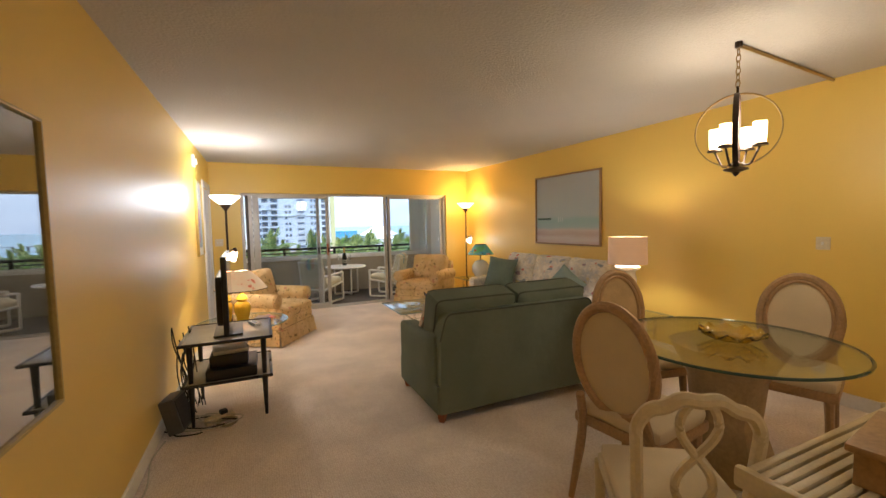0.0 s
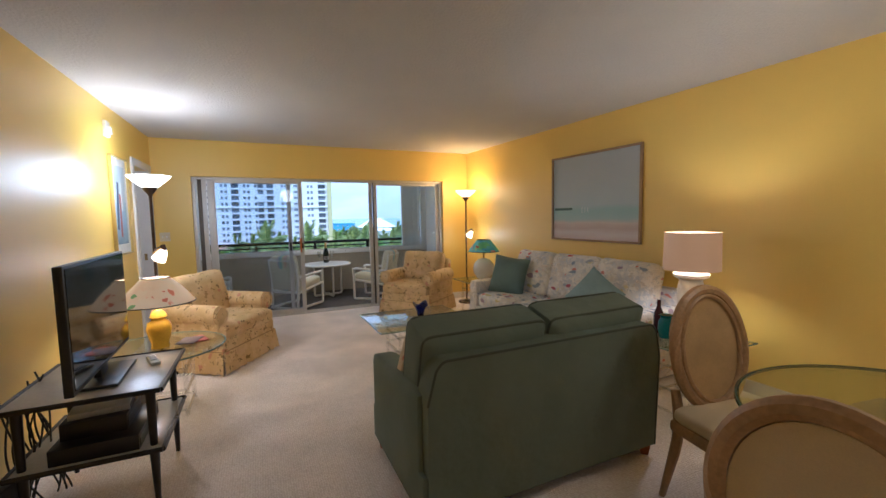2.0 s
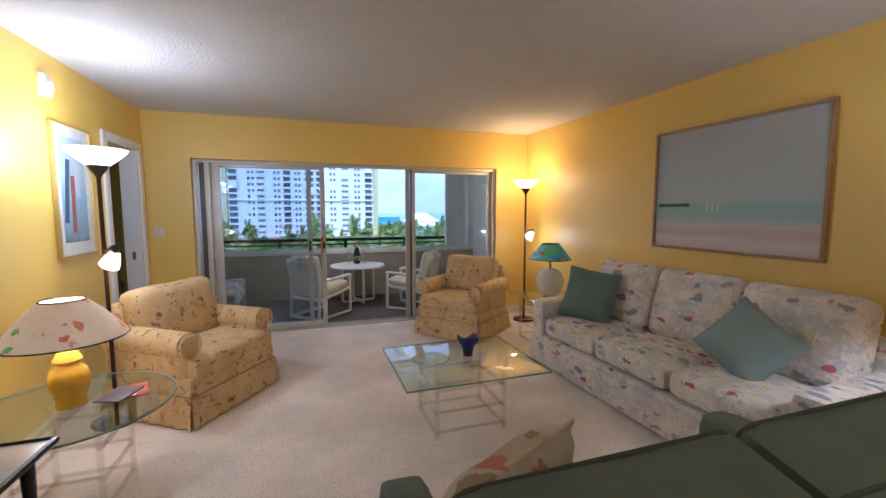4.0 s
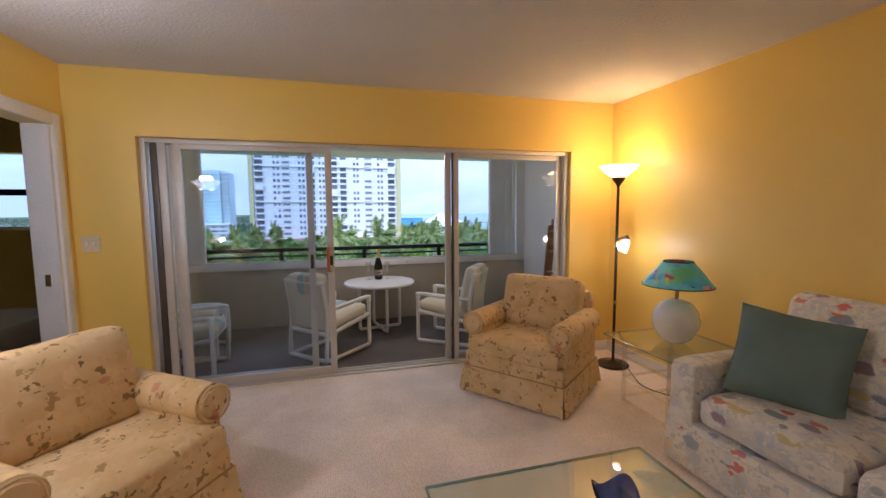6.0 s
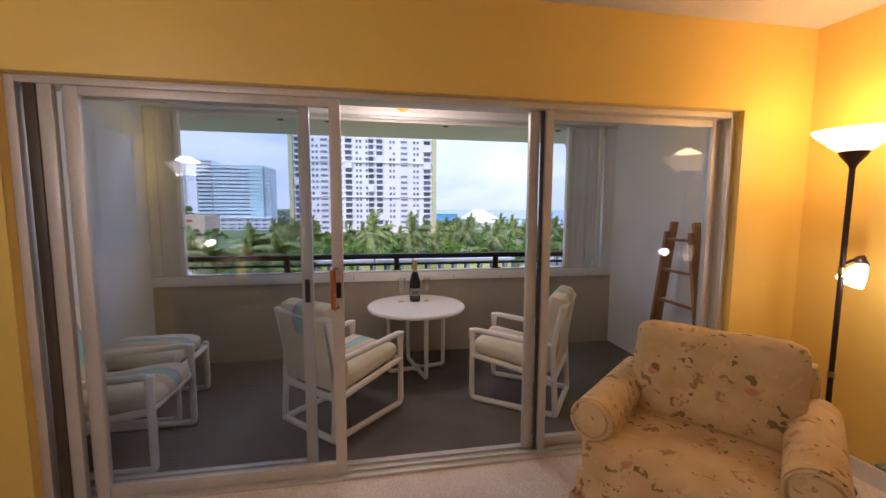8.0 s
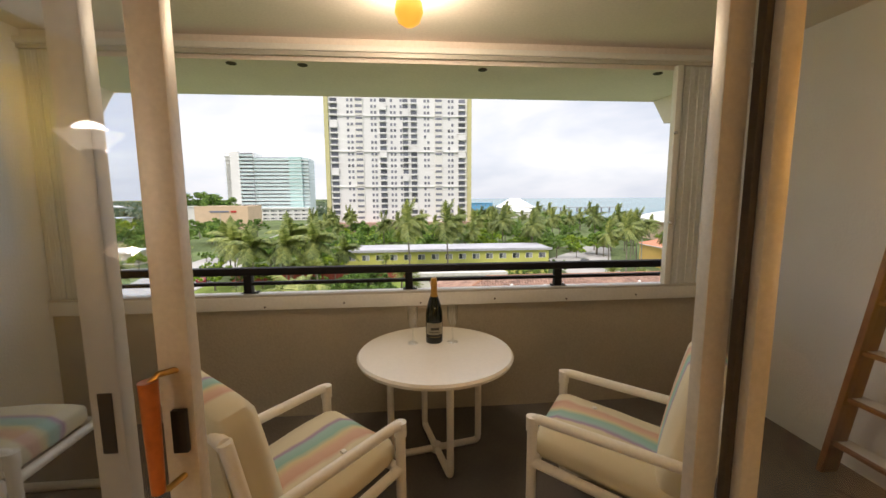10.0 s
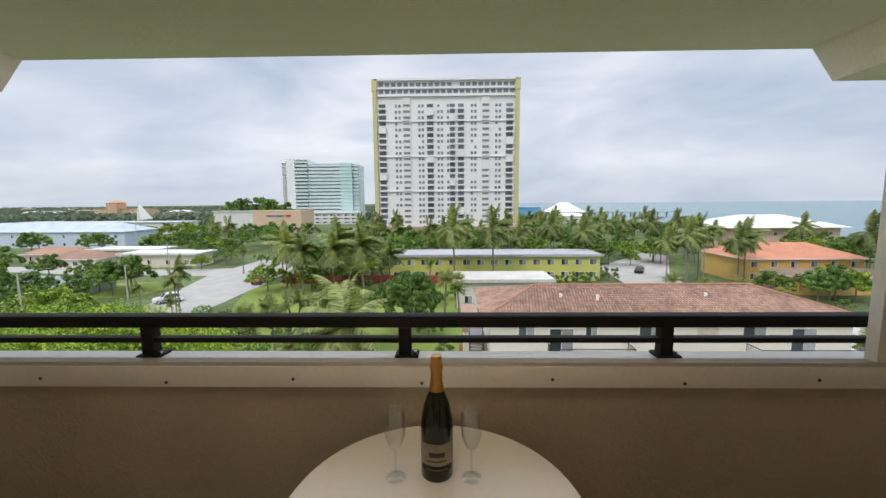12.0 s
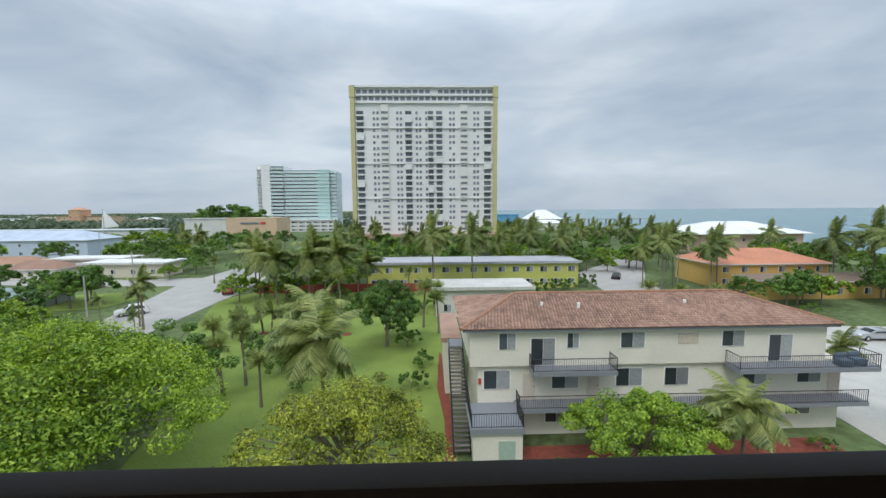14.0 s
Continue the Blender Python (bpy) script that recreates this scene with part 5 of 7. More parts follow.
# storm shutter frame and folded shutters
sf = thing("shutter_track", "white overhead track of the folding storm shutters", "shutter track", kind="structure")
part("track", box(0.07, 9.585, 2.31, 4.62, 9.635, 2.345, 0.004), WHITE, sf)
part("track", box(0.07, 9.605, 2.285, 4.62, 9.62, 2.31), ALU, sf)
part("lower_track", box(0.07, 9.60, 0.801, 4.45, 9.645, 0.815), ALU, sf)
def shutter(x0, x1, label):
    t = thing("storm_shutter", label, "shutter", Matrix(), "folded storm shutters")
    n = 3
    for k in range(n):
        xa, xb = x0 + (x1 - x0) * k / n + 0.002, x0 + (x1 - x0) * (k + 1) / n - 0.002
        y = 9.618 + 0.009 * (k % 2)
        slat = part("slat", box(xa, y, 0.815, xb, y + 0.035, 2.285, 0.003), SHUTTER, t, smooth=False)
        for f in (0.3, 0.7):
            xm = xa + (xb - xa) * f
            part("rib", box(xm - 0.006, y - 0.004, 0.82, xm + 0.006, y + 0.002, 2.28, 0.002), SHUTTER, slat, smooth=False)
    part("end_bar", box(*( (x1 - 0.01, 9.60, 0.815, x1 + 0.03, 9.65, 2.285) if x0 < 1 else (x0 - 0.03, 9.60, 0.815, x0 + 0.01, 9.65, 2.285)), 0.004), WHITE, t)
    for z in (1.25, 1.85):
        xx = x1 + 0.02 if x0 < 1 else x0 - 0.02
        part("latch", cone(bmesh.new(), (xx, 9.588, z), (xx, 9.602, z), 0.012, n=10), CHROME, t)
shutter(0.075, 0.33, "folded storm shutter stack on the parapet cap")
shutter(4.09, 4.42, "folded storm shutter stack with steel latches")
part("side_jamb", box(4.42, 9.60, 0.80, 4.46, 9.66, 2.30, 0.003), WHITE, sf)
part("side_jamb", box(4.50, 9.62, 0.69, 4.62, 9.80, 2.40), STUCCO, sf)
# soffit and its beams outside
struct("soffit", box(-3.2, 9.64, 2.262, 7.8, 10.52, 2.62), BALCEIL, "white underside of the slab above")
for xs, s in ((4.46, 1), (0.0, -1)):
    bm = bmesh.new()
    x2 = xs + s * 1.2
    pr = [(xs, 9.80, 2.261), (xs, 9.80, 2.06), (xs + s * 0.06, 10.42, 2.06), (xs, 10.50, 2.261)]
    a = [bm.verts.new(p) for p in pr]
    b = [bm.verts.new((x2, p[1], p[2])) for p in pr]
    bm.faces.new(a)
    bm.faces.new(b[::-1])
    for i in range(4):
        bm.faces.new((a[i], a[(i + 1) % 4], b[(i + 1) % 4], b[i]))
    struct("soffit_beam", bm, BALCEIL, "dropped beam under the slab edge")
for x, y in ((1.20, 9.71), (1.63, 9.71), (2.78, 9.72), (3.99, 9.71)):
    t = thing("soffit_vent", "small round vent hole in the soffit", "vent", pose(x, y, 2.262), "soffit vents")
    part("ring", tube(bmesh.new(), [(0.028 * math.cos(a), 0.028 * math.sin(a), -0.002) for a in np.linspace(0, 2 * math.pi, 21)[:-1]], 0.004, 6, True), BROWNMET, t)
    # flat dark disc painted as the shade inside the hole
    part("plug", lathe(bmesh.new(), [(0.0, -0.003), (0.027, -0.003), (0.027, 0.0), (0.0, 0.0)], 18), M("hole_shade_paint", (0.05, 0.04, 0.03), 0.9), t)
struct("slab_edge", box(-3.2, 9.757, -0.5, 7.8, 9.80, 0.62), M("white_slab_paint", (0.6, 0.58, 0.54), 0.7), "white outer face of the balcony slab")

gl = thing("balcony_globe_light", "amber glass globe light on the balcony ceiling", "ceiling light", pose(2.29, 8.95, 2.4))
part("base", lathe(bmesh.new(), [(0.0, 0.0), (0.045, 0.0), (0.045, -0.03), (0.03, -0.045), (0.0, -0.046)], 24), WHITE, gl)
part("globe", lathe(bmesh.new(), [(0.0, -0.042), (0.035, -0.05), (0.06, -0.09), (0.065, -0.13), (0.05, -0.17), (0.02, -0.19), (0.0, -0.193)], 28), GLOW("amber_globe_glass", (1.0, 0.42, 0.06), 1.3, (0.7, 0.35, 0.08)), gl).visible_shadow = False

bt = thing("balcony_table", "round white table on pipe legs", "table", pose(2.414, 9.15, ZB))
ZT = 0.575 - ZB
part("tabletop", lathe(bmesh.new(), [(0.0, ZT - 0.035), (0.405, ZT - 0.035), (0.43, ZT - 0.028), (0.435, ZT - 0.012), (0.425, ZT), (0.0, ZT)], 64), TABLEW, bt)
for k in range(4):
    a = radians(12 + 90 * k)
    x, y = 0.26 * math.cos(a), 0.26 * math.sin(a)
    part("leg", tube(bmesh.new(), bend([(x, y, ZT - 0.036), (x, y, 0.02), (0.02 * math.cos(a), 0.02 * math.sin(a), 0.02)], 0.03), 0.019, 12), PVC, bt)
part("hub", cone(bmesh.new(), (0, 0, 0.0), (0, 0, 0.045), 0.03, n=14), PVC, bt)

def stripes_mat():
    """Cream cloth with one soft rainbow band down its middle."""
    m, n, l, p = nodes_of("rainbow_striped_cushion_cloth")
    tc, sx = n.new("ShaderNodeTexCoord"), n.new("ShaderNodeSeparateXYZ")
    nz = n.new("ShaderNodeTexNoise")
    nz.inputs["Scale"].default_value, nz.inputs["Detail"].default_value = 4, 3
    l.new(tc.outputs["Object"], nz.inputs["Vector"])
    l.new(tc.outputs["Object"], sx.inputs[0])
    ma = n.new("ShaderNodeMath")
    ma.operation = "MULTIPLY_ADD"
    ma.inputs[1].default_value = 0.10
    l.new(nz.outputs["Fac"], ma.inputs[0])
    l.new(sx.outputs["X"], ma.inputs[2])
    mr = n.new("ShaderNodeMapRange")
    mr.inputs["From Min"].default_value, mr.inputs["From Max"].default_value = -0.22, 0.32
    l.new(ma.outputs[0], mr.inputs["Value"])
    r = n.new("ShaderNodeValToRGB")
    cream = (0.74, 0.67, 0.50)
    stops = [(0.0, cream), (0.30, cream), (0.34, (0.66, 0.40, 0.30)), (0.40, (0.70, 0.46, 0.34)), (0.45, (0.70, 0.60, 0.36)), (0.50, (0.30, 0.52, 0.46)), (0.57, (0.36, 0.56, 0.54)), (0.61, (0.42, 0.28, 0.44)), (0.645, cream), (1.0, cream)]
    for i, (pos, c) in enumerate(stops):
        e = r.color_ramp.elements[i] if i < 2 else r.color_ramp.elements.new(pos)
        e.position, e.color = pos, (*c, 1)
    l.new(mr.outputs["Result"], r.inputs["Fac"])
    l.new(r.outputs["Color"], p.inputs["Base Color"])
    p.inputs["Roughness"].default_value = 0.85
    b = n.new("ShaderNodeBump")
    b.inputs["Strength"].default_value, b.inputs["Distance"].default_value = 0.3, 0.02
    l.new(nz.outputs["Fac"], b.inputs["Height"])
    l.new(b.outputs["Normal"], p.inputs["Normal"])
    return m

RAINBOW = stripes_mat()

def pipe_chair(m, label):
    t = thing("patio_chair", label, "chair", m, "white pipe patio chairs")
    w, r = 0.255, 0.021
    for sx in (-1, 1):
        x = sx * w
        part("side_frame", tube(bmesh.new(), bend([(x, 0.33, 0.02), (x, -0.30, 0.02), (x, -0.30, 0.555), (x, 0.30, 0.515)], 0.035), r, 12), PVC, t)
        part("back_post", tube(bmesh.new(), bend([(x, 0.33, 0.02), (x, 0.30, 0.5), (x, 0.36, 0.80)], 0.05), r, 12), PVC, t)
        part("elbow", cone(bmesh.new(), (x, -0.30, 0.50), (x, -0.30, 0.56), 0.026, n=12), PVC, t)
        part("seat_rail", tube(bmesh.new(), [(x, -0.30, 0.36), (x, 0.31, 0.27)], r, 12), PVC, t)
    for y, z in ((-0.29, 0.36), (0.31, 0.28), (0.36, 0.79), (0.33, 0.02)):
        part("cross_bar", cone(bmesh.new(), (-w, y, z), (w, y, z), r, n=12), PVC, t)
    part("sling", bx(bmesh.new(), (0, 0.34, 0.55), (0.47, 0.008, 0.46), 0.002, RX(-8)), STRIPE, t)
    part("seat_cushion", puff(bmesh.new(), (0, -0.02, 0.375), (0.46, 0.60, 0.115), 0.05, 0.3, RX(-8), 9, seed=2), RAINBOW, t, "cream seat cushion with a rainbow stripe")
    part("back_cushion", puff(bmesh.new(), (0, 0.265, 0.61), (0.46, 0.13, 0.52), 0.045, 0.14, RX(-12), 9, seed=6), RAINBOW, t, "cream back cushion with a rainbow stripe")
    for x, y in ((-0.12, -0.12), (0.12, -0.12), (0, 0.06)):
        part("button", bx(bmesh.new(), (x, y, 0.450 - y * 0.14), (0.022, 0.022, 0.012), 0.005), WHITE, t)
    return t

pipe_chair(pose(1.83, 8.48, ZB, 0, 0, 135), "white pipe patio chair with a striped cushion facing the table")
pipe_chair(pose(3.16, 8.53, ZB, 0, 0, -126), "white pipe patio chair with a striped cushion beside the table")
pipe_chair(pose(0.53, 8.20, ZB, 0, 0, 90), "white pipe patio chair standing by the balcony end wall")

ot = thing("patio_ottoman", "low white pipe ottoman with a striped cushion", "ottoman", pose(0.42, 8.77, ZB, 0, 0, 90))
for sx in (-1, 1):
    x = sx * 0.255
    part("side_frame", tube(bmesh.new(), bend([(x, 0.29, 0.40), (x, 0.29, 0.02), (x, -0.29, 0.02), (x, -0.29, 0.40)], 0.035), 0.021, 12), PVC, ot)
    part("seat_rail", tube(bmesh.new(), [(x, -0.29, 0.36), (x, 0.29, 0.36)], 0.021, 12), PVC, ot)
for y in (-0.29, 0.29):
    part("cross_bar", cone(bmesh.new(), (-0.255, y, 0.36), (0.255, y, 0.36), 0.021, n=12), PVC, ot)
part("cushion", puff(bmesh.new(), (0, 0, 0.425), (0.47, 0.56, 0.11), 0.045, 0.2, RX(0), 9, seed=3), RAINBOW, ot, "cream cushion with a rainbow stripe")

bo = thing("champagne_bottle", "dark champagne bottle with a gold foil neck", "bottle", pose(2.418, 9.30, 0.575))
part("body", lathe(bmesh.new(), [(0.0, 0.0), (0.048, 0.0), (0.0505, 0.006), (0.0505, 0.16), (0.048, 0.19), (0.038, 0.235), (0.022, 0.28), (0.0175, 0.31), (0.0, 0.311)], 40), M("dark_green_bottle_glass", (0.010, 0.014, 0.008), 0.07, bump=0.0, vary=0.05), bo)
part("foil", lathe(bmesh.new(), [(0.0235, 0.276), (0.0187, 0.305), (0.0175, 0.34), (0.0205, 0.348), (0.0205, 0.356), (0.017, 0.362), (0.0185, 0.374), (0.015, 0.386), (0.0, 0.388)], 32), M("gold_foil", (0.60, 0.34, 0.09), 0.3, metal=0.7, vary=0.15, fine=120, bump=0.1), bo, "crinkled gold foil")
def wrap(z0, z1, a0, a1, r, mat, name):
    bm = bmesh.new()
    n = 16
    lo = [bm.verts.new((r * math.sin(radians(a0 + (a1 - a0) * i / n)), -r * math.cos(radians(a0 + (a1 - a0) * i / n)), z0)) for i in range(n + 1)]
    hi = [bm.verts.new((v.co.x, v.co.y, z1)) for v in lo]
    for i in range(n):
        bm.faces.new((lo[i], lo[i + 1], hi[i + 1], hi[i]))
    bmesh.ops.solidify(bm, geom=bm.faces[:], thickness=0.0006)
    return part(name, bm, mat, bo)
wrap(0.055, 0.125, -62, 62, 0.0512, M("cream_label_paper", (0.56, 0.52, 0.42), 0.6), "label")
wrap(0.083, 0.098, -26, 30, 0.0519, M("label_ink", (0.12, 0.11, 0.09), 0.6), "label_text_bar")
wrap(0.068, 0.072, -36, 36, 0.0519, M("label_ink", (0.12, 0.11, 0.09), 0.6), "label_text_bar")
wrap(0.035, 0.048, -62, 62, 0.0512, M("dark_label_paper", (0.06, 0.055, 0.04), 0.6), "label")
wrap(0.040, 0.043, -40, 40, 0.0519, M("gold_label_ink", (0.4, 0.32, 0.14), 0.5), "label_text_bar")
FLUTE = PANE("clear_flute_glass", (0.97, 0.98, 0.98), 0.10)
for x in (2.29, 2.525):
    f = thing("champagne_flute", "empty clear champagne flute beside the bottle", "flute", pose(x, 9.275, 0.576), "champagne flutes")
    part("foot", lathe(bmesh.new(), [(0.0, 0.0), (0.031, 0.0), (0.031, 0.002), (0.012, 0.007), (0.004, 0.02), (0.0, 0.021)], 28), FLUTE, f)
    part("stem", cone(bmesh.new(), (0, 0, 0.018), (0, 0, 0.095), 0.0036, 0.004, 10), FLUTE, f)
    part("bowl", shell(bmesh.new(), [(0.004, 0.093), (0.019, 0.105), (0.031, 0.14), (0.034, 0.18), (0.032, 0.222)], 28, t=0.0015), FLUTE, f)

ld = thing("step_ladder", "folded reddish wooden step ladder leaning on the end wall", "ladder", pose(4.50, 8.45, ZB, 0, 0, 90))
LADW = M("reddish_ladder_wood", (0.27, 0.10, 0.045), 0.5, vary=0.25, scale=8)
for k, (dy, tz) in enumerate(((0.0, 1.38), (0.05, 1.30))):
    for sx in (-1, 1):
        bm = bx(bmesh.new(), (0, dy, tz / 2), (0.03, 0.06 - 0.02 * k, tz), 0.004)
        bmesh.ops.transform(bm, matrix=Matrix.Translation((sx * 0.32, 0, 0)) @ Matrix.Rotation(radians(-sx * 8.6), 4, "Y"), verts=bm.verts[:])
        part("rail", bm, LADW, ld)
    for j in range(5):
        z = 0.18 + j * 0.26
        wd = 0.64 - 2 * z * math.tan(radians(8.6))
        part("step", bx(bmesh.new(), (0, dy - 0.01, z), (wd, 0.085 if not k else 0.025, 0.02), 0.003), LADW if k else WHITE, ld)

# ---------------- outdoors: ground, sea, roads ----------------
G = -15.5
GRASS = M("mown_lawn_grass", (0.19, 0.25, 0.06), 0.95, vary=0.25, scale=0.25, fine=9, bump=0.4, spec=0.1)
LAND = M("scrub_and_sandy_ground", (0.11, 0.145, 0.06), 0.95, vary=0.45, scale=0.06, fine=1.2, bump=0.3, spec=0.1)
ASPH = M("pale_worn_asphalt", (0.38, 0.365, 0.34), 0.9, vary=0.12, scale=0.4, fine=14, bump=0.1, spec=0.2)
CONC = M("sunbleached_concrete", (0.44, 0.42, 0.38), 0.9, vary=0.12, scale=0.5, fine=10, bump=0.1)
MULCH = M("red_mulch_bed", (0.20, 0.05, 0.03), 0.95, vary=0.4, scale=3, fine=25, bump=0.5)
SEA = M("choppy_grey_green_sea", (0.10, 0.20, 0.22), 0.25, vary=0.12, scale=0.01, fine=0.25, bump=0.35)

struct("ground", box(-2500, 10.3, G - 1.0, 150, 4800, G), LAND, "green built-up land reaching the horizon")
struct("water", box(150, -500, G - 1.6, 4800, 4800, G - 0.6), SEA, "grey-green sea out to the horizon")
struct("ground", box(-2500, -500, G - 1.0, 150, 10.3, G), LAND, "land under and behind the building")
def sheet(name, pts, z, mat, label):
    return struct(name, prism(bmesh.new(), pts, G - 0.2, G + z), mat, label)
sheet("lawn", [(-16, 24), (4.2, 24), (4.2, 92), (-34, 92), (-38, 86), (-30, 62), (-19, 40)], 0.03, GRASS, "mown green lawn between the trees")
sheet("road", [(-44, 46), (-33, 48), (-37, 64), (-37, 92), (-41, 135), (-42, 220), (-50, 300), (-62, 300), (-58, 220), (-54, 140), (-55, 112), (-80, 110), (-120, 116), (-120, 109), (-80, 102), (-55, 101), (-52, 88), (-49, 74), (-46, 60)], 0.04, ASPH, "pale worn street curving past the lawn")
sheet("road", [(36, 60), (44, 60), (52, 100), (70, 135), (64, 140), (40, 112), (38, 90)], 0.04, ASPH, "pale side street towards the beach")
sheet("road", [(34, 30), (70, 30), (72, 62), (38, 66)], 0.05, CONC, "concrete parking area beside the house")
sheet("verge", [(-66, 78), (-55, 80), (-54, 88), (-62, 94), (-70, 92)], 0.10, GRASS, "small grass verge at the street corner")
bm = tube(bmesh.new(), [(-33.2, 48.5, G + 0.05), (-36.8, 64, G + 0.05), (-36.8, 92, G + 0.05)], 0.12, 6)
struct("kerb", bm, CONC, "low concrete kerb along the lawn")
sheet("mulch_bed", [(3.3, 33), (4.1, 33), (4.1, 52), (3.4, 56), (3.0, 46), (3.5, 40)], 0.06, MULCH, "red mulch border along the house")
sheet("mulch_bed", [(8, 33.2), (31, 34.0), (31, 36.5), (8, 36.2)], 0.06, MULCH, "red mulch bed in front of the house")

# ---------------- trees ----------------
BARK = M("grey_palm_bark", (0.20, 0.17, 0.13), 0.9, vary=0.25, scale=2, fine=12, bump=0.4)
PALMG = LEAF("palm_frond_green", (0.055, 0.085, 0.025), (0.18, 0.23, 0.065), (0.37, 0.39, 0.13), 0.6)
# the first, darkest tone puts the shade between leaf clumps into the colour
DEEP = LEAF("deep_green_leaves", (0.03, 0.065, 0.012), (0.115, 0.22, 0.036), (0.23, 0.34, 0.07), 0.5)
LIME = LEAF("lime_green_leaves", (0.03, 0.07, 0.009), (0.20, 0.315, 0.03), (0.40, 0.50, 0.06), 0.4)
OLIVE = LEAF("yellow_olive_leaves", (0.06, 0.075, 0.014), (0.30, 0.34, 0.04), (0.52, 0.52, 0.075), 0.5)

def palm_meshes(seed, h, crown, fronds, droop, fan=False, wind=0.35):
    r = random.Random(seed)
    bm = bmesh.new()
    lean = Vector((r.uniform(-0.08, 0.14), r.uniform(-0.06, 0.06), 0)) * h
    pts = [Vector((lean.x * (k / 7) ** 2, lean.y * (k / 7) ** 2, h * k / 7)) for k in range(8)]
    tube(bm, pts, [0.20, 0.16, 0.145, 0.135, 0.13, 0.125, 0.12, 0.15], 8)
    trunk = meshed("trunk", bm, BARK)
    top = pts[-1]
    vs, fs = [], []
    def quad(a, b, c, d):
        i = len(vs)
        vs.extend((a, b, c, d))
        fs.append((i, i + 1, i + 2, i + 3))
    for k in range(fronds):
        az = 2 * math.pi * k / fronds * 2.39996 * 3 + r.uniform(-0.2, 0.2)
        el = radians(r.uniform(-30, 75))
        L = crown * r.uniform(0.8, 1.1)
        p, d = top.copy(), Vector((math.cos(az) * math.cos(el), math.sin(az) * math.cos(el), math.sin(el)))
        d = (d + Vector((wind, 0.05, 0))).normalized()
        n = 11 if not fan else 4
        spine = [p.copy()]
        for i in range(n):
            p = p + d * L / n
            d = (d + Vector((wind * 0.05, 0, -droop / n))).normalized()
            spine.append(p.copy())
        for i in range(1, n + 1):
            a, b = spine[i - 1], spine[i]
            ax = (b - a).normalized()
            side = ax.cross(Vector((0, 0, 1)))
            if side.length < 0.05:
                side = Vector((1, 0, 0))
            side.normalize()
            up = side.cross(ax)
            quad(a - side * 0.03, a + side * 0.03, b + side * 0.02, b - side * 0.02)
            ll = L * (0.30 if not fan else 0.42) * math.sin(math.pi * min(1, (i / n) * 0.86 + 0.12)) ** 0.7
            for sg in (-1, 1):
                for j in range(6):
                    q = a.lerp(b, j / 6)
                    e = (side * sg * 0.8 + ax * 0.55 - up * r.uniform(0.15, 0.55)).normalized()
                    tip = q + e * ll * r.uniform(0.8, 1.1) + Vector((wind * 0.1, 0, -0.12 * ll))
                    wdt = L * 0.013
                    quad(q - ax * wdt, q + ax * wdt, tip + ax * wdt * 0.3, tip - ax * wdt * 0.3)
    me = bpy.data.meshes.new("crown")
    me.from_pydata(vs, [], fs)
    me.materials.append(PALMG)
    return trunk, me, top

def build_tree(name, label, cat, meshes, group, mat=None):
    t = thing(name, label, cat, Matrix(), group)
    for nm, me in meshes:
        o = new(nm, me)
        o.parent = t
    return t

def palm(seed, h, crown, fronds, droop, label, fan=False, wind=0.35):
    trunk, crown_me, top = palm_meshes(seed, h, crown, fronds, droop, fan, wind)
    t = build_tree("palm_tree", label, "palm tree", [("trunk", trunk), ("crown", crown_me)], "palm trees")
    if not fan:
        bm = bmesh.new()
        rr = random.Random(seed)
        for k in range(7):
            a = rr.uniform(0, 6.28)
            bmesh.ops.create_icosphere(bm, subdivisions=1, radius=0.13, matrix=Matrix.Translation(top + Vector((0.25 * math.cos(a), 0.25 * math.sin(a), -0.2 - 0.2 * rr.random()))))
        part("coconuts", bm, M("green_brown_coconut", (0.16, 0.13, 0.04), 0.5), t)
    return t

def leaf_cloud(r, vs, fs, c, rad, n, size, flat=0.75):
    for _ in range(n):
        while True:
            p = Vector((r.uniform(-1, 1), r.uniform(-1, 1), r.uniform(-1, 1)))
            if p.length <= 1:
                break
        p = p.normalized() * (0.55 + 0.45 * r.random() ** 0.5) if p.length > 0.01 else p
        q = c + Vector((p.x * rad, p.y * rad, p.z * rad * flat))
        nrm = (p + Vector((r.uniform(-0.7, 0.7), r.uniform(-0.7, 0.7), r.uniform(0.0, 1.0)))).normalized()
        u = nrm.cross(Vector((r.uniform(-1, 1), r.uniform(-1, 1), r.uniform(-1, 1)))).normalized()
        v = nrm.cross(u)
        s = size * r.uniform(0.6, 1.3)
        i = len(vs)
        vs.extend((q - u * s, q - v * s * 0.45 + nrm * s * 0.1, q + u * s, q + v * s * 0.45 + nrm * s * 0.1))
        fs.append((i, i + 1, i + 2, i + 3))

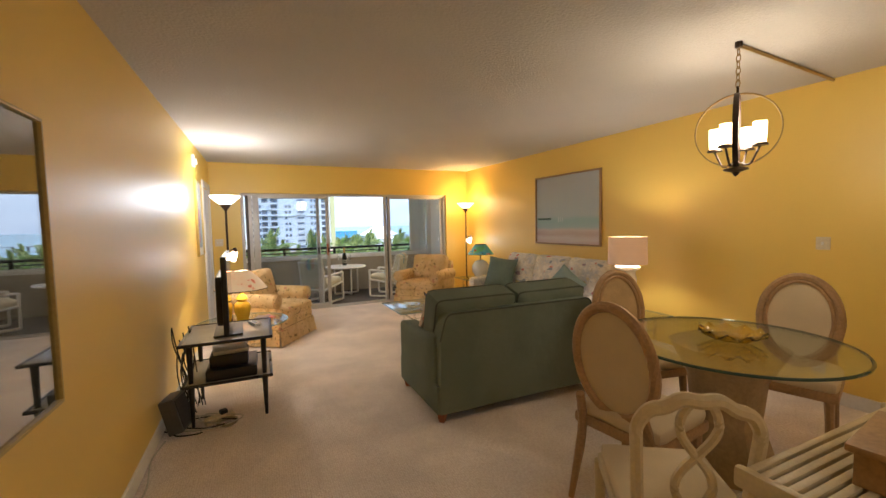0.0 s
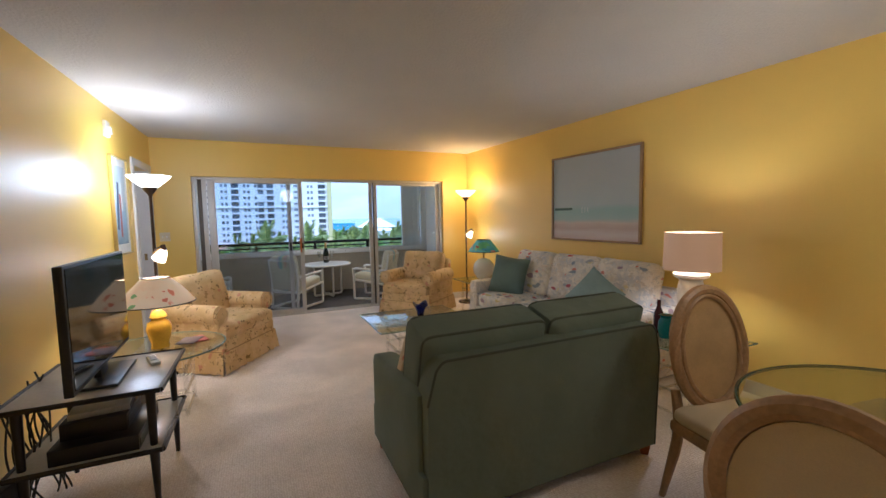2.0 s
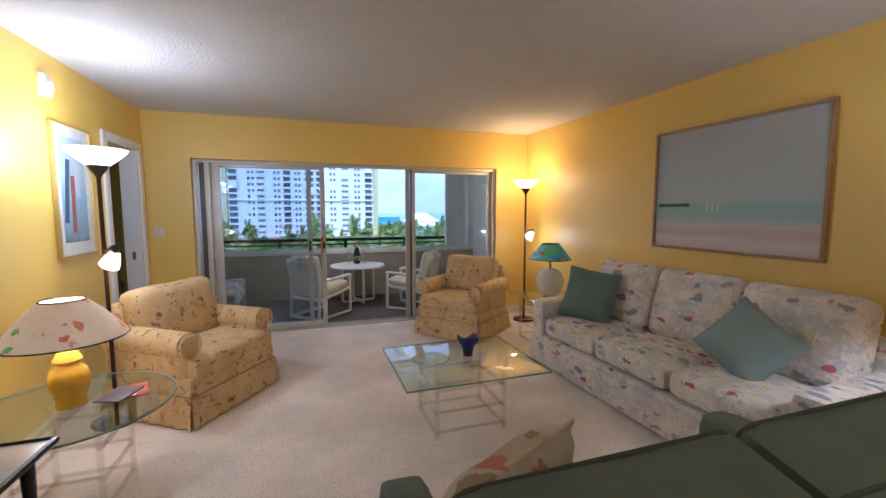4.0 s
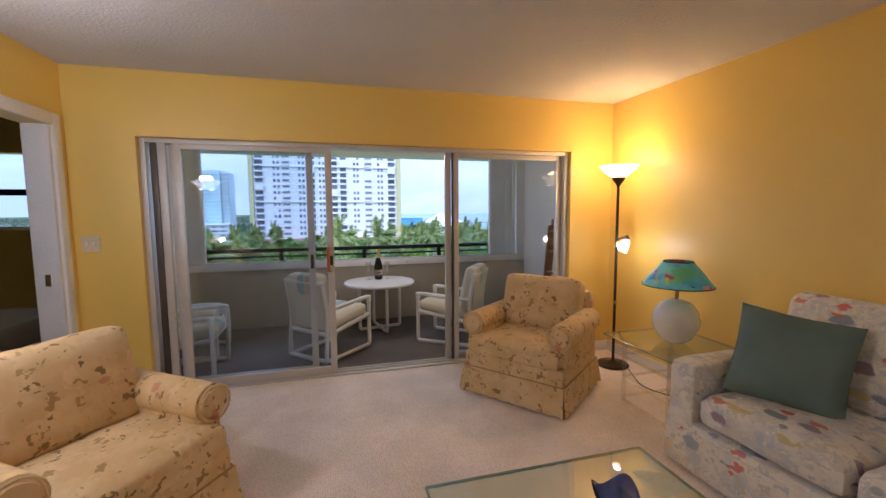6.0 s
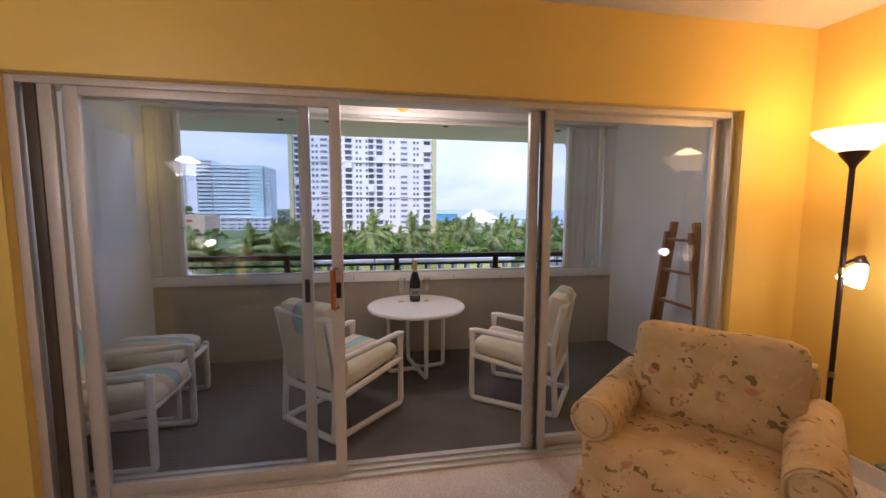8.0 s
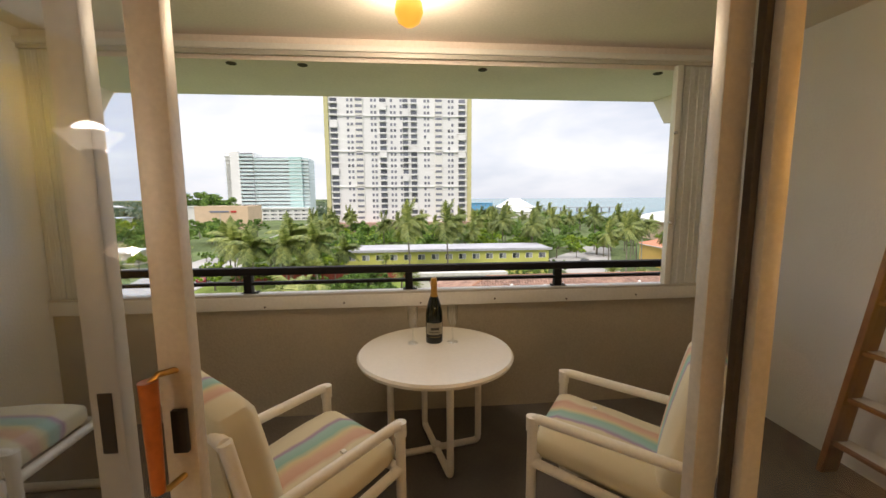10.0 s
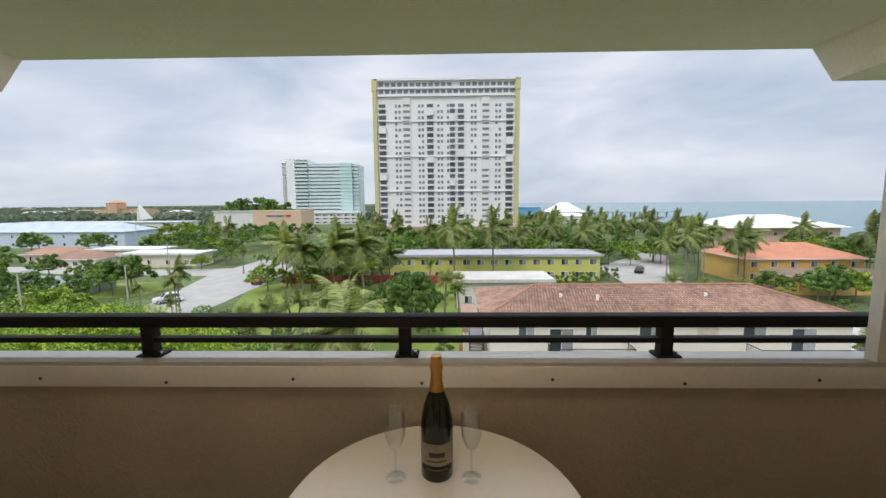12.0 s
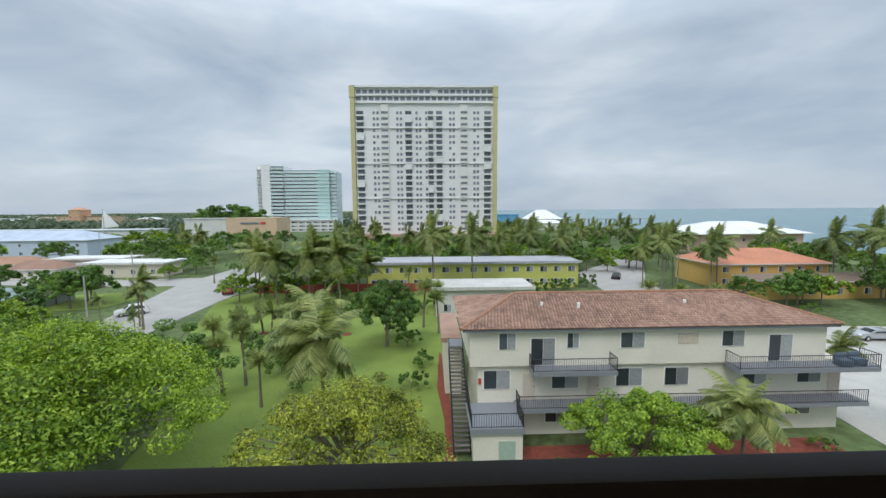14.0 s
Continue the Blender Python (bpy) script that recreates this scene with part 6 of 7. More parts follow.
def broadleaf(seed, h, rad, clumps, per, leaf, mat, label, flat=0.6, name="tree", trunk_h=0.45):
    r = random.Random(seed)
    bm = bmesh.new()
    th = h * trunk_h
    tube(bm, [(0, 0, 0), (0.05, 0.02, th * 0.5), (0.0, 0.05, th)], [0.05 * h * 0.6, 0.04 * h * 0.6, 0.035 * h * 0.6], 8)
    vs, fs = [], []
    for k in range(clumps):
        a, q = r.uniform(0, 6.283), r.random() ** 0.5
        lobe = 1 + 0.22 * math.sin(3 * a + seed) + 0.12 * math.sin(7 * a + 2 * seed)
        cz = th + (h - th) * (0.05 + 0.85 * (1 - q ** 2.5) * r.random() ** 0.45 + 0.10 * r.random())
        c = Vector((rad * 0.9 * q * lobe * math.cos(a), rad * 0.9 * q * lobe * math.sin(a), cz + h * r.uniform(-0.06, 0.07)))
        cr = rad * r.uniform(0.07, 0.19)
        leaf_cloud(r, vs, fs, c, cr, per, leaf, flat)
        if k % 3 == 0:
            mid = Vector((c.x * 0.4, c.y * 0.4, th + (c.z - th) * 0.4))
            tube(bm, [(0, 0.03, th * 0.9), mid, c], [0.012 * h, 0.008 * h, 0.003 * h], 6)
            if mat is OLIVE:
                for _ in range(2):
                    tube(bm, [mid, c, c + Vector((r.uniform(-1, 1), r.uniform(-1, 1), r.uniform(0.5, 1.1)))], [0.035, 0.02, 0.006], 4)
    trunk = meshed("trunk", bm, BARK)
    me = bpy.data.meshes.new("crown")
    me.from_pydata(vs, [], fs)
    me.materials.append(mat)
    return build_tree(name, label, "tree", [("trunk", trunk), ("crown", me)], "")

def at(x, y, rz=0.0, s=1.0, z=None):
    return Matrix.Translation((x, y, G if z is None else z)) @ Matrix.Rotation(radians(rz), 4, "Z") @ Matrix.Diagonal((s, s, s, 1))

def place(t, x, y, rz=0.0, s=1.0):
    t.matrix_basis = at(x, y, rz, s)
    return t

def again(t, x, y, rz=0.0, s=1.0):
    return copy_thing(t, at(x, y, rz, s))

# near trees, one by one
place(broadleaf(1, 10.3, 8.8, 400, 300, 0.12, LIME, "wide lime-green tree spreading below the balcony"), -20.2, 32.0)
place(broadleaf(2, 8.9, 7.6, 230, 240, 0.13, LIME, "wide lime-green tree at the lawn edge"), -30.0, 38.5, 40)
place(broadleaf(3, 7.4, 5.0, 55, 200, 0.17, DEEP, "dense green tree beside a lime tree"), -21.0, 43.5, 40)
place(broadleaf(4, 7.0, 6.0, 190, 190, 0.10, OLIVE, "yellow-olive tree with bare twigs over the lawn", 0.5), -2.4, 30.6, 10)
place(broadleaf(5, 6.0, 4.3, 150, 260, 0.10, LIME, "bright green tree in front of the cream house"), 15.0, 31.5, 70)
place(broadleaf(6, 8.4, 4.2, 160, 240, 0.13, DEEP, "dark green tree standing on the lawn", 0.7), -3.0, 58.0, 15)
big = place(palm(11, 7.0, 4.5, 40, 1.45, "windblown coconut palm on the lawn", wind=0.3), -6.0, 40.0, 170)
p2 = place(palm(12, 8.4, 4.6, 34, 1.4, "tall windblown coconut palm"), -19.5, 82.0)
p3 = place(palm(13, 10.0, 4.2, 30, 1.4, "tall leaning coconut palm"), 33.5, 104, 30)
p4 = place(palm(14, 5.2, 1.9, 26, 0.9, "stout cabbage palm with a round crown", True, 0.1), -15.5, 47.5)
p5 = place(palm(15, 3.2, 2.0, 14, 1.4, "young palm in the planting bed", wind=0.1), -14.0, 62.0)
p6 = place(palm(16, 7.0, 2.8, 18, 1.3, "slender palm by the street"), -38.6, 66.9)
for x, y, rz, s in ((-9.0, 50, 60, 0.95), (21.8, 32.4, 20, 0.66)):
    again(big, x, y, rz + 170, s)
rp = random.Random(21)
for x, y, h in ((-25, 81, 0.95), (-30, 86, 1.0), (-14.5, 83, 1.0), (-21, 90, 1.1), (-10, 88, 0.8), (-35, 96, 1.05)):
    again(p2, x, y, rp.uniform(-25, 25), h * rp.uniform(0.95, 1.1))
for x, y, h in ((10.6, 86.5, 1.3), (3.0, 86, 1.28), (15, 110, 1.0), (28, 112, 1.05), (38, 118, 1.0), (-4, 125, 1.0), (47, 92, 0.95), (50, 90, 1.05), (54, 93, 1.0), (56, 84, 0.9), (60, 88, 1.0), (22, 122, 1.0), (80, 84, 1.2), (84, 78, 1.25), (88, 84, 1.3), (92, 76, 1.2), (97, 86, 1.3), (86, 70, 1.1), (100, 80, 1.2), (68, 118, 1.0), (62, 130, 1.0), (75, 140, 1.1), (52, 140, 1.0)):
    again(p3, x, y, rp.uniform(-30, 30), h * rp.uniform(0.9, 1.08))
for x, y, s in ((-19.5, 50, 0.95), (-12.2, 43, 0.8), (-17, 46, 0.85), (-13, 78, 1.0), (-16.3, 80.5, 1.05), (3.5, 63, 0.95), (1.4, 66, 1.1), (3.2, 72, 0.9), (-2, 88, 0.9), (-48, 104, 1.0), (44, 66, 0.9), (41, 70, 0.8), (36, 70, 0.9)):
    again(p4, x, y, rp.uniform(0, 360), s)
for k in range(13):
    again(p5, -24 + 1.15 * k + rp.uniform(-0.4, 0.4), 63.5 + rp.uniform(-2, 2), rp.uniform(0, 360), rp.uniform(0.7, 1.05))
for x, y, s in ((-40.2, 68.5, 0.75), (-36.6, 62.5, 0.5), (-47, 70, 0.55), (35.5, 40, 0.8), (37.5, 36, 0.7), (36, 46, 0.8), (40, 52, 0.6)):
    again(p6, x, y, rp.uniform(0, 360), s)
for k in range(7):
    sheet("mulch_ring", [(-22.8 + 2.3 * k + 0.7 * math.cos(a), 63.2 + (k % 3) + 0.7 * math.sin(a)) for a in np.linspace(0, 6.28, 12)[:-1]], 0.05 + 0.004 * k, MULCH, "red mulch ring around a young palm")
# hedges, shrubs and the green belt
sh = place(broadleaf(7, 3.2, 2.2, 22, 90, 0.16, DEEP, "dense green garden shrub", 0.8, "shrub", 0.2), -2.0, 62.0)
b1 = place(broadleaf(8, 7.2, 4.4, 55, 70, 0.27, DEEP, "spreading green shade tree", 0.7), -58.0, 82.0)
b2 = place(broadleaf(9, 6.4, 4.8, 55, 70, 0.27, LIME, "spreading pale green shade tree", 0.6), -50.0, 58.0, 30)
for x, y, s in ((-13, 50, 0.9), (-11.5, 54, 0.8), (-16, 53, 1.0), (-10, 46, 0.6), (-18, 56, 1.0), (-14, 57, 0.8), (-0.5, 58, 0.8), (1.5, 51, 0.7), (0.6, 46, 0.7), (3.0, 78, 0.9), (0.0, 74, 1.0), (4.0, 84, 1.0), (-8, 92, 0.9), (24, 88, 0.9), (28, 90, 1.0), (31, 91, 0.9), (36, 94, 1.1), (20, 86, 0.7), (12, 84, 0.8), (36, 62, 0.8), (34, 56, 0.9), (39, 60, 0.8), (11, 33.6, 0.35), (19, 34.4, 0.4), (29.5, 35, 0.4), (36.5, 31, 1.2), (38, 28, 1.3), (-10, 60, 0.5), (-42, 100, 0.9), (-47, 118, 1.0), (-52, 122, 1.0), (-45, 126, 1.1)):
    again(sh, x, y, rp.uniform(0, 360), s)
for k in range(190):
    x, y = rp.uniform(-150, 105), rp.uniform(92, 330)
    if -64 < x < -34 and y < 310 or -14 < x < 37 and 92 < y < 107 or -35 < x < 36 and 185 < y < 225 or -122 < x < -62 and y < 140 or y > 240 and -150 < x < -62 or 58 < x < 100 and 82 < y < 112 or 100 < x < 140 and 145 < y < 185 or x < -115 and y < 185 or 40 < x < 58 and y < 115:
        continue
    again((b1, b2, b1)[k % 3], x, y, rp.uniform(0, 360), rp.uniform(0.75, 1.15))
for x, y, s, t in ((-53, 50, 1.0, b2), (-58, 58, 1.0, b1), (-52, 62, 0.8, b2), (-64, 66, 1.0, b1), (-72, 60, 1.0, b2), (-58, 70, 0.8, b1), (-66, 72, 0.8, b1), (-60, 80, 0.9, b1), (-84, 70, 1.0, b1), (-92, 78, 1.0, b1), (-96, 90, 1.0, b2), (-104, 100, 1.0, b1), (-88, 96, 0.8, b1), (-76, 92, 0.7, b1), (-112, 92, 1.0, b1), (-60, 118, 0.7, b1), (-62, 110, 0.6, b2), (-116, 142, 1.0, b1), (-128, 150, 0.9, b1), (-136, 138, 1.1, b1), (-146, 150, 1.0, b2), (-100, 145, 0.9, b1), (-92, 142, 0.9, b1), (-128, 300, 2.7, b1), (-138, 310, 2.9, b1), (-150, 305, 2.8, b1), (-161, 312, 2.5, b1), (-118, 300, 2.4, b1), (-33, 98, 1.0, b1), (-28, 100, 1.1, b1), (-20, 102, 1.1, b2), (-30, 110, 1.0, b1), (-24, 108, 1.0, b1), (-16, 100, 0.9, b1), (-13, 96, 0.8, b2), (-38, 30, 1.0, b2), (-44, 36, 1.1, b1), (-36, 40, 0.9, b1), (-48, 46, 1.0, b2), (-62, 86, 0.9, b1), (-66, 84, 0.8, b2), (-70, 124, 0.9, b1), (-64, 128, 0.9, b1), (-58, 150, 1.1, b1), (-66, 160, 1.1, b1), (-72, 150, 1.0, b1), (-80, 165, 1.1, b1), (-90, 160, 1.0, b1), (-76, 140, 1.0, b2), (-95, 175, 1.1, b1), (-86, 190, 1.0, b1), (-105, 185, 1.0, b1), (-74, 200, 1.0, b1), (-62, 190, 1.1, b1), (-34, 150, 1.1, b1), (-28, 160, 1.0, b1), (-36, 170, 1.0, b2), (-22, 140, 1.0, b1), (-12, 150, 1.0, b1), (0, 140, 0.9, b2), (12, 150, 1.0, b1), (24, 140, 0.9, b1), (36, 150, 0.9, b1), (46, 160, 0.9, b1), (58, 170, 0.9, b1), (70, 180, 0.9, b1), (84, 170, 0.8, b1), (62, 74, 0.8, b1), (70, 76, 0.8, b2), (80, 74, 0.9, b1), (92, 70, 0.9, b1), (56, 76, 0.7, b1), (98, 110, 0.9, b1), (108, 120, 0.9, b1), (104, 100, 0.9, b1)):
    again(t, x, y, rp.uniform(0, 360), s)
for x, y in ((-36, 178), (-30, 186), (-22, 184), (40, 190), (46, 205), (56, 215), (66, 200), (78, 215), (52, 240), (64, 250), (80, 240), (92, 230), (100, 215), (88, 200), (44, 225), (-44, 330), (-70, 138), (-82, 150)):
    again(p3, x, y, rp.uniform(-30, 30), rp.uniform(0.85, 1.1))
for k in range(70):
    x, y = rp.uniform(38, 125), rp.uniform(62, 150)
    if 58 < x < 99 and 78 < y < 108 or 98 < x and y > 146 or 36 < x < 72 and y < 68 or abs(x - (36 + (y - 60) * 0.42)) < 9:
        continue
    again((sh, b1, b2, sh)[k % 4], x, y, rp.uniform(0, 360), rp.uniform(0.6, 1.0))
for k in range(45):
    again((b1, b2, b1)[k % 3], rp.uniform(-34, 60), rp.uniform(110, 188), rp.uniform(0, 360), rp.uniform(0.7, 1.05))
for k in range(26):
    again(p3, rp.uniform(-30, 100), rp.uniform(112, 190), rp.uniform(-30, 30), rp.uniform(0.75, 1.0))
for k in range(9):
    again((b2, sh, p4)[k % 3], -33 + 2.7 * k, rp.uniform(80, 89), rp.uniform(0, 360), rp.uniform(0.7, 0.95) if k % 3 != 1 else 1.1)
# distant woods as one mass of small clumps
r = random.Random(5)
vs, fs = [], []
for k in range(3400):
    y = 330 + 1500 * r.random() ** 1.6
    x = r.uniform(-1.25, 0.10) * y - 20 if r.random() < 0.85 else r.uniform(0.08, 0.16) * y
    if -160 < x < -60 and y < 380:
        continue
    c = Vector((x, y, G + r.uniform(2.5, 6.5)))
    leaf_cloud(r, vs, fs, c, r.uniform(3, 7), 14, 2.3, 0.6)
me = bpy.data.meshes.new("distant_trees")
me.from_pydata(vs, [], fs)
# far haze is put straight into these paler, greyer leaf colours
me.materials.append(LEAF("haze_tinted_distant_foliage", (0.075, 0.115, 0.065), (0.11, 0.15, 0.09), (0.16, 0.19, 0.125), 0.02))
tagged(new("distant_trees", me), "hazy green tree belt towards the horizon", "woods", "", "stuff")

# ---------------- buildings ----------------
CREAMST = M("cream_stucco", (0.70, 0.66, 0.55), 0.85, vary=0.07, scale=0.5, fine=8, bump=0.1)
DARKWIN = M("dark_window_glass", (0.06, 0.07, 0.08), 0.08, vary=0.3, scale=0.6, bump=0.0, rand=0.6)
GREYFASC = M("grey_painted_fascia", (0.22, 0.23, 0.25), 0.6, vary=0.1)
WHITEB = M("white_building_paint", (0.72, 0.72, 0.70), 0.7, vary=0.06, scale=0.1, fine=2)
IRON = M("black_iron_paint", (0.02, 0.02, 0.022), 0.5)

def terracotta():
    m, n, l, p = nodes_of("weathered_terracotta_tiles")
    ge, tc, a = n.new("ShaderNodeNewGeometry"), n.new("ShaderNodeTexCoord"), n.new("ShaderNodeTexNoise")
    a.inputs["Scale"].default_value, a.inputs["Detail"].default_value = 0.5, 5
    l.new(tc.outputs["Object"], a.inputs["Vector"])
    ad = n.new("ShaderNodeMath")
    ad.operation = "MULTIPLY_ADD"
    ad.inputs[1].default_value = 0.42
    l.new(ge.outputs["Random Per Island"], ad.inputs[0])
    l.new(a.outputs["Fac"], ad.inputs[2])
    rr = n.new("ShaderNodeValToRGB")
    for i, (pos, c) in enumerate(((0.30, (0.13, 0.08, 0.065)), (1.0, (0.40, 0.25, 0.18)), (0.58, (0.26, 0.155, 0.11)), (0.8, (0.33, 0.20, 0.145)))):
        e = rr.color_ramp.elements[i] if i < 2 else rr.color_ramp.elements.new(pos)
        e.position, e.color = min(pos, 1.0), (*c, 1)
    l.new(ad.outputs[0], rr.inputs["Fac"])
    l.new(rr.outputs["Color"], p.inputs["Base Color"])
    p.inputs["Roughness"].default_value = 0.85
    return m

TERRA = terracotta()

def tile_slope(vs, fs, a0, a1, b0, b1, rows, pitch):
    """Barrel tiles between the eave a0-a1 and the ridge b0-b1: every tile a small arched piece."""
    a0, a1, b0, b1 = (Vector(p) for p in (a0, a1, b0, b1))
    up = ((b0 + b1) / 2 - (a0 + a1) / 2)
    nrm = (a1 - a0).cross(up).normalized()
    if nrm.z < 0:
        nrm = -nrm
    ax = (a1 - a0).normalized()
    for j in range(rows):
        s, e = a0.lerp(b0, j / rows), a1.lerp(b1, j / rows)
        s2 = a0.lerp(b0, min(1, (j + 1.12) / rows))
        step = (up / rows) * 1.12
        L = (e - s).length
        k = max(1, int(L / pitch))
        for i in range(k):
            c = s + ax * (L * (i + 0.5) / k)
            lift = nrm * 0.05
            hw = ax * pitch * 0.46
            i0 = len(vs)
            for f, q in ((0, c), (1, c + step)):
                base = q + (lift if f == 0 else nrm * 0.015)
                vs.extend((base - hw, base - hw * 0.5 + nrm * 0.065, base + hw * 0.5 + nrm * 0.065, base + hw))
            fs.extend(((i0, i0 + 1, i0 + 5, i0 + 4), (i0 + 1, i0 + 2, i0 + 6, i0 + 5), (i0 + 2, i0 + 3, i0 + 7, i0 + 6), (i0, i0 + 3, i0 + 2, i0 + 1)))

def hip_roof(t, x0, y0, x1, y1, ze, zr, inset, mat, tiles=0, name="roof"):
    ym = (y0 + y1) / 2
    bm = bmesh.new()
    v = [bm.verts.new(p) for p in ((x0, y0, ze), (x1, y0, ze), (x1, y1, ze), (x0, y1, ze), (x0 + inset, ym, zr), (x1 - inset, ym, zr))]
    for f in ((0, 1, 5, 4), (1, 2, 5), (2, 3, 4, 5), (3, 0, 4), (3, 2, 1, 0)):
        bm.faces.new([v[i] for i in f])
    o = part(name, bm, mat, t, smooth=False)
    if tiles:
        vs, fs = [], []
        c = [Vector((x0, y0, ze)), Vector((x1, y0, ze)), Vector((x1, y1, ze)), Vector((x0, y1, ze)), Vector((x0 + inset, ym, zr)), Vector((x1 - inset, ym, zr))]
        tile_slope(vs, fs, c[0], c[1], c[4], c[5], 17, tiles)
        tile_slope(vs, fs, c[3], c[0], c[4], c[4], 17, tiles)
        tile_slope(vs, fs, c[1], c[2], c[5], c[5], 17, tiles)
        me = bpy.data.meshes.new("roof_tiles")
        me.from_pydata(vs, [], fs)
        me.materials.append(TERRA)
        q = new("roof_tiles", me)
        q.parent = o
        tagged(q, "weathered terracotta barrel tiles", "", "", "stuff")
        bm = bmesh.new()
        for a, b in ((c[0], c[4]), (c[1], c[5]), (c[4], c[5])):
            tube(bm, [a + Vector((0, 0, 0.08)), b + Vector((0, 0, 0.1))], 0.13, 8)
        part("ridge_tiles", bm, M("ridge_terracotta", (0.30, 0.15, 0.09), 0.8, vary=0.3, scale=2), o)
    return o

def window_on(t, x, z, w, h, y, frame_mat=WHITE, split=True, glass=DARKWIN):
    wdw = part("window", box(x - w / 2 - 0.05, y - 0.05, z - 0.05, x + w / 2 + 0.05, y + 0.02, z + h + 0.05), frame_mat, t, smooth=False)
    n = 2 if split else 1
    for k in range(n):
        part("pane", box(x - w / 2 + k * w / n + 0.02, y - 0.075, z, x - w / 2 + (k + 1) * w / n - 0.02, y - 0.04, z + h), glass if k % 2 == 0 else M("curtained_window", (0.30, 0.31, 0.31), 0.2, vary=0.2, rand=0.4), wdw, smooth=False)
    return wdw

def iron_rail(t, pts, z, h=0.95, gap=0.16):
    bm = bmesh.new()
    for a, b in zip(pts, pts[1:]):
        a, b = Vector((*a, z)), Vector((*b, z))
        tube(bm, [a + Vector((0, 0, h)), b + Vector((0, 0, h))], 0.03, 4)
        tube(bm, [a + Vector((0, 0, 0.1)), b + Vector((0, 0, 0.1))], 0.02, 4)
        k = max(1, int((b - a).length / gap))
        for i in range(k + 1):
            p = a.lerp(b, i / k)
            rr = 0.03 if i in (0, k) else 0.014
            tube(bm, [p, p + Vector((0, 0, h))], rr, 4)
    return part("railing", bm, IRON, t)

# the cream three-storey house
ho = thing("house", "cream three-storey house with a terracotta tile roof", "house")
YF = 37.5
part("wall", box(5.3, YF, -10.05, 31.8, 47.2, -7.25), CREAMST, ho, smooth=False)
part("wall", box(5.9, YF + 0.35, G, 33.5, 47.0, -10.05), CREAMST, ho, smooth=False)
part("fascia", box(4.75, YF - 0.5, -7.35, 32.3, 47.7, -7.15), GREYFASC, ho, smooth=False)
hip_roof(ho, 4.6, YF - 0.6, 32.4, 47.8, -7.15, -5.75, 4.9, M("roof_underlay", (0.16, 0.09, 0.06), 0.9), 0.24)
for x, z, w, h in ((8.0, -8.75, 1.2, 1.15), (12.8, -8.7, 0.85, 1.05), (17.2, -8.75, 1.75, 1.1), (24.7, -8.75, 1.65, 1.1)):
    window_on(ho, x, z, w, h, YF)
for x in (10.6, 28.3):
    window_on(ho, x, -9.95, 1.75, 1.95, YF)
part("shutter_panel", box(20.6, YF - 0.04, -8.55, 22.1, YF - 0.005, -7.75), M("tan_panel", (0.55, 0.48, 0.38), 0.7), ho, smooth=False)
for x, z, w, h in ((7.3, -11.85, 1.95, 1.35), (12.4, -11.9, 2.0, 1.4), (17.2, -11.8, 1.95, 1.3), (20.8, -11.8, 1.8, 1.3), (26.8, -11.9, 1.8, 1.3), (31.0, -11.8, 1.8, 1.3), (11.8, -14.5, 1.7, 1.0), (19.2, -14.5, 1.7, 1.0), (30.3, -14.3, 1.9, 1.0), (24.0, -14.5, 1.5, 1.0)):
    window_on(ho, x, z, w, h, YF + 0.35)
for x in (9.7, 14.5, 33.0):
    dr = part("door", box(x - 0.45, YF + 0.30, -12.75, x + 0.45, YF + 0.36, -10.75), M("beige_door_paint", (0.58, 0.50, 0.42), 0.6), ho, smooth=False)
    part("handle", box(x + 0.32, YF + 0.26, -11.8, x + 0.38, YF + 0.30, -11.7), CHROME, dr, smooth=False)
part("fire_box", box(5.95, YF + 0.27, -11.5, 6.15, YF + 0.34, -11.05), M("red_enamel", (0.45, 0.05, 0.03), 0.4), ho, smooth=False)
for x0, x1, d in ((9.6, 15.6, 1.3), (24.2, 34.5, 1.5)):
    b = part("balcony", box(x0, YF - d, -10.35, x1, YF, -10.05), GREYFASC, ho, smooth=False)
    iron_rail(b, [(x0 + 0.05, YF), (x0 + 0.05, YF - d + 0.05), (x1 - 0.05, YF - d + 0.05), (x1 - 0.05, YF)], -10.05)
b = part("balcony", box(8.6, YF - 1.2, -13.05, 34.2, YF + 0.35, -12.78), GREYFASC, ho, smooth=False)
iron_rail(b, [(8.7, YF), (8.7, YF - 1.15), (34.1, YF - 1.15)], -12.78)
b = part("terrace", box(5.0, YF - 3.3, -13.35, 8.6, YF + 0.35, -12.95), GREYFASC, ho, smooth=False)
iron_rail(b, [(5.1, YF - 0.2), (5.1, YF - 3.2), (8.5, YF - 3.2), (8.5, YF - 1.2)], -12.95, 1.0)
part("terrace_wall", box(5.2, YF - 3.1, G, 8.5, YF + 0.3, -13.35), CREAMST, ho, smooth=False)
part("panel", box(6.9, YF - 3.16, G + 0.3, 8.0, YF - 3.1, -13.9), M("pale_green_panel", (0.35, 0.45, 0.36), 0.6), ho, smooth=False)
stw = part("staircase", box(3.95, YF + 5.0, -10.4, 5.25, YF + 7.0, -10.2), GREYFASC, ho, smooth=False)
for k in range(26):
    part("step", box(3.98, YF + 4.95 - k * 0.29, -10.4 - k * 0.188, 5.1, YF + 5.23 - k * 0.29, -10.34 - k * 0.188), M("weathered_step_boards", (0.16, 0.14, 0.13), 0.8, rand=0.3), stw, smooth=False)
bm = bmesh.new()
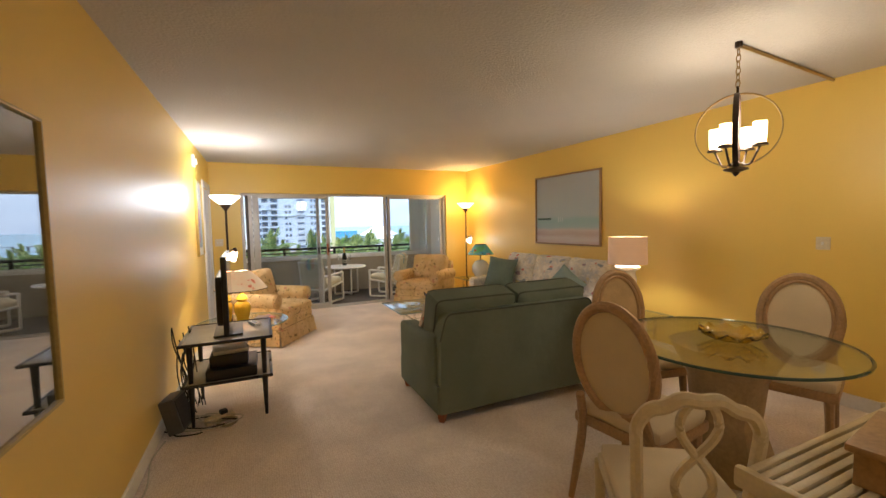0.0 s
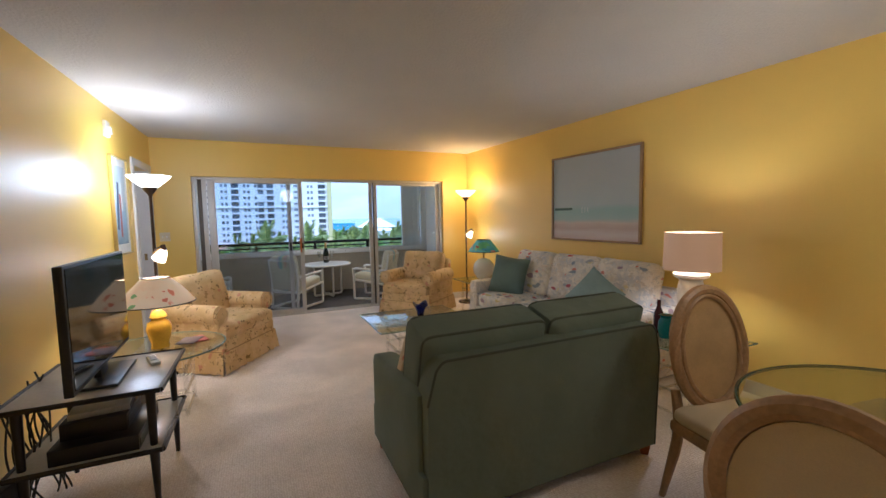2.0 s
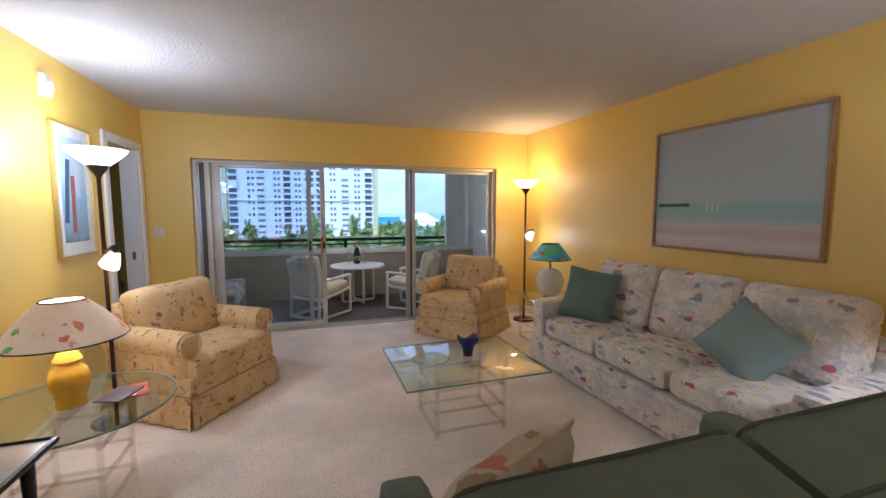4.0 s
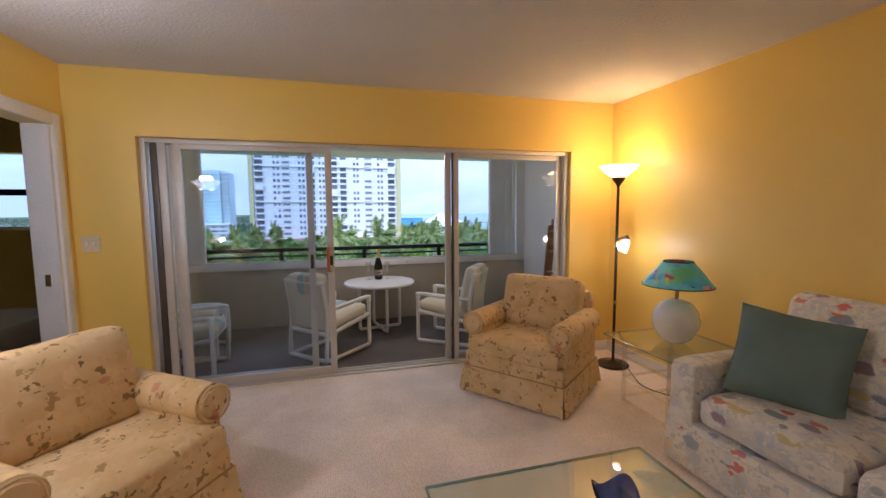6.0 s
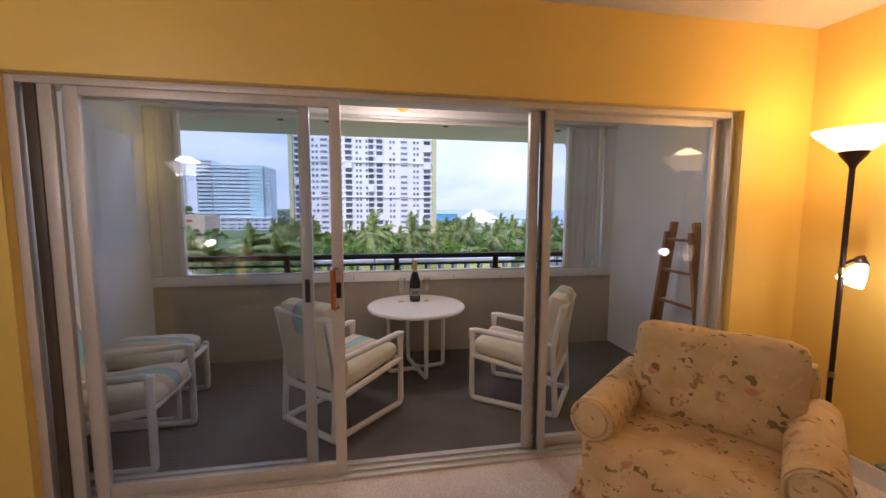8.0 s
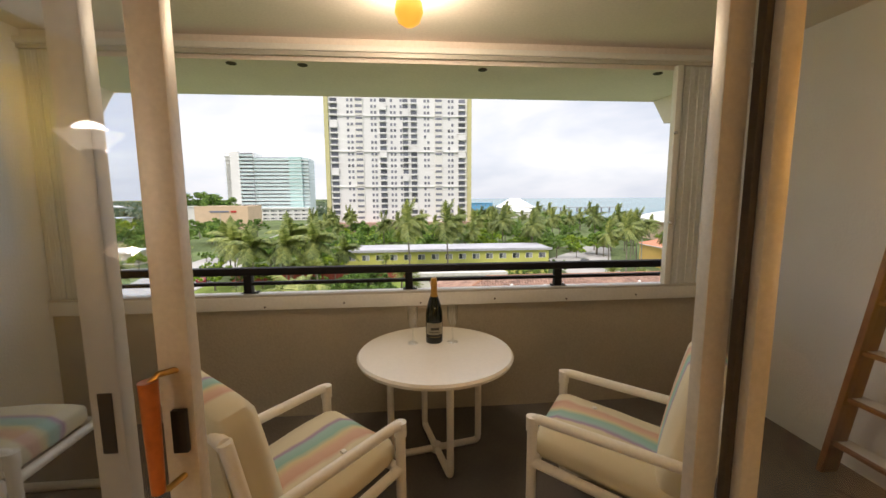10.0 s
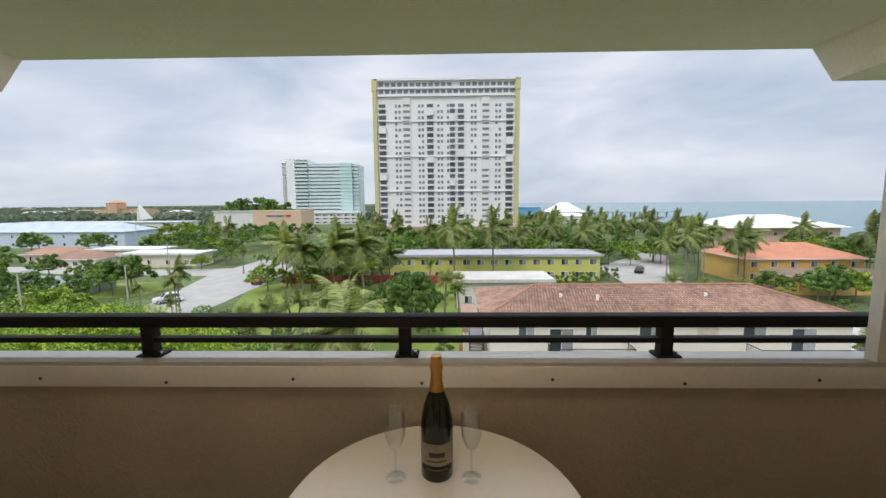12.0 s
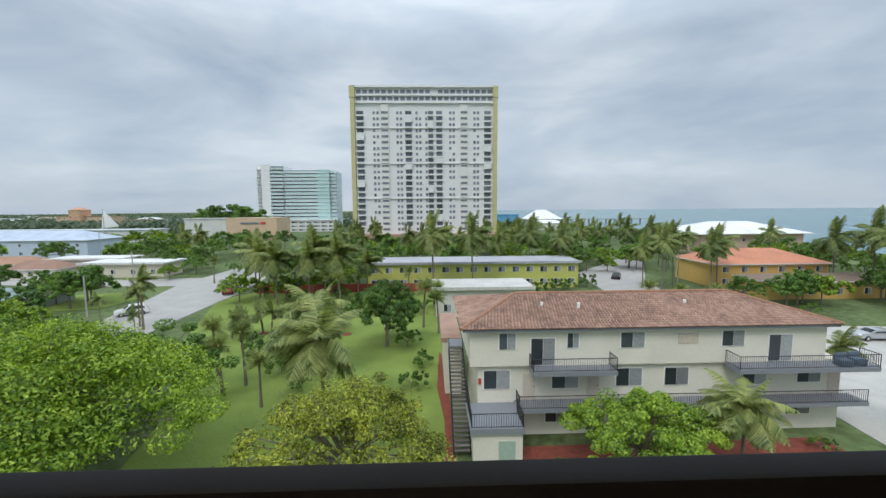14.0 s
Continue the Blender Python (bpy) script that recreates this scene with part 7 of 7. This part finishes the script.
for x in (3.98, 5.12):
    tube(bm, [(x, YF + 5.1, -9.5), (x, YF - 2.4, -14.4)], 0.035, 5)
    tube(bm, [(x, YF + 5.1, -10.45), (x, YF - 2.4, -15.35)], 0.07, 5)
    for k in range(14):
        yy = YF + 5.1 - k * 0.57
        tube(bm, [(x, yy, -10.4 - k * 0.372), (x, yy, -9.5 - k * 0.372)], 0.02, 4)
part("handrail", bm, IRON, stw)
part("annex_roof", box(3.4, YF + 7.2, -10.6, 5.2, YF + 16, -10.2), TERRA, ho, smooth=False)
part("annex_wall", box(3.7, YF + 7.3, G, 5.2, YF + 15.8, -10.6), CREAMST, ho, smooth=False)
for x, y in ((11.2, 40.2), (14.0, 39.8), (22.8, 40.4)):
    part("roof_vent", cone(bmesh.new(), (x, y, -6.9), (x, y, -5.95), 0.12, 0.12, 8), WHITE, ho)
for x, y, c in ((32.2, 36.5, (0.10, 0.13, 0.17)), (33.4, 36.7, (0.05, 0.05, 0.06))):
    pc = thing("patio_sofa", "dark covered patio furniture on the house balcony", "patio furniture", pose(x, y, -10.05))
    part("seat", bx(bmesh.new(), (0, 0, 0.25), (0.9, 0.7, 0.5), 0.08), M("patio_cover_cloth", c, 0.8), pc)
    part("back", bx(bmesh.new(), (0, 0.3, 0.6), (0.9, 0.16, 0.5), 0.06), M("patio_cover_cloth", c, 0.8), pc)

# low buildings
def low_house(label, x0, y0, x1, y1, zt, wallc, roofc, windows=5, rows=1, hip=0.0, name="house", overhang=0.6, sill=0.9, wz=1.1, ww=1.2):
    t = thing(name, label, "house")
    wm = M("wall_paint_%d_%d_%d" % tuple(int(c * 100) for c in wallc), wallc, 0.8, vary=0.08, scale=0.3, fine=4)
    rm = M("roof_paint_%d_%d_%d" % tuple(int(c * 100) for c in roofc), roofc, 0.75, vary=0.2, scale=0.25, fine=3, bump=0.2)
    part("wall", box(x0, y0, G, x1, y1, zt), wm, t, smooth=False)
    if hip:
        part("eave", box(x0 - overhang, y0 - overhang, zt, x1 + overhang, y1 + overhang, zt + 0.2), WHITEB, t, smooth=False)
        hip_roof(t, x0 - overhang, y0 - overhang, x1 + overhang, y1 + overhang, zt + 0.2, zt + 0.2 + hip, min((x1 - x0), (y1 - y0)) * 0.5, rm)
    else:
        part("roof", box(x0 - overhang, y0 - overhang, zt, x1 + overhang, y1 + overhang, zt + 0.35), rm, t, smooth=False)
        part("parapet", box(x0 - overhang, y0 - overhang, zt + 0.35, x1 + overhang, y0 - overhang + 0.2, zt + 0.5), rm, t, smooth=False)
    hh = (zt - G) / rows
    for j in range(rows):
        for k in range(windows):
            x = x0 + (x1 - x0) * (k + 0.5) / windows
            window_on(t, x, G + j * hh + sill, ww, wz, y0)
    return t

low_house("long yellow-green two-storey apartment block with a white roof", -10.8, 94, 34.0, 104, -10.2, (0.50, 0.50, 0.13), (0.36, 0.36, 0.38), 15, 2, name="apartment_block", ww=1.5)
low_house("low house with a stained white flat roof", 3.2, 71.5, 18.2, 79, -11.2, (0.6, 0.58, 0.52), (0.52, 0.50, 0.46), 4, 1)
low_house("yellow villa with an orange tile roof", 62, 91, 86, 105, -10.6, (0.62, 0.40, 0.12), (0.50, 0.20, 0.11), 6, 2, 2.6, ww=1.3)
low_house("low yellow annex with a brown roof", 64, 80, 96, 88, -12.4, (0.58, 0.38, 0.12), (0.20, 0.14, 0.10), 6, 1, 0.9)
low_house("peach beach house with a broad white hip roof", 100, 152, 138, 178, -8.3, (0.62, 0.45, 0.34), (0.68, 0.68, 0.67), 6, 2, 4.0, overhang=2.0)
low_house("white cottage with a flat white roof", -86, 114, -66, 122, -12.0, (0.66, 0.60, 0.48), (0.66, 0.66, 0.64), 4, 1, overhang=0.9)
low_house("pink-trimmed cottage with a flat white roof", -104, 124, -84, 132, -12.0, (0.62, 0.50, 0.42), (0.66, 0.65, 0.62), 5, 1)
low_house("small cottage with a brown hip roof", -103, 112, -91, 119, -13.0, (0.68, 0.62, 0.55), (0.28, 0.16, 0.11), 3, 1, 2.0)
low_house("cottage with an orange-brown hip roof", -122, 122, -106, 130, -13.0, (0.60, 0.50, 0.40), (0.34, 0.19, 0.12), 3, 1, 1.8)
low_house("grey-roofed house under the trees", -84, 76, -66, 88, -13.3, (0.40, 0.44, 0.44), (0.22, 0.27, 0.28), 3, 1, 1.2)
low_house("long pale blue building with a grey-blue roof", -235, 163, -125, 180, -9.3, (0.50, 0.57, 0.68), (0.42, 0.48, 0.56), 16, 2, 3.2, name="warehouse")
low_house("white boathouse row behind the blue building", -250, 235, -150, 250, -9.0, (0.62, 0.62, 0.62), (0.5, 0.53, 0.55), 14, 1)
bk = low_house("plain peach bank building without windows", -112, 240, -84, 262, -3.2, (0.60, 0.44, 0.30), (0.60, 0.44, 0.30), 0, 1, name="bank_building", overhang=0.1)
part("sign_bar", box(-104, 239.7, -6.2, -94, 239.95, -5.3), M("sign_grey_paint", (0.16, 0.18, 0.24), 0.5), bk, smooth=False)
part("sign_mark", box(-93, 239.7, -6.3, -90, 239.95, -5.2), M("sign_red_paint", (0.5, 0.05, 0.04), 0.5), bk, smooth=False)
low_house("white annex of the bank with a teal glass front", -148, 262, -118, 275, -3.6, (0.60, 0.60, 0.58), (0.62, 0.62, 0.6), 0, 1, name="bank_annex")
low_house("white parking garage with dark open decks", -124, 330, -72, 345, -6.8, (0.66, 0.66, 0.65), (0.62, 0.62, 0.61), 9, 3, name="parking_garage", ww=4.6, wz=1.1)
low_house("beige hotel block with orange roof ends", -410, 470, -350, 490, -4.0, (0.58, 0.44, 0.30), (0.5, 0.3, 0.2), 10, 3, name="hotel")
low_house("orange hotel tower among the trees", -392, 465, -380, 480, 3.0, (0.58, 0.36, 0.22), (0.5, 0.26, 0.15), 3, 4, 3.0, name="hotel")
low_house("bright blue pier building", 48, 420, 92, 440, -4.8, (0.10, 0.33, 0.55), (0.12, 0.36, 0.58), 9, 3, name="pier_building")
low_house("white tent-roofed pavilion by the pier", 98, 400, 128, 425, -9.0, (0.62, 0.60, 0.56), (0.70, 0.70, 0.69), 6, 1, 9.0, name="pavilion", overhang=2)
low_house("low white pavilion on the beach", 84, 330, 110, 345, -10.5, (0.62, 0.60, 0.56), (0.7, 0.7, 0.69), 6, 1, 2.5, name="pavilion")
rf = random.Random(9)
for k in range(26):
    y = rf.uniform(430, 1100)
    x = rf.uniform(-1.15, -0.18) * y
    w = rf.uniform(14, 40)
    low_house("pale low building in the distance", x, y, x + w, y + 12, G + rf.uniform(4, 8), rf.choice([(0.6, 0.58, 0.54), (0.55, 0.5, 0.42), (0.6, 0.6, 0.62)]), rf.choice([(0.6, 0.6, 0.6), (0.4, 0.42, 0.45), (0.45, 0.3, 0.22)]), 3, 1, rf.choice([0.0, 2.0]), ww=2.0)
sl = thing("sail_canopy", "white peaked sail canopy above the roofs", "canopy", pose(-196, 262, 0))
bm = bmesh.new()
v = [bm.verts.new(p) for p in ((0, 0, 2.5), (-1.5, 0, -9), (9, 0, -7.5), (4, 6, -9))]
for f in ((0, 1, 2), (0, 2, 3), (0, 3, 1), (1, 3, 2)):
    bm.faces.new([v[i] for i in f])
part("cloth", bm, WHITEB, sl, smooth=False)
part("mast", cone(bmesh.new(), (0, 0, G), (0, 0, 3), 0.3, 0.15, 8), CHROME, sl)
pier = thing("pier", "long low fishing pier over the sea", "pier", pose(0, 0, 0))
part("deck", box(120, 468, -11.5, 260, 474, -10.8), M("grey_pier_planks", (0.3, 0.3, 0.3), 0.8), pier, smooth=False)
for k in range(14):
    part("pile", box(124 + k * 10, 470, G - 2, 125 + k * 10, 472, -11.5), M("grey_pier_planks", (0.3, 0.3, 0.3), 0.8), pier, smooth=False)
fe = thing("red_fence", "long red fence behind the lawn", "fence", pose(-33, 91.5, G))
for k in range(15):
    part("panel", box(k * 2.5, 0, 0.05, k * 2.5 + 2.42, 0.06, 1.75), M("red_fence_paint", (0.36, 0.07, 0.05), 0.8, rand=0.2), fe, smooth=False)
    part("post", box(k * 2.5 - 0.06, -0.03, 0, k * 2.5 + 0.06, 0.1, 1.85), M("red_fence_paint", (0.36, 0.07, 0.05), 0.8), fe, smooth=False)

# the white tower
tw = thing("apartment_tower", "tall white apartment tower with olive-yellow edges", "tower")
X0, X1, Y0, ZT2 = -32.6, 32.9, 200.0, 57.3
FH = 2.66
part("wall", box(X0, Y0, G + 5, X1, Y0 + 20, ZT2 - 1), WHITEB, tw, smooth=False)
part("podium", box(X0 - 6, Y0 - 6, G, X1 + 6, Y0 + 20, G + 5.5), M("pink_podium_paint", (0.42, 0.26, 0.20), 0.8, vary=0.1), tw, smooth=False)
# dark panels on the solid podium stand for shade inside its openings
for k in range(9):
    part("podium_bay", box(X0 - 4 + k * 8, Y0 - 6.15, G + 0.6, X0 + 1.5 + k * 8, Y0 - 5.95, G + 3.6), M("podium_opening_shade_paint", (0.10, 0.07, 0.06), 0.8), tw, smooth=False)
OLIV = M("olive_yellow_paint", (0.50, 0.47, 0.24), 0.8, vary=0.06, scale=0.1)
for a, b in ((X0 - 0.8, X0 + 1.1), (X1 - 1.1, X1 + 0.8)):
    part("edge_fin", box(a, Y0 - 1.2, G + 5, b, Y0 + 20.2, ZT2 - 5.4), OLIV, tw, smooth=False)
    part("edge_fin", box(a - 0.25, Y0 - 1.4, ZT2 - 5.4, b + 0.25, Y0 + 20.2, ZT2 - 0.3), OLIV, tw, smooth=False)
part("cornice", box(X0, Y0 - 1.4, ZT2 - 1.0, X1, Y0 + 20, ZT2 - 0.2), WHITEB, tw, smooth=False)
part("rooftop_plant", box(14, Y0 + 4, ZT2 - 0.3, 19.5, Y0 + 12, ZT2 + 1.5), M("plant_tan_paint", (0.45, 0.40, 0.28), 0.8), tw, smooth=False)
for x, h in ((-19, 4), (-5, 4.5), (-1, 3)):
    part("antenna", cone(bmesh.new(), (x, Y0 + 6, ZT2 - 0.5), (x, Y0 + 6, ZT2 + h), 0.08, 0.05, 5), CHROME, tw)
ZB0 = G + 6.2
rows = int((ZT2 - 8.5 - ZB0) / FH)
def winmesh(w, h):
    bm = box(-w / 2, -0.12, 0, w / 2, 0.0, h)
    return meshed("window", bm, FARWIN, False)
FARWIN = M("grey_far_window", (0.15, 0.16, 0.19), 0.3, vary=0.35, scale=0.3, bump=0.0, rand=0.5)
W1, W2 = winmesh(1.35, 1.3), winmesh(3.2, 1.55)
rw = random.Random(2)
slabs, glaz = bmesh.new(), bmesh.new()
count = 0
for j in range(rows):
    z = ZB0 + j * FH
    for x, w in ((-29.2, 3.4), (-7.2, 3.2), (3.0, 2.6), (6.9, 3.0), (29.2, 3.4)):       # balcony stacks
        box(x - w / 2, Y0 - 1.25, z - 0.22, x + w / 2, Y0, z + 0.0, bm=slabs)
        if rw.random() < 0.9:
            box(x - w / 2, Y0 - 1.25, z, x + w / 2, Y0 - 1.17, z + 0.42, bm=slabs)
            if count < 290:
                piece("window", W2, tw, Matrix.Translation((x, Y0 - 0.02, z + 0.35)) @ Matrix.Diagonal((w / 3.6, 1, 1.2, 1)))
                count += 1
        else:
            box(x - w / 2, Y0 - 1.2, z, x + w / 2, Y0 - 1.05, z + FH - 0.3, bm=slabs)
    for x in (-18.0, 18.3):                                                               # strip windows on bays
        if rw.random() < 0.96:
            box(x - 1.5, Y0 - 0.75, z + 1.0, x + 1.5, Y0 - 0.55, z + 2.0, bm=glaz)
    for x in (-22.9, -21.2, -12.2, -10.6, -3.4, -1.8, 1.0, 12.0, 13.6, 23.2, 24.8):
        if rw.random() < 0.93:
            if count < 290 and j % 3 == 0:
                piece("window", W1, tw, Matrix.Translation((x, Y0 - 0.02, z + 0.8)) @ Matrix.Diagonal((0.75, 1, 0.95, 1)))
                count += 1
            else:
                box(x - 0.5, Y0 - 0.14, z + 0.8, x + 0.5, Y0, z + 2.0, bm=glaz)
    if j in (6, 12, 18):
        box(X0 + 1.5, Y0 - 0.6, z - 0.35, X1 - 1.5, Y0, z - 0.05, bm=slabs)
for k in range(22):
    x = X0 + 3 + k * 2.85
    for z in (ZT2 - 7.0, ZT2 - 3.9):
        if rw.random() < 0.93:
            box(x - 1.0, Y0 - 0.14, z + 0.5, x + 1.0, Y0, z + 2.1, bm=glaz)
for z in (ZT2 - 7.9, ZT2 - 4.6):
    box(X0 + 1.5, Y0 - 1.0, z, X1 - 1.5, Y0, z + 0.5, bm=slabs)
for x in (-18.0, 18.3):
    part("bay", box(x - 1.8, Y0 - 0.6, G + 5, x + 1.8, Y0, ZT2 - 8.2), M("cream_bay_paint", (0.70, 0.69, 0.64), 0.8), tw, smooth=False)
for me_name, b_, mt in (("floor_slab", slabs, WHITEB), ("window_strip", glaz, FARWIN)):
    tagged(part(me_name, b_, mt, tw, smooth=False), "", "", "", "stuff")

# the aqua glass tower
aq = thing("glass_tower", "white and aqua glass apartment tower far behind", "tower")
AQ = M("aqua_balcony_glass", (0.47, 0.59, 0.59), 0.35, vary=0.15, scale=0.05, bump=0.0)
YA = 352.0
part("wall", box(-141, YA + 2, G, -119, YA + 22, 38), WHITEB, aq, smooth=False)
part("wall", box(-119, YA + 4, G, -76, YA + 24, 33.5), M("aqua_grey_facade", (0.55, 0.64, 0.64), 0.4, vary=0.1, scale=0.1), aq, smooth=False)
part("stair_tower", box(-136.5, YA - 0.5, G, -129.5, YA + 6, 38.6), WHITEB, aq, smooth=False)
part("glass_corner", box(-91, YA - 1.0, G + 8, -81, YA + 5, 34.5), M("bright_aqua_glass", (0.40, 0.58, 0.56), 0.35, vary=0.15, scale=0.05, bump=0), aq, smooth=False)
part("podium", box(-141, YA - 6, G, -72, YA + 4, G + 8), WHITEB, aq, smooth=False)
for j in range(15):
    z = G + 9 + j * 2.95
    if z < 37:
        part("balcony_slab", box(-129.5, YA - 0.6, z, -119, YA + 2, z + 0.3), WHITEB, aq, smooth=False)
        part("balcony_glass", box(-129.5, YA - 0.5, z + 0.3, -119, YA - 0.4, z + 1.7), AQ, aq, smooth=False)
        part("balcony_slab", box(-141.5, YA - 0.3, z, -136.5, YA + 2, z + 0.3), WHITEB, aq, smooth=False)
        part("window_band", box(-129, YA + 1.8, z + 1.3, -119.5, YA + 2.1, z + 2.7), FARWIN, aq, smooth=False)
    if z < 32:
        part("balcony_slab", box(-119, YA + 1.2, z, -76, YA + 4, z + 0.3), WHITEB, aq, smooth=False)
        part("balcony_glass", box(-119, YA + 1.3, z + 0.3, -76, YA + 1.4, z + 2.0), AQ, aq, smooth=False)
        part("balcony_slab", box(-91.3, YA - 1.4, z, -80.7, YA + 4, z + 0.35), WHITEB, aq, smooth=False)
        part("window_band", box(-118, YA + 3.7, z + 1.2, -92, YA + 4.1, z + 2.6), FARWIN, aq, smooth=False)

# ---------------- vehicles, poles ----------------
def car(m, paint, label, suv=True):
    t = thing("car", label, "car", m)
    h = 1.7 if suv else 1.42
    prof = [(-2.25, 0.35), (-2.3, 0.8), (-2.15, 1.0), (-1.7, h - 0.06), (-1.4, h), (0.3, h), (1.0, 1.05), (2.05, 0.92), (2.28, 0.7), (2.25, 0.35)]
    bm = bmesh.new()
    a = [bm.verts.new((-0.9, x, z)) for x, z in prof]
    b = [bm.verts.new((0.9, x, z)) for x, z in prof]
    bm.faces.new(a)
    bm.faces.new(b[::-1])
    for i in range(len(prof)):
        bm.faces.new((a[i], a[(i + 1) % len(prof)], b[(i + 1) % len(prof)], b[i]))
    for v in bm.verts:
        if v.co.z > 1.06:
            v.co.x *= 0.84
    bmesh.ops.bevel(bm, geom=bm.edges[:], offset=0.06, segments=2, affect="EDGES")
    part("body", bm, paint, t)
    for sx in (-1, 1):
        bm = bmesh.new()
        q = [bm.verts.new((sx * (0.905 if z < 1.1 else 0.79), y, z)) for y, z in ((-1.75, 1.08), (0.75, 1.08), (0.2, h - 0.12), (-1.45, h - 0.12))]
        bm.faces.new(q)
        bmesh.ops.solidify(bm, geom=bm.faces[:], thickness=0.02)
        part("side_window", bm, DARKWIN, t)
        for y in (-1.4, 1.4):
            w = part("wheel", cone(bmesh.new(), (sx * 0.72, y, 0.34), (sx * 0.93, y, 0.34), 0.34, n=20), M("tyre_rubber", (0.02, 0.02, 0.02), 0.8), t)
            part("rim", cone(bmesh.new(), (sx * 0.92, y, 0.34), (sx * 0.945, y, 0.34), 0.2, n=14), CHROME, w)
        part("headlight", bx(bmesh.new(), (sx * 0.68, 2.22, 0.78), (0.34, 0.1, 0.14), 0.03), WCER, t)
        part("tail_light", bx(bmesh.new(), (sx * 0.74, -2.26, 0.85), (0.2, 0.08, 0.2), 0.02), M("red_lens", (0.3, 0.02, 0.02), 0.2), t)
    bm = bmesh.new()
    bm.faces.new([bm.verts.new(p) for p in ((-0.72, 1.02, 1.08), (0.72, 1.02, 1.08), (0.68, 0.38, h - 0.04), (-0.68, 0.38, h - 0.04))])
    bmesh.ops.solidify(bm, geom=bm.faces[:], thickness=0.03)
    part("windscreen", bm, DARKWIN, t)
    return t

car(pose(-46.4, 75.5, G + 0.04, 0, 0, 128), M("white_car_paint", (0.75, 0.75, 0.75), 0.2, vary=0.03, bump=0), "white sport utility car on the street")
car(pose(-38.6, 92.0, G + 0.04, 0, 0, 10), M("dark_red_car_paint", (0.20, 0.02, 0.02), 0.2, vary=0.05, bump=0), "dark red car on the street", False)
car(pose(58.5, 57.5, G + 0.05, 0, 0, 85), M("silver_car_paint", (0.45, 0.46, 0.47), 0.25, metal=0.4, vary=0.03, bump=0), "silver car parked beside the house", False)
car(pose(47, 104, G + 0.04, 0, 0, -30), M("black_car_paint", (0.02, 0.02, 0.022), 0.2, vary=0.05, bump=0), "dark car parked on the side street", False)
car(pose(-48, 176, G + 0.04, 0, 0, 0), M("white_car_paint", (0.75, 0.75, 0.75), 0.2), "white car far down the street", False)

def pole(x, y, h, label, arm=0.0, name="utility_pole"):
    t = thing(name, label, "pole", pose(x, y, G))
    part("shaft", cone(bmesh.new(), (0, 0, 0), (0, 0, h), 0.14, 0.09, 10), M("grey_pole_concrete", (0.42, 0.41, 0.38), 0.8), t)
    if arm:
        part("arm", tube(bmesh.new(), bend([(0, 0, h - 0.3), (arm * 0.4, 0, h + 0.4), (arm, 0, h + 0.5)], 0.3), 0.05, 6), CHROME, t)
        part("lamp_head", bx(bmesh.new(), (arm, 0, h + 0.48), (0.7, 0.25, 0.14), 0.04), M("grey_lamp_metal", (0.5, 0.5, 0.5), 0.4), t)
    return t

pole(-47.5, 53, 9.0, "street lamp with a curved arm by the trees", 1.6, "street_lamp")
pole(-60.5, 96, 8.5, "concrete utility pole at the street corner")
pole(-51, 72.5, 7.0, "grey street pole beside the road", 0.0)
pole(-61.5, 240, 10.0, "street lamp far down the road", -2.0, "street_lamp")
pole(57, 96, 8.0, "utility pole near the yellow villa")
pole(-110, 150, 10.0, "utility pole behind the cottages")
pole(-88, 215, 11.0, "utility pole near the bank building")
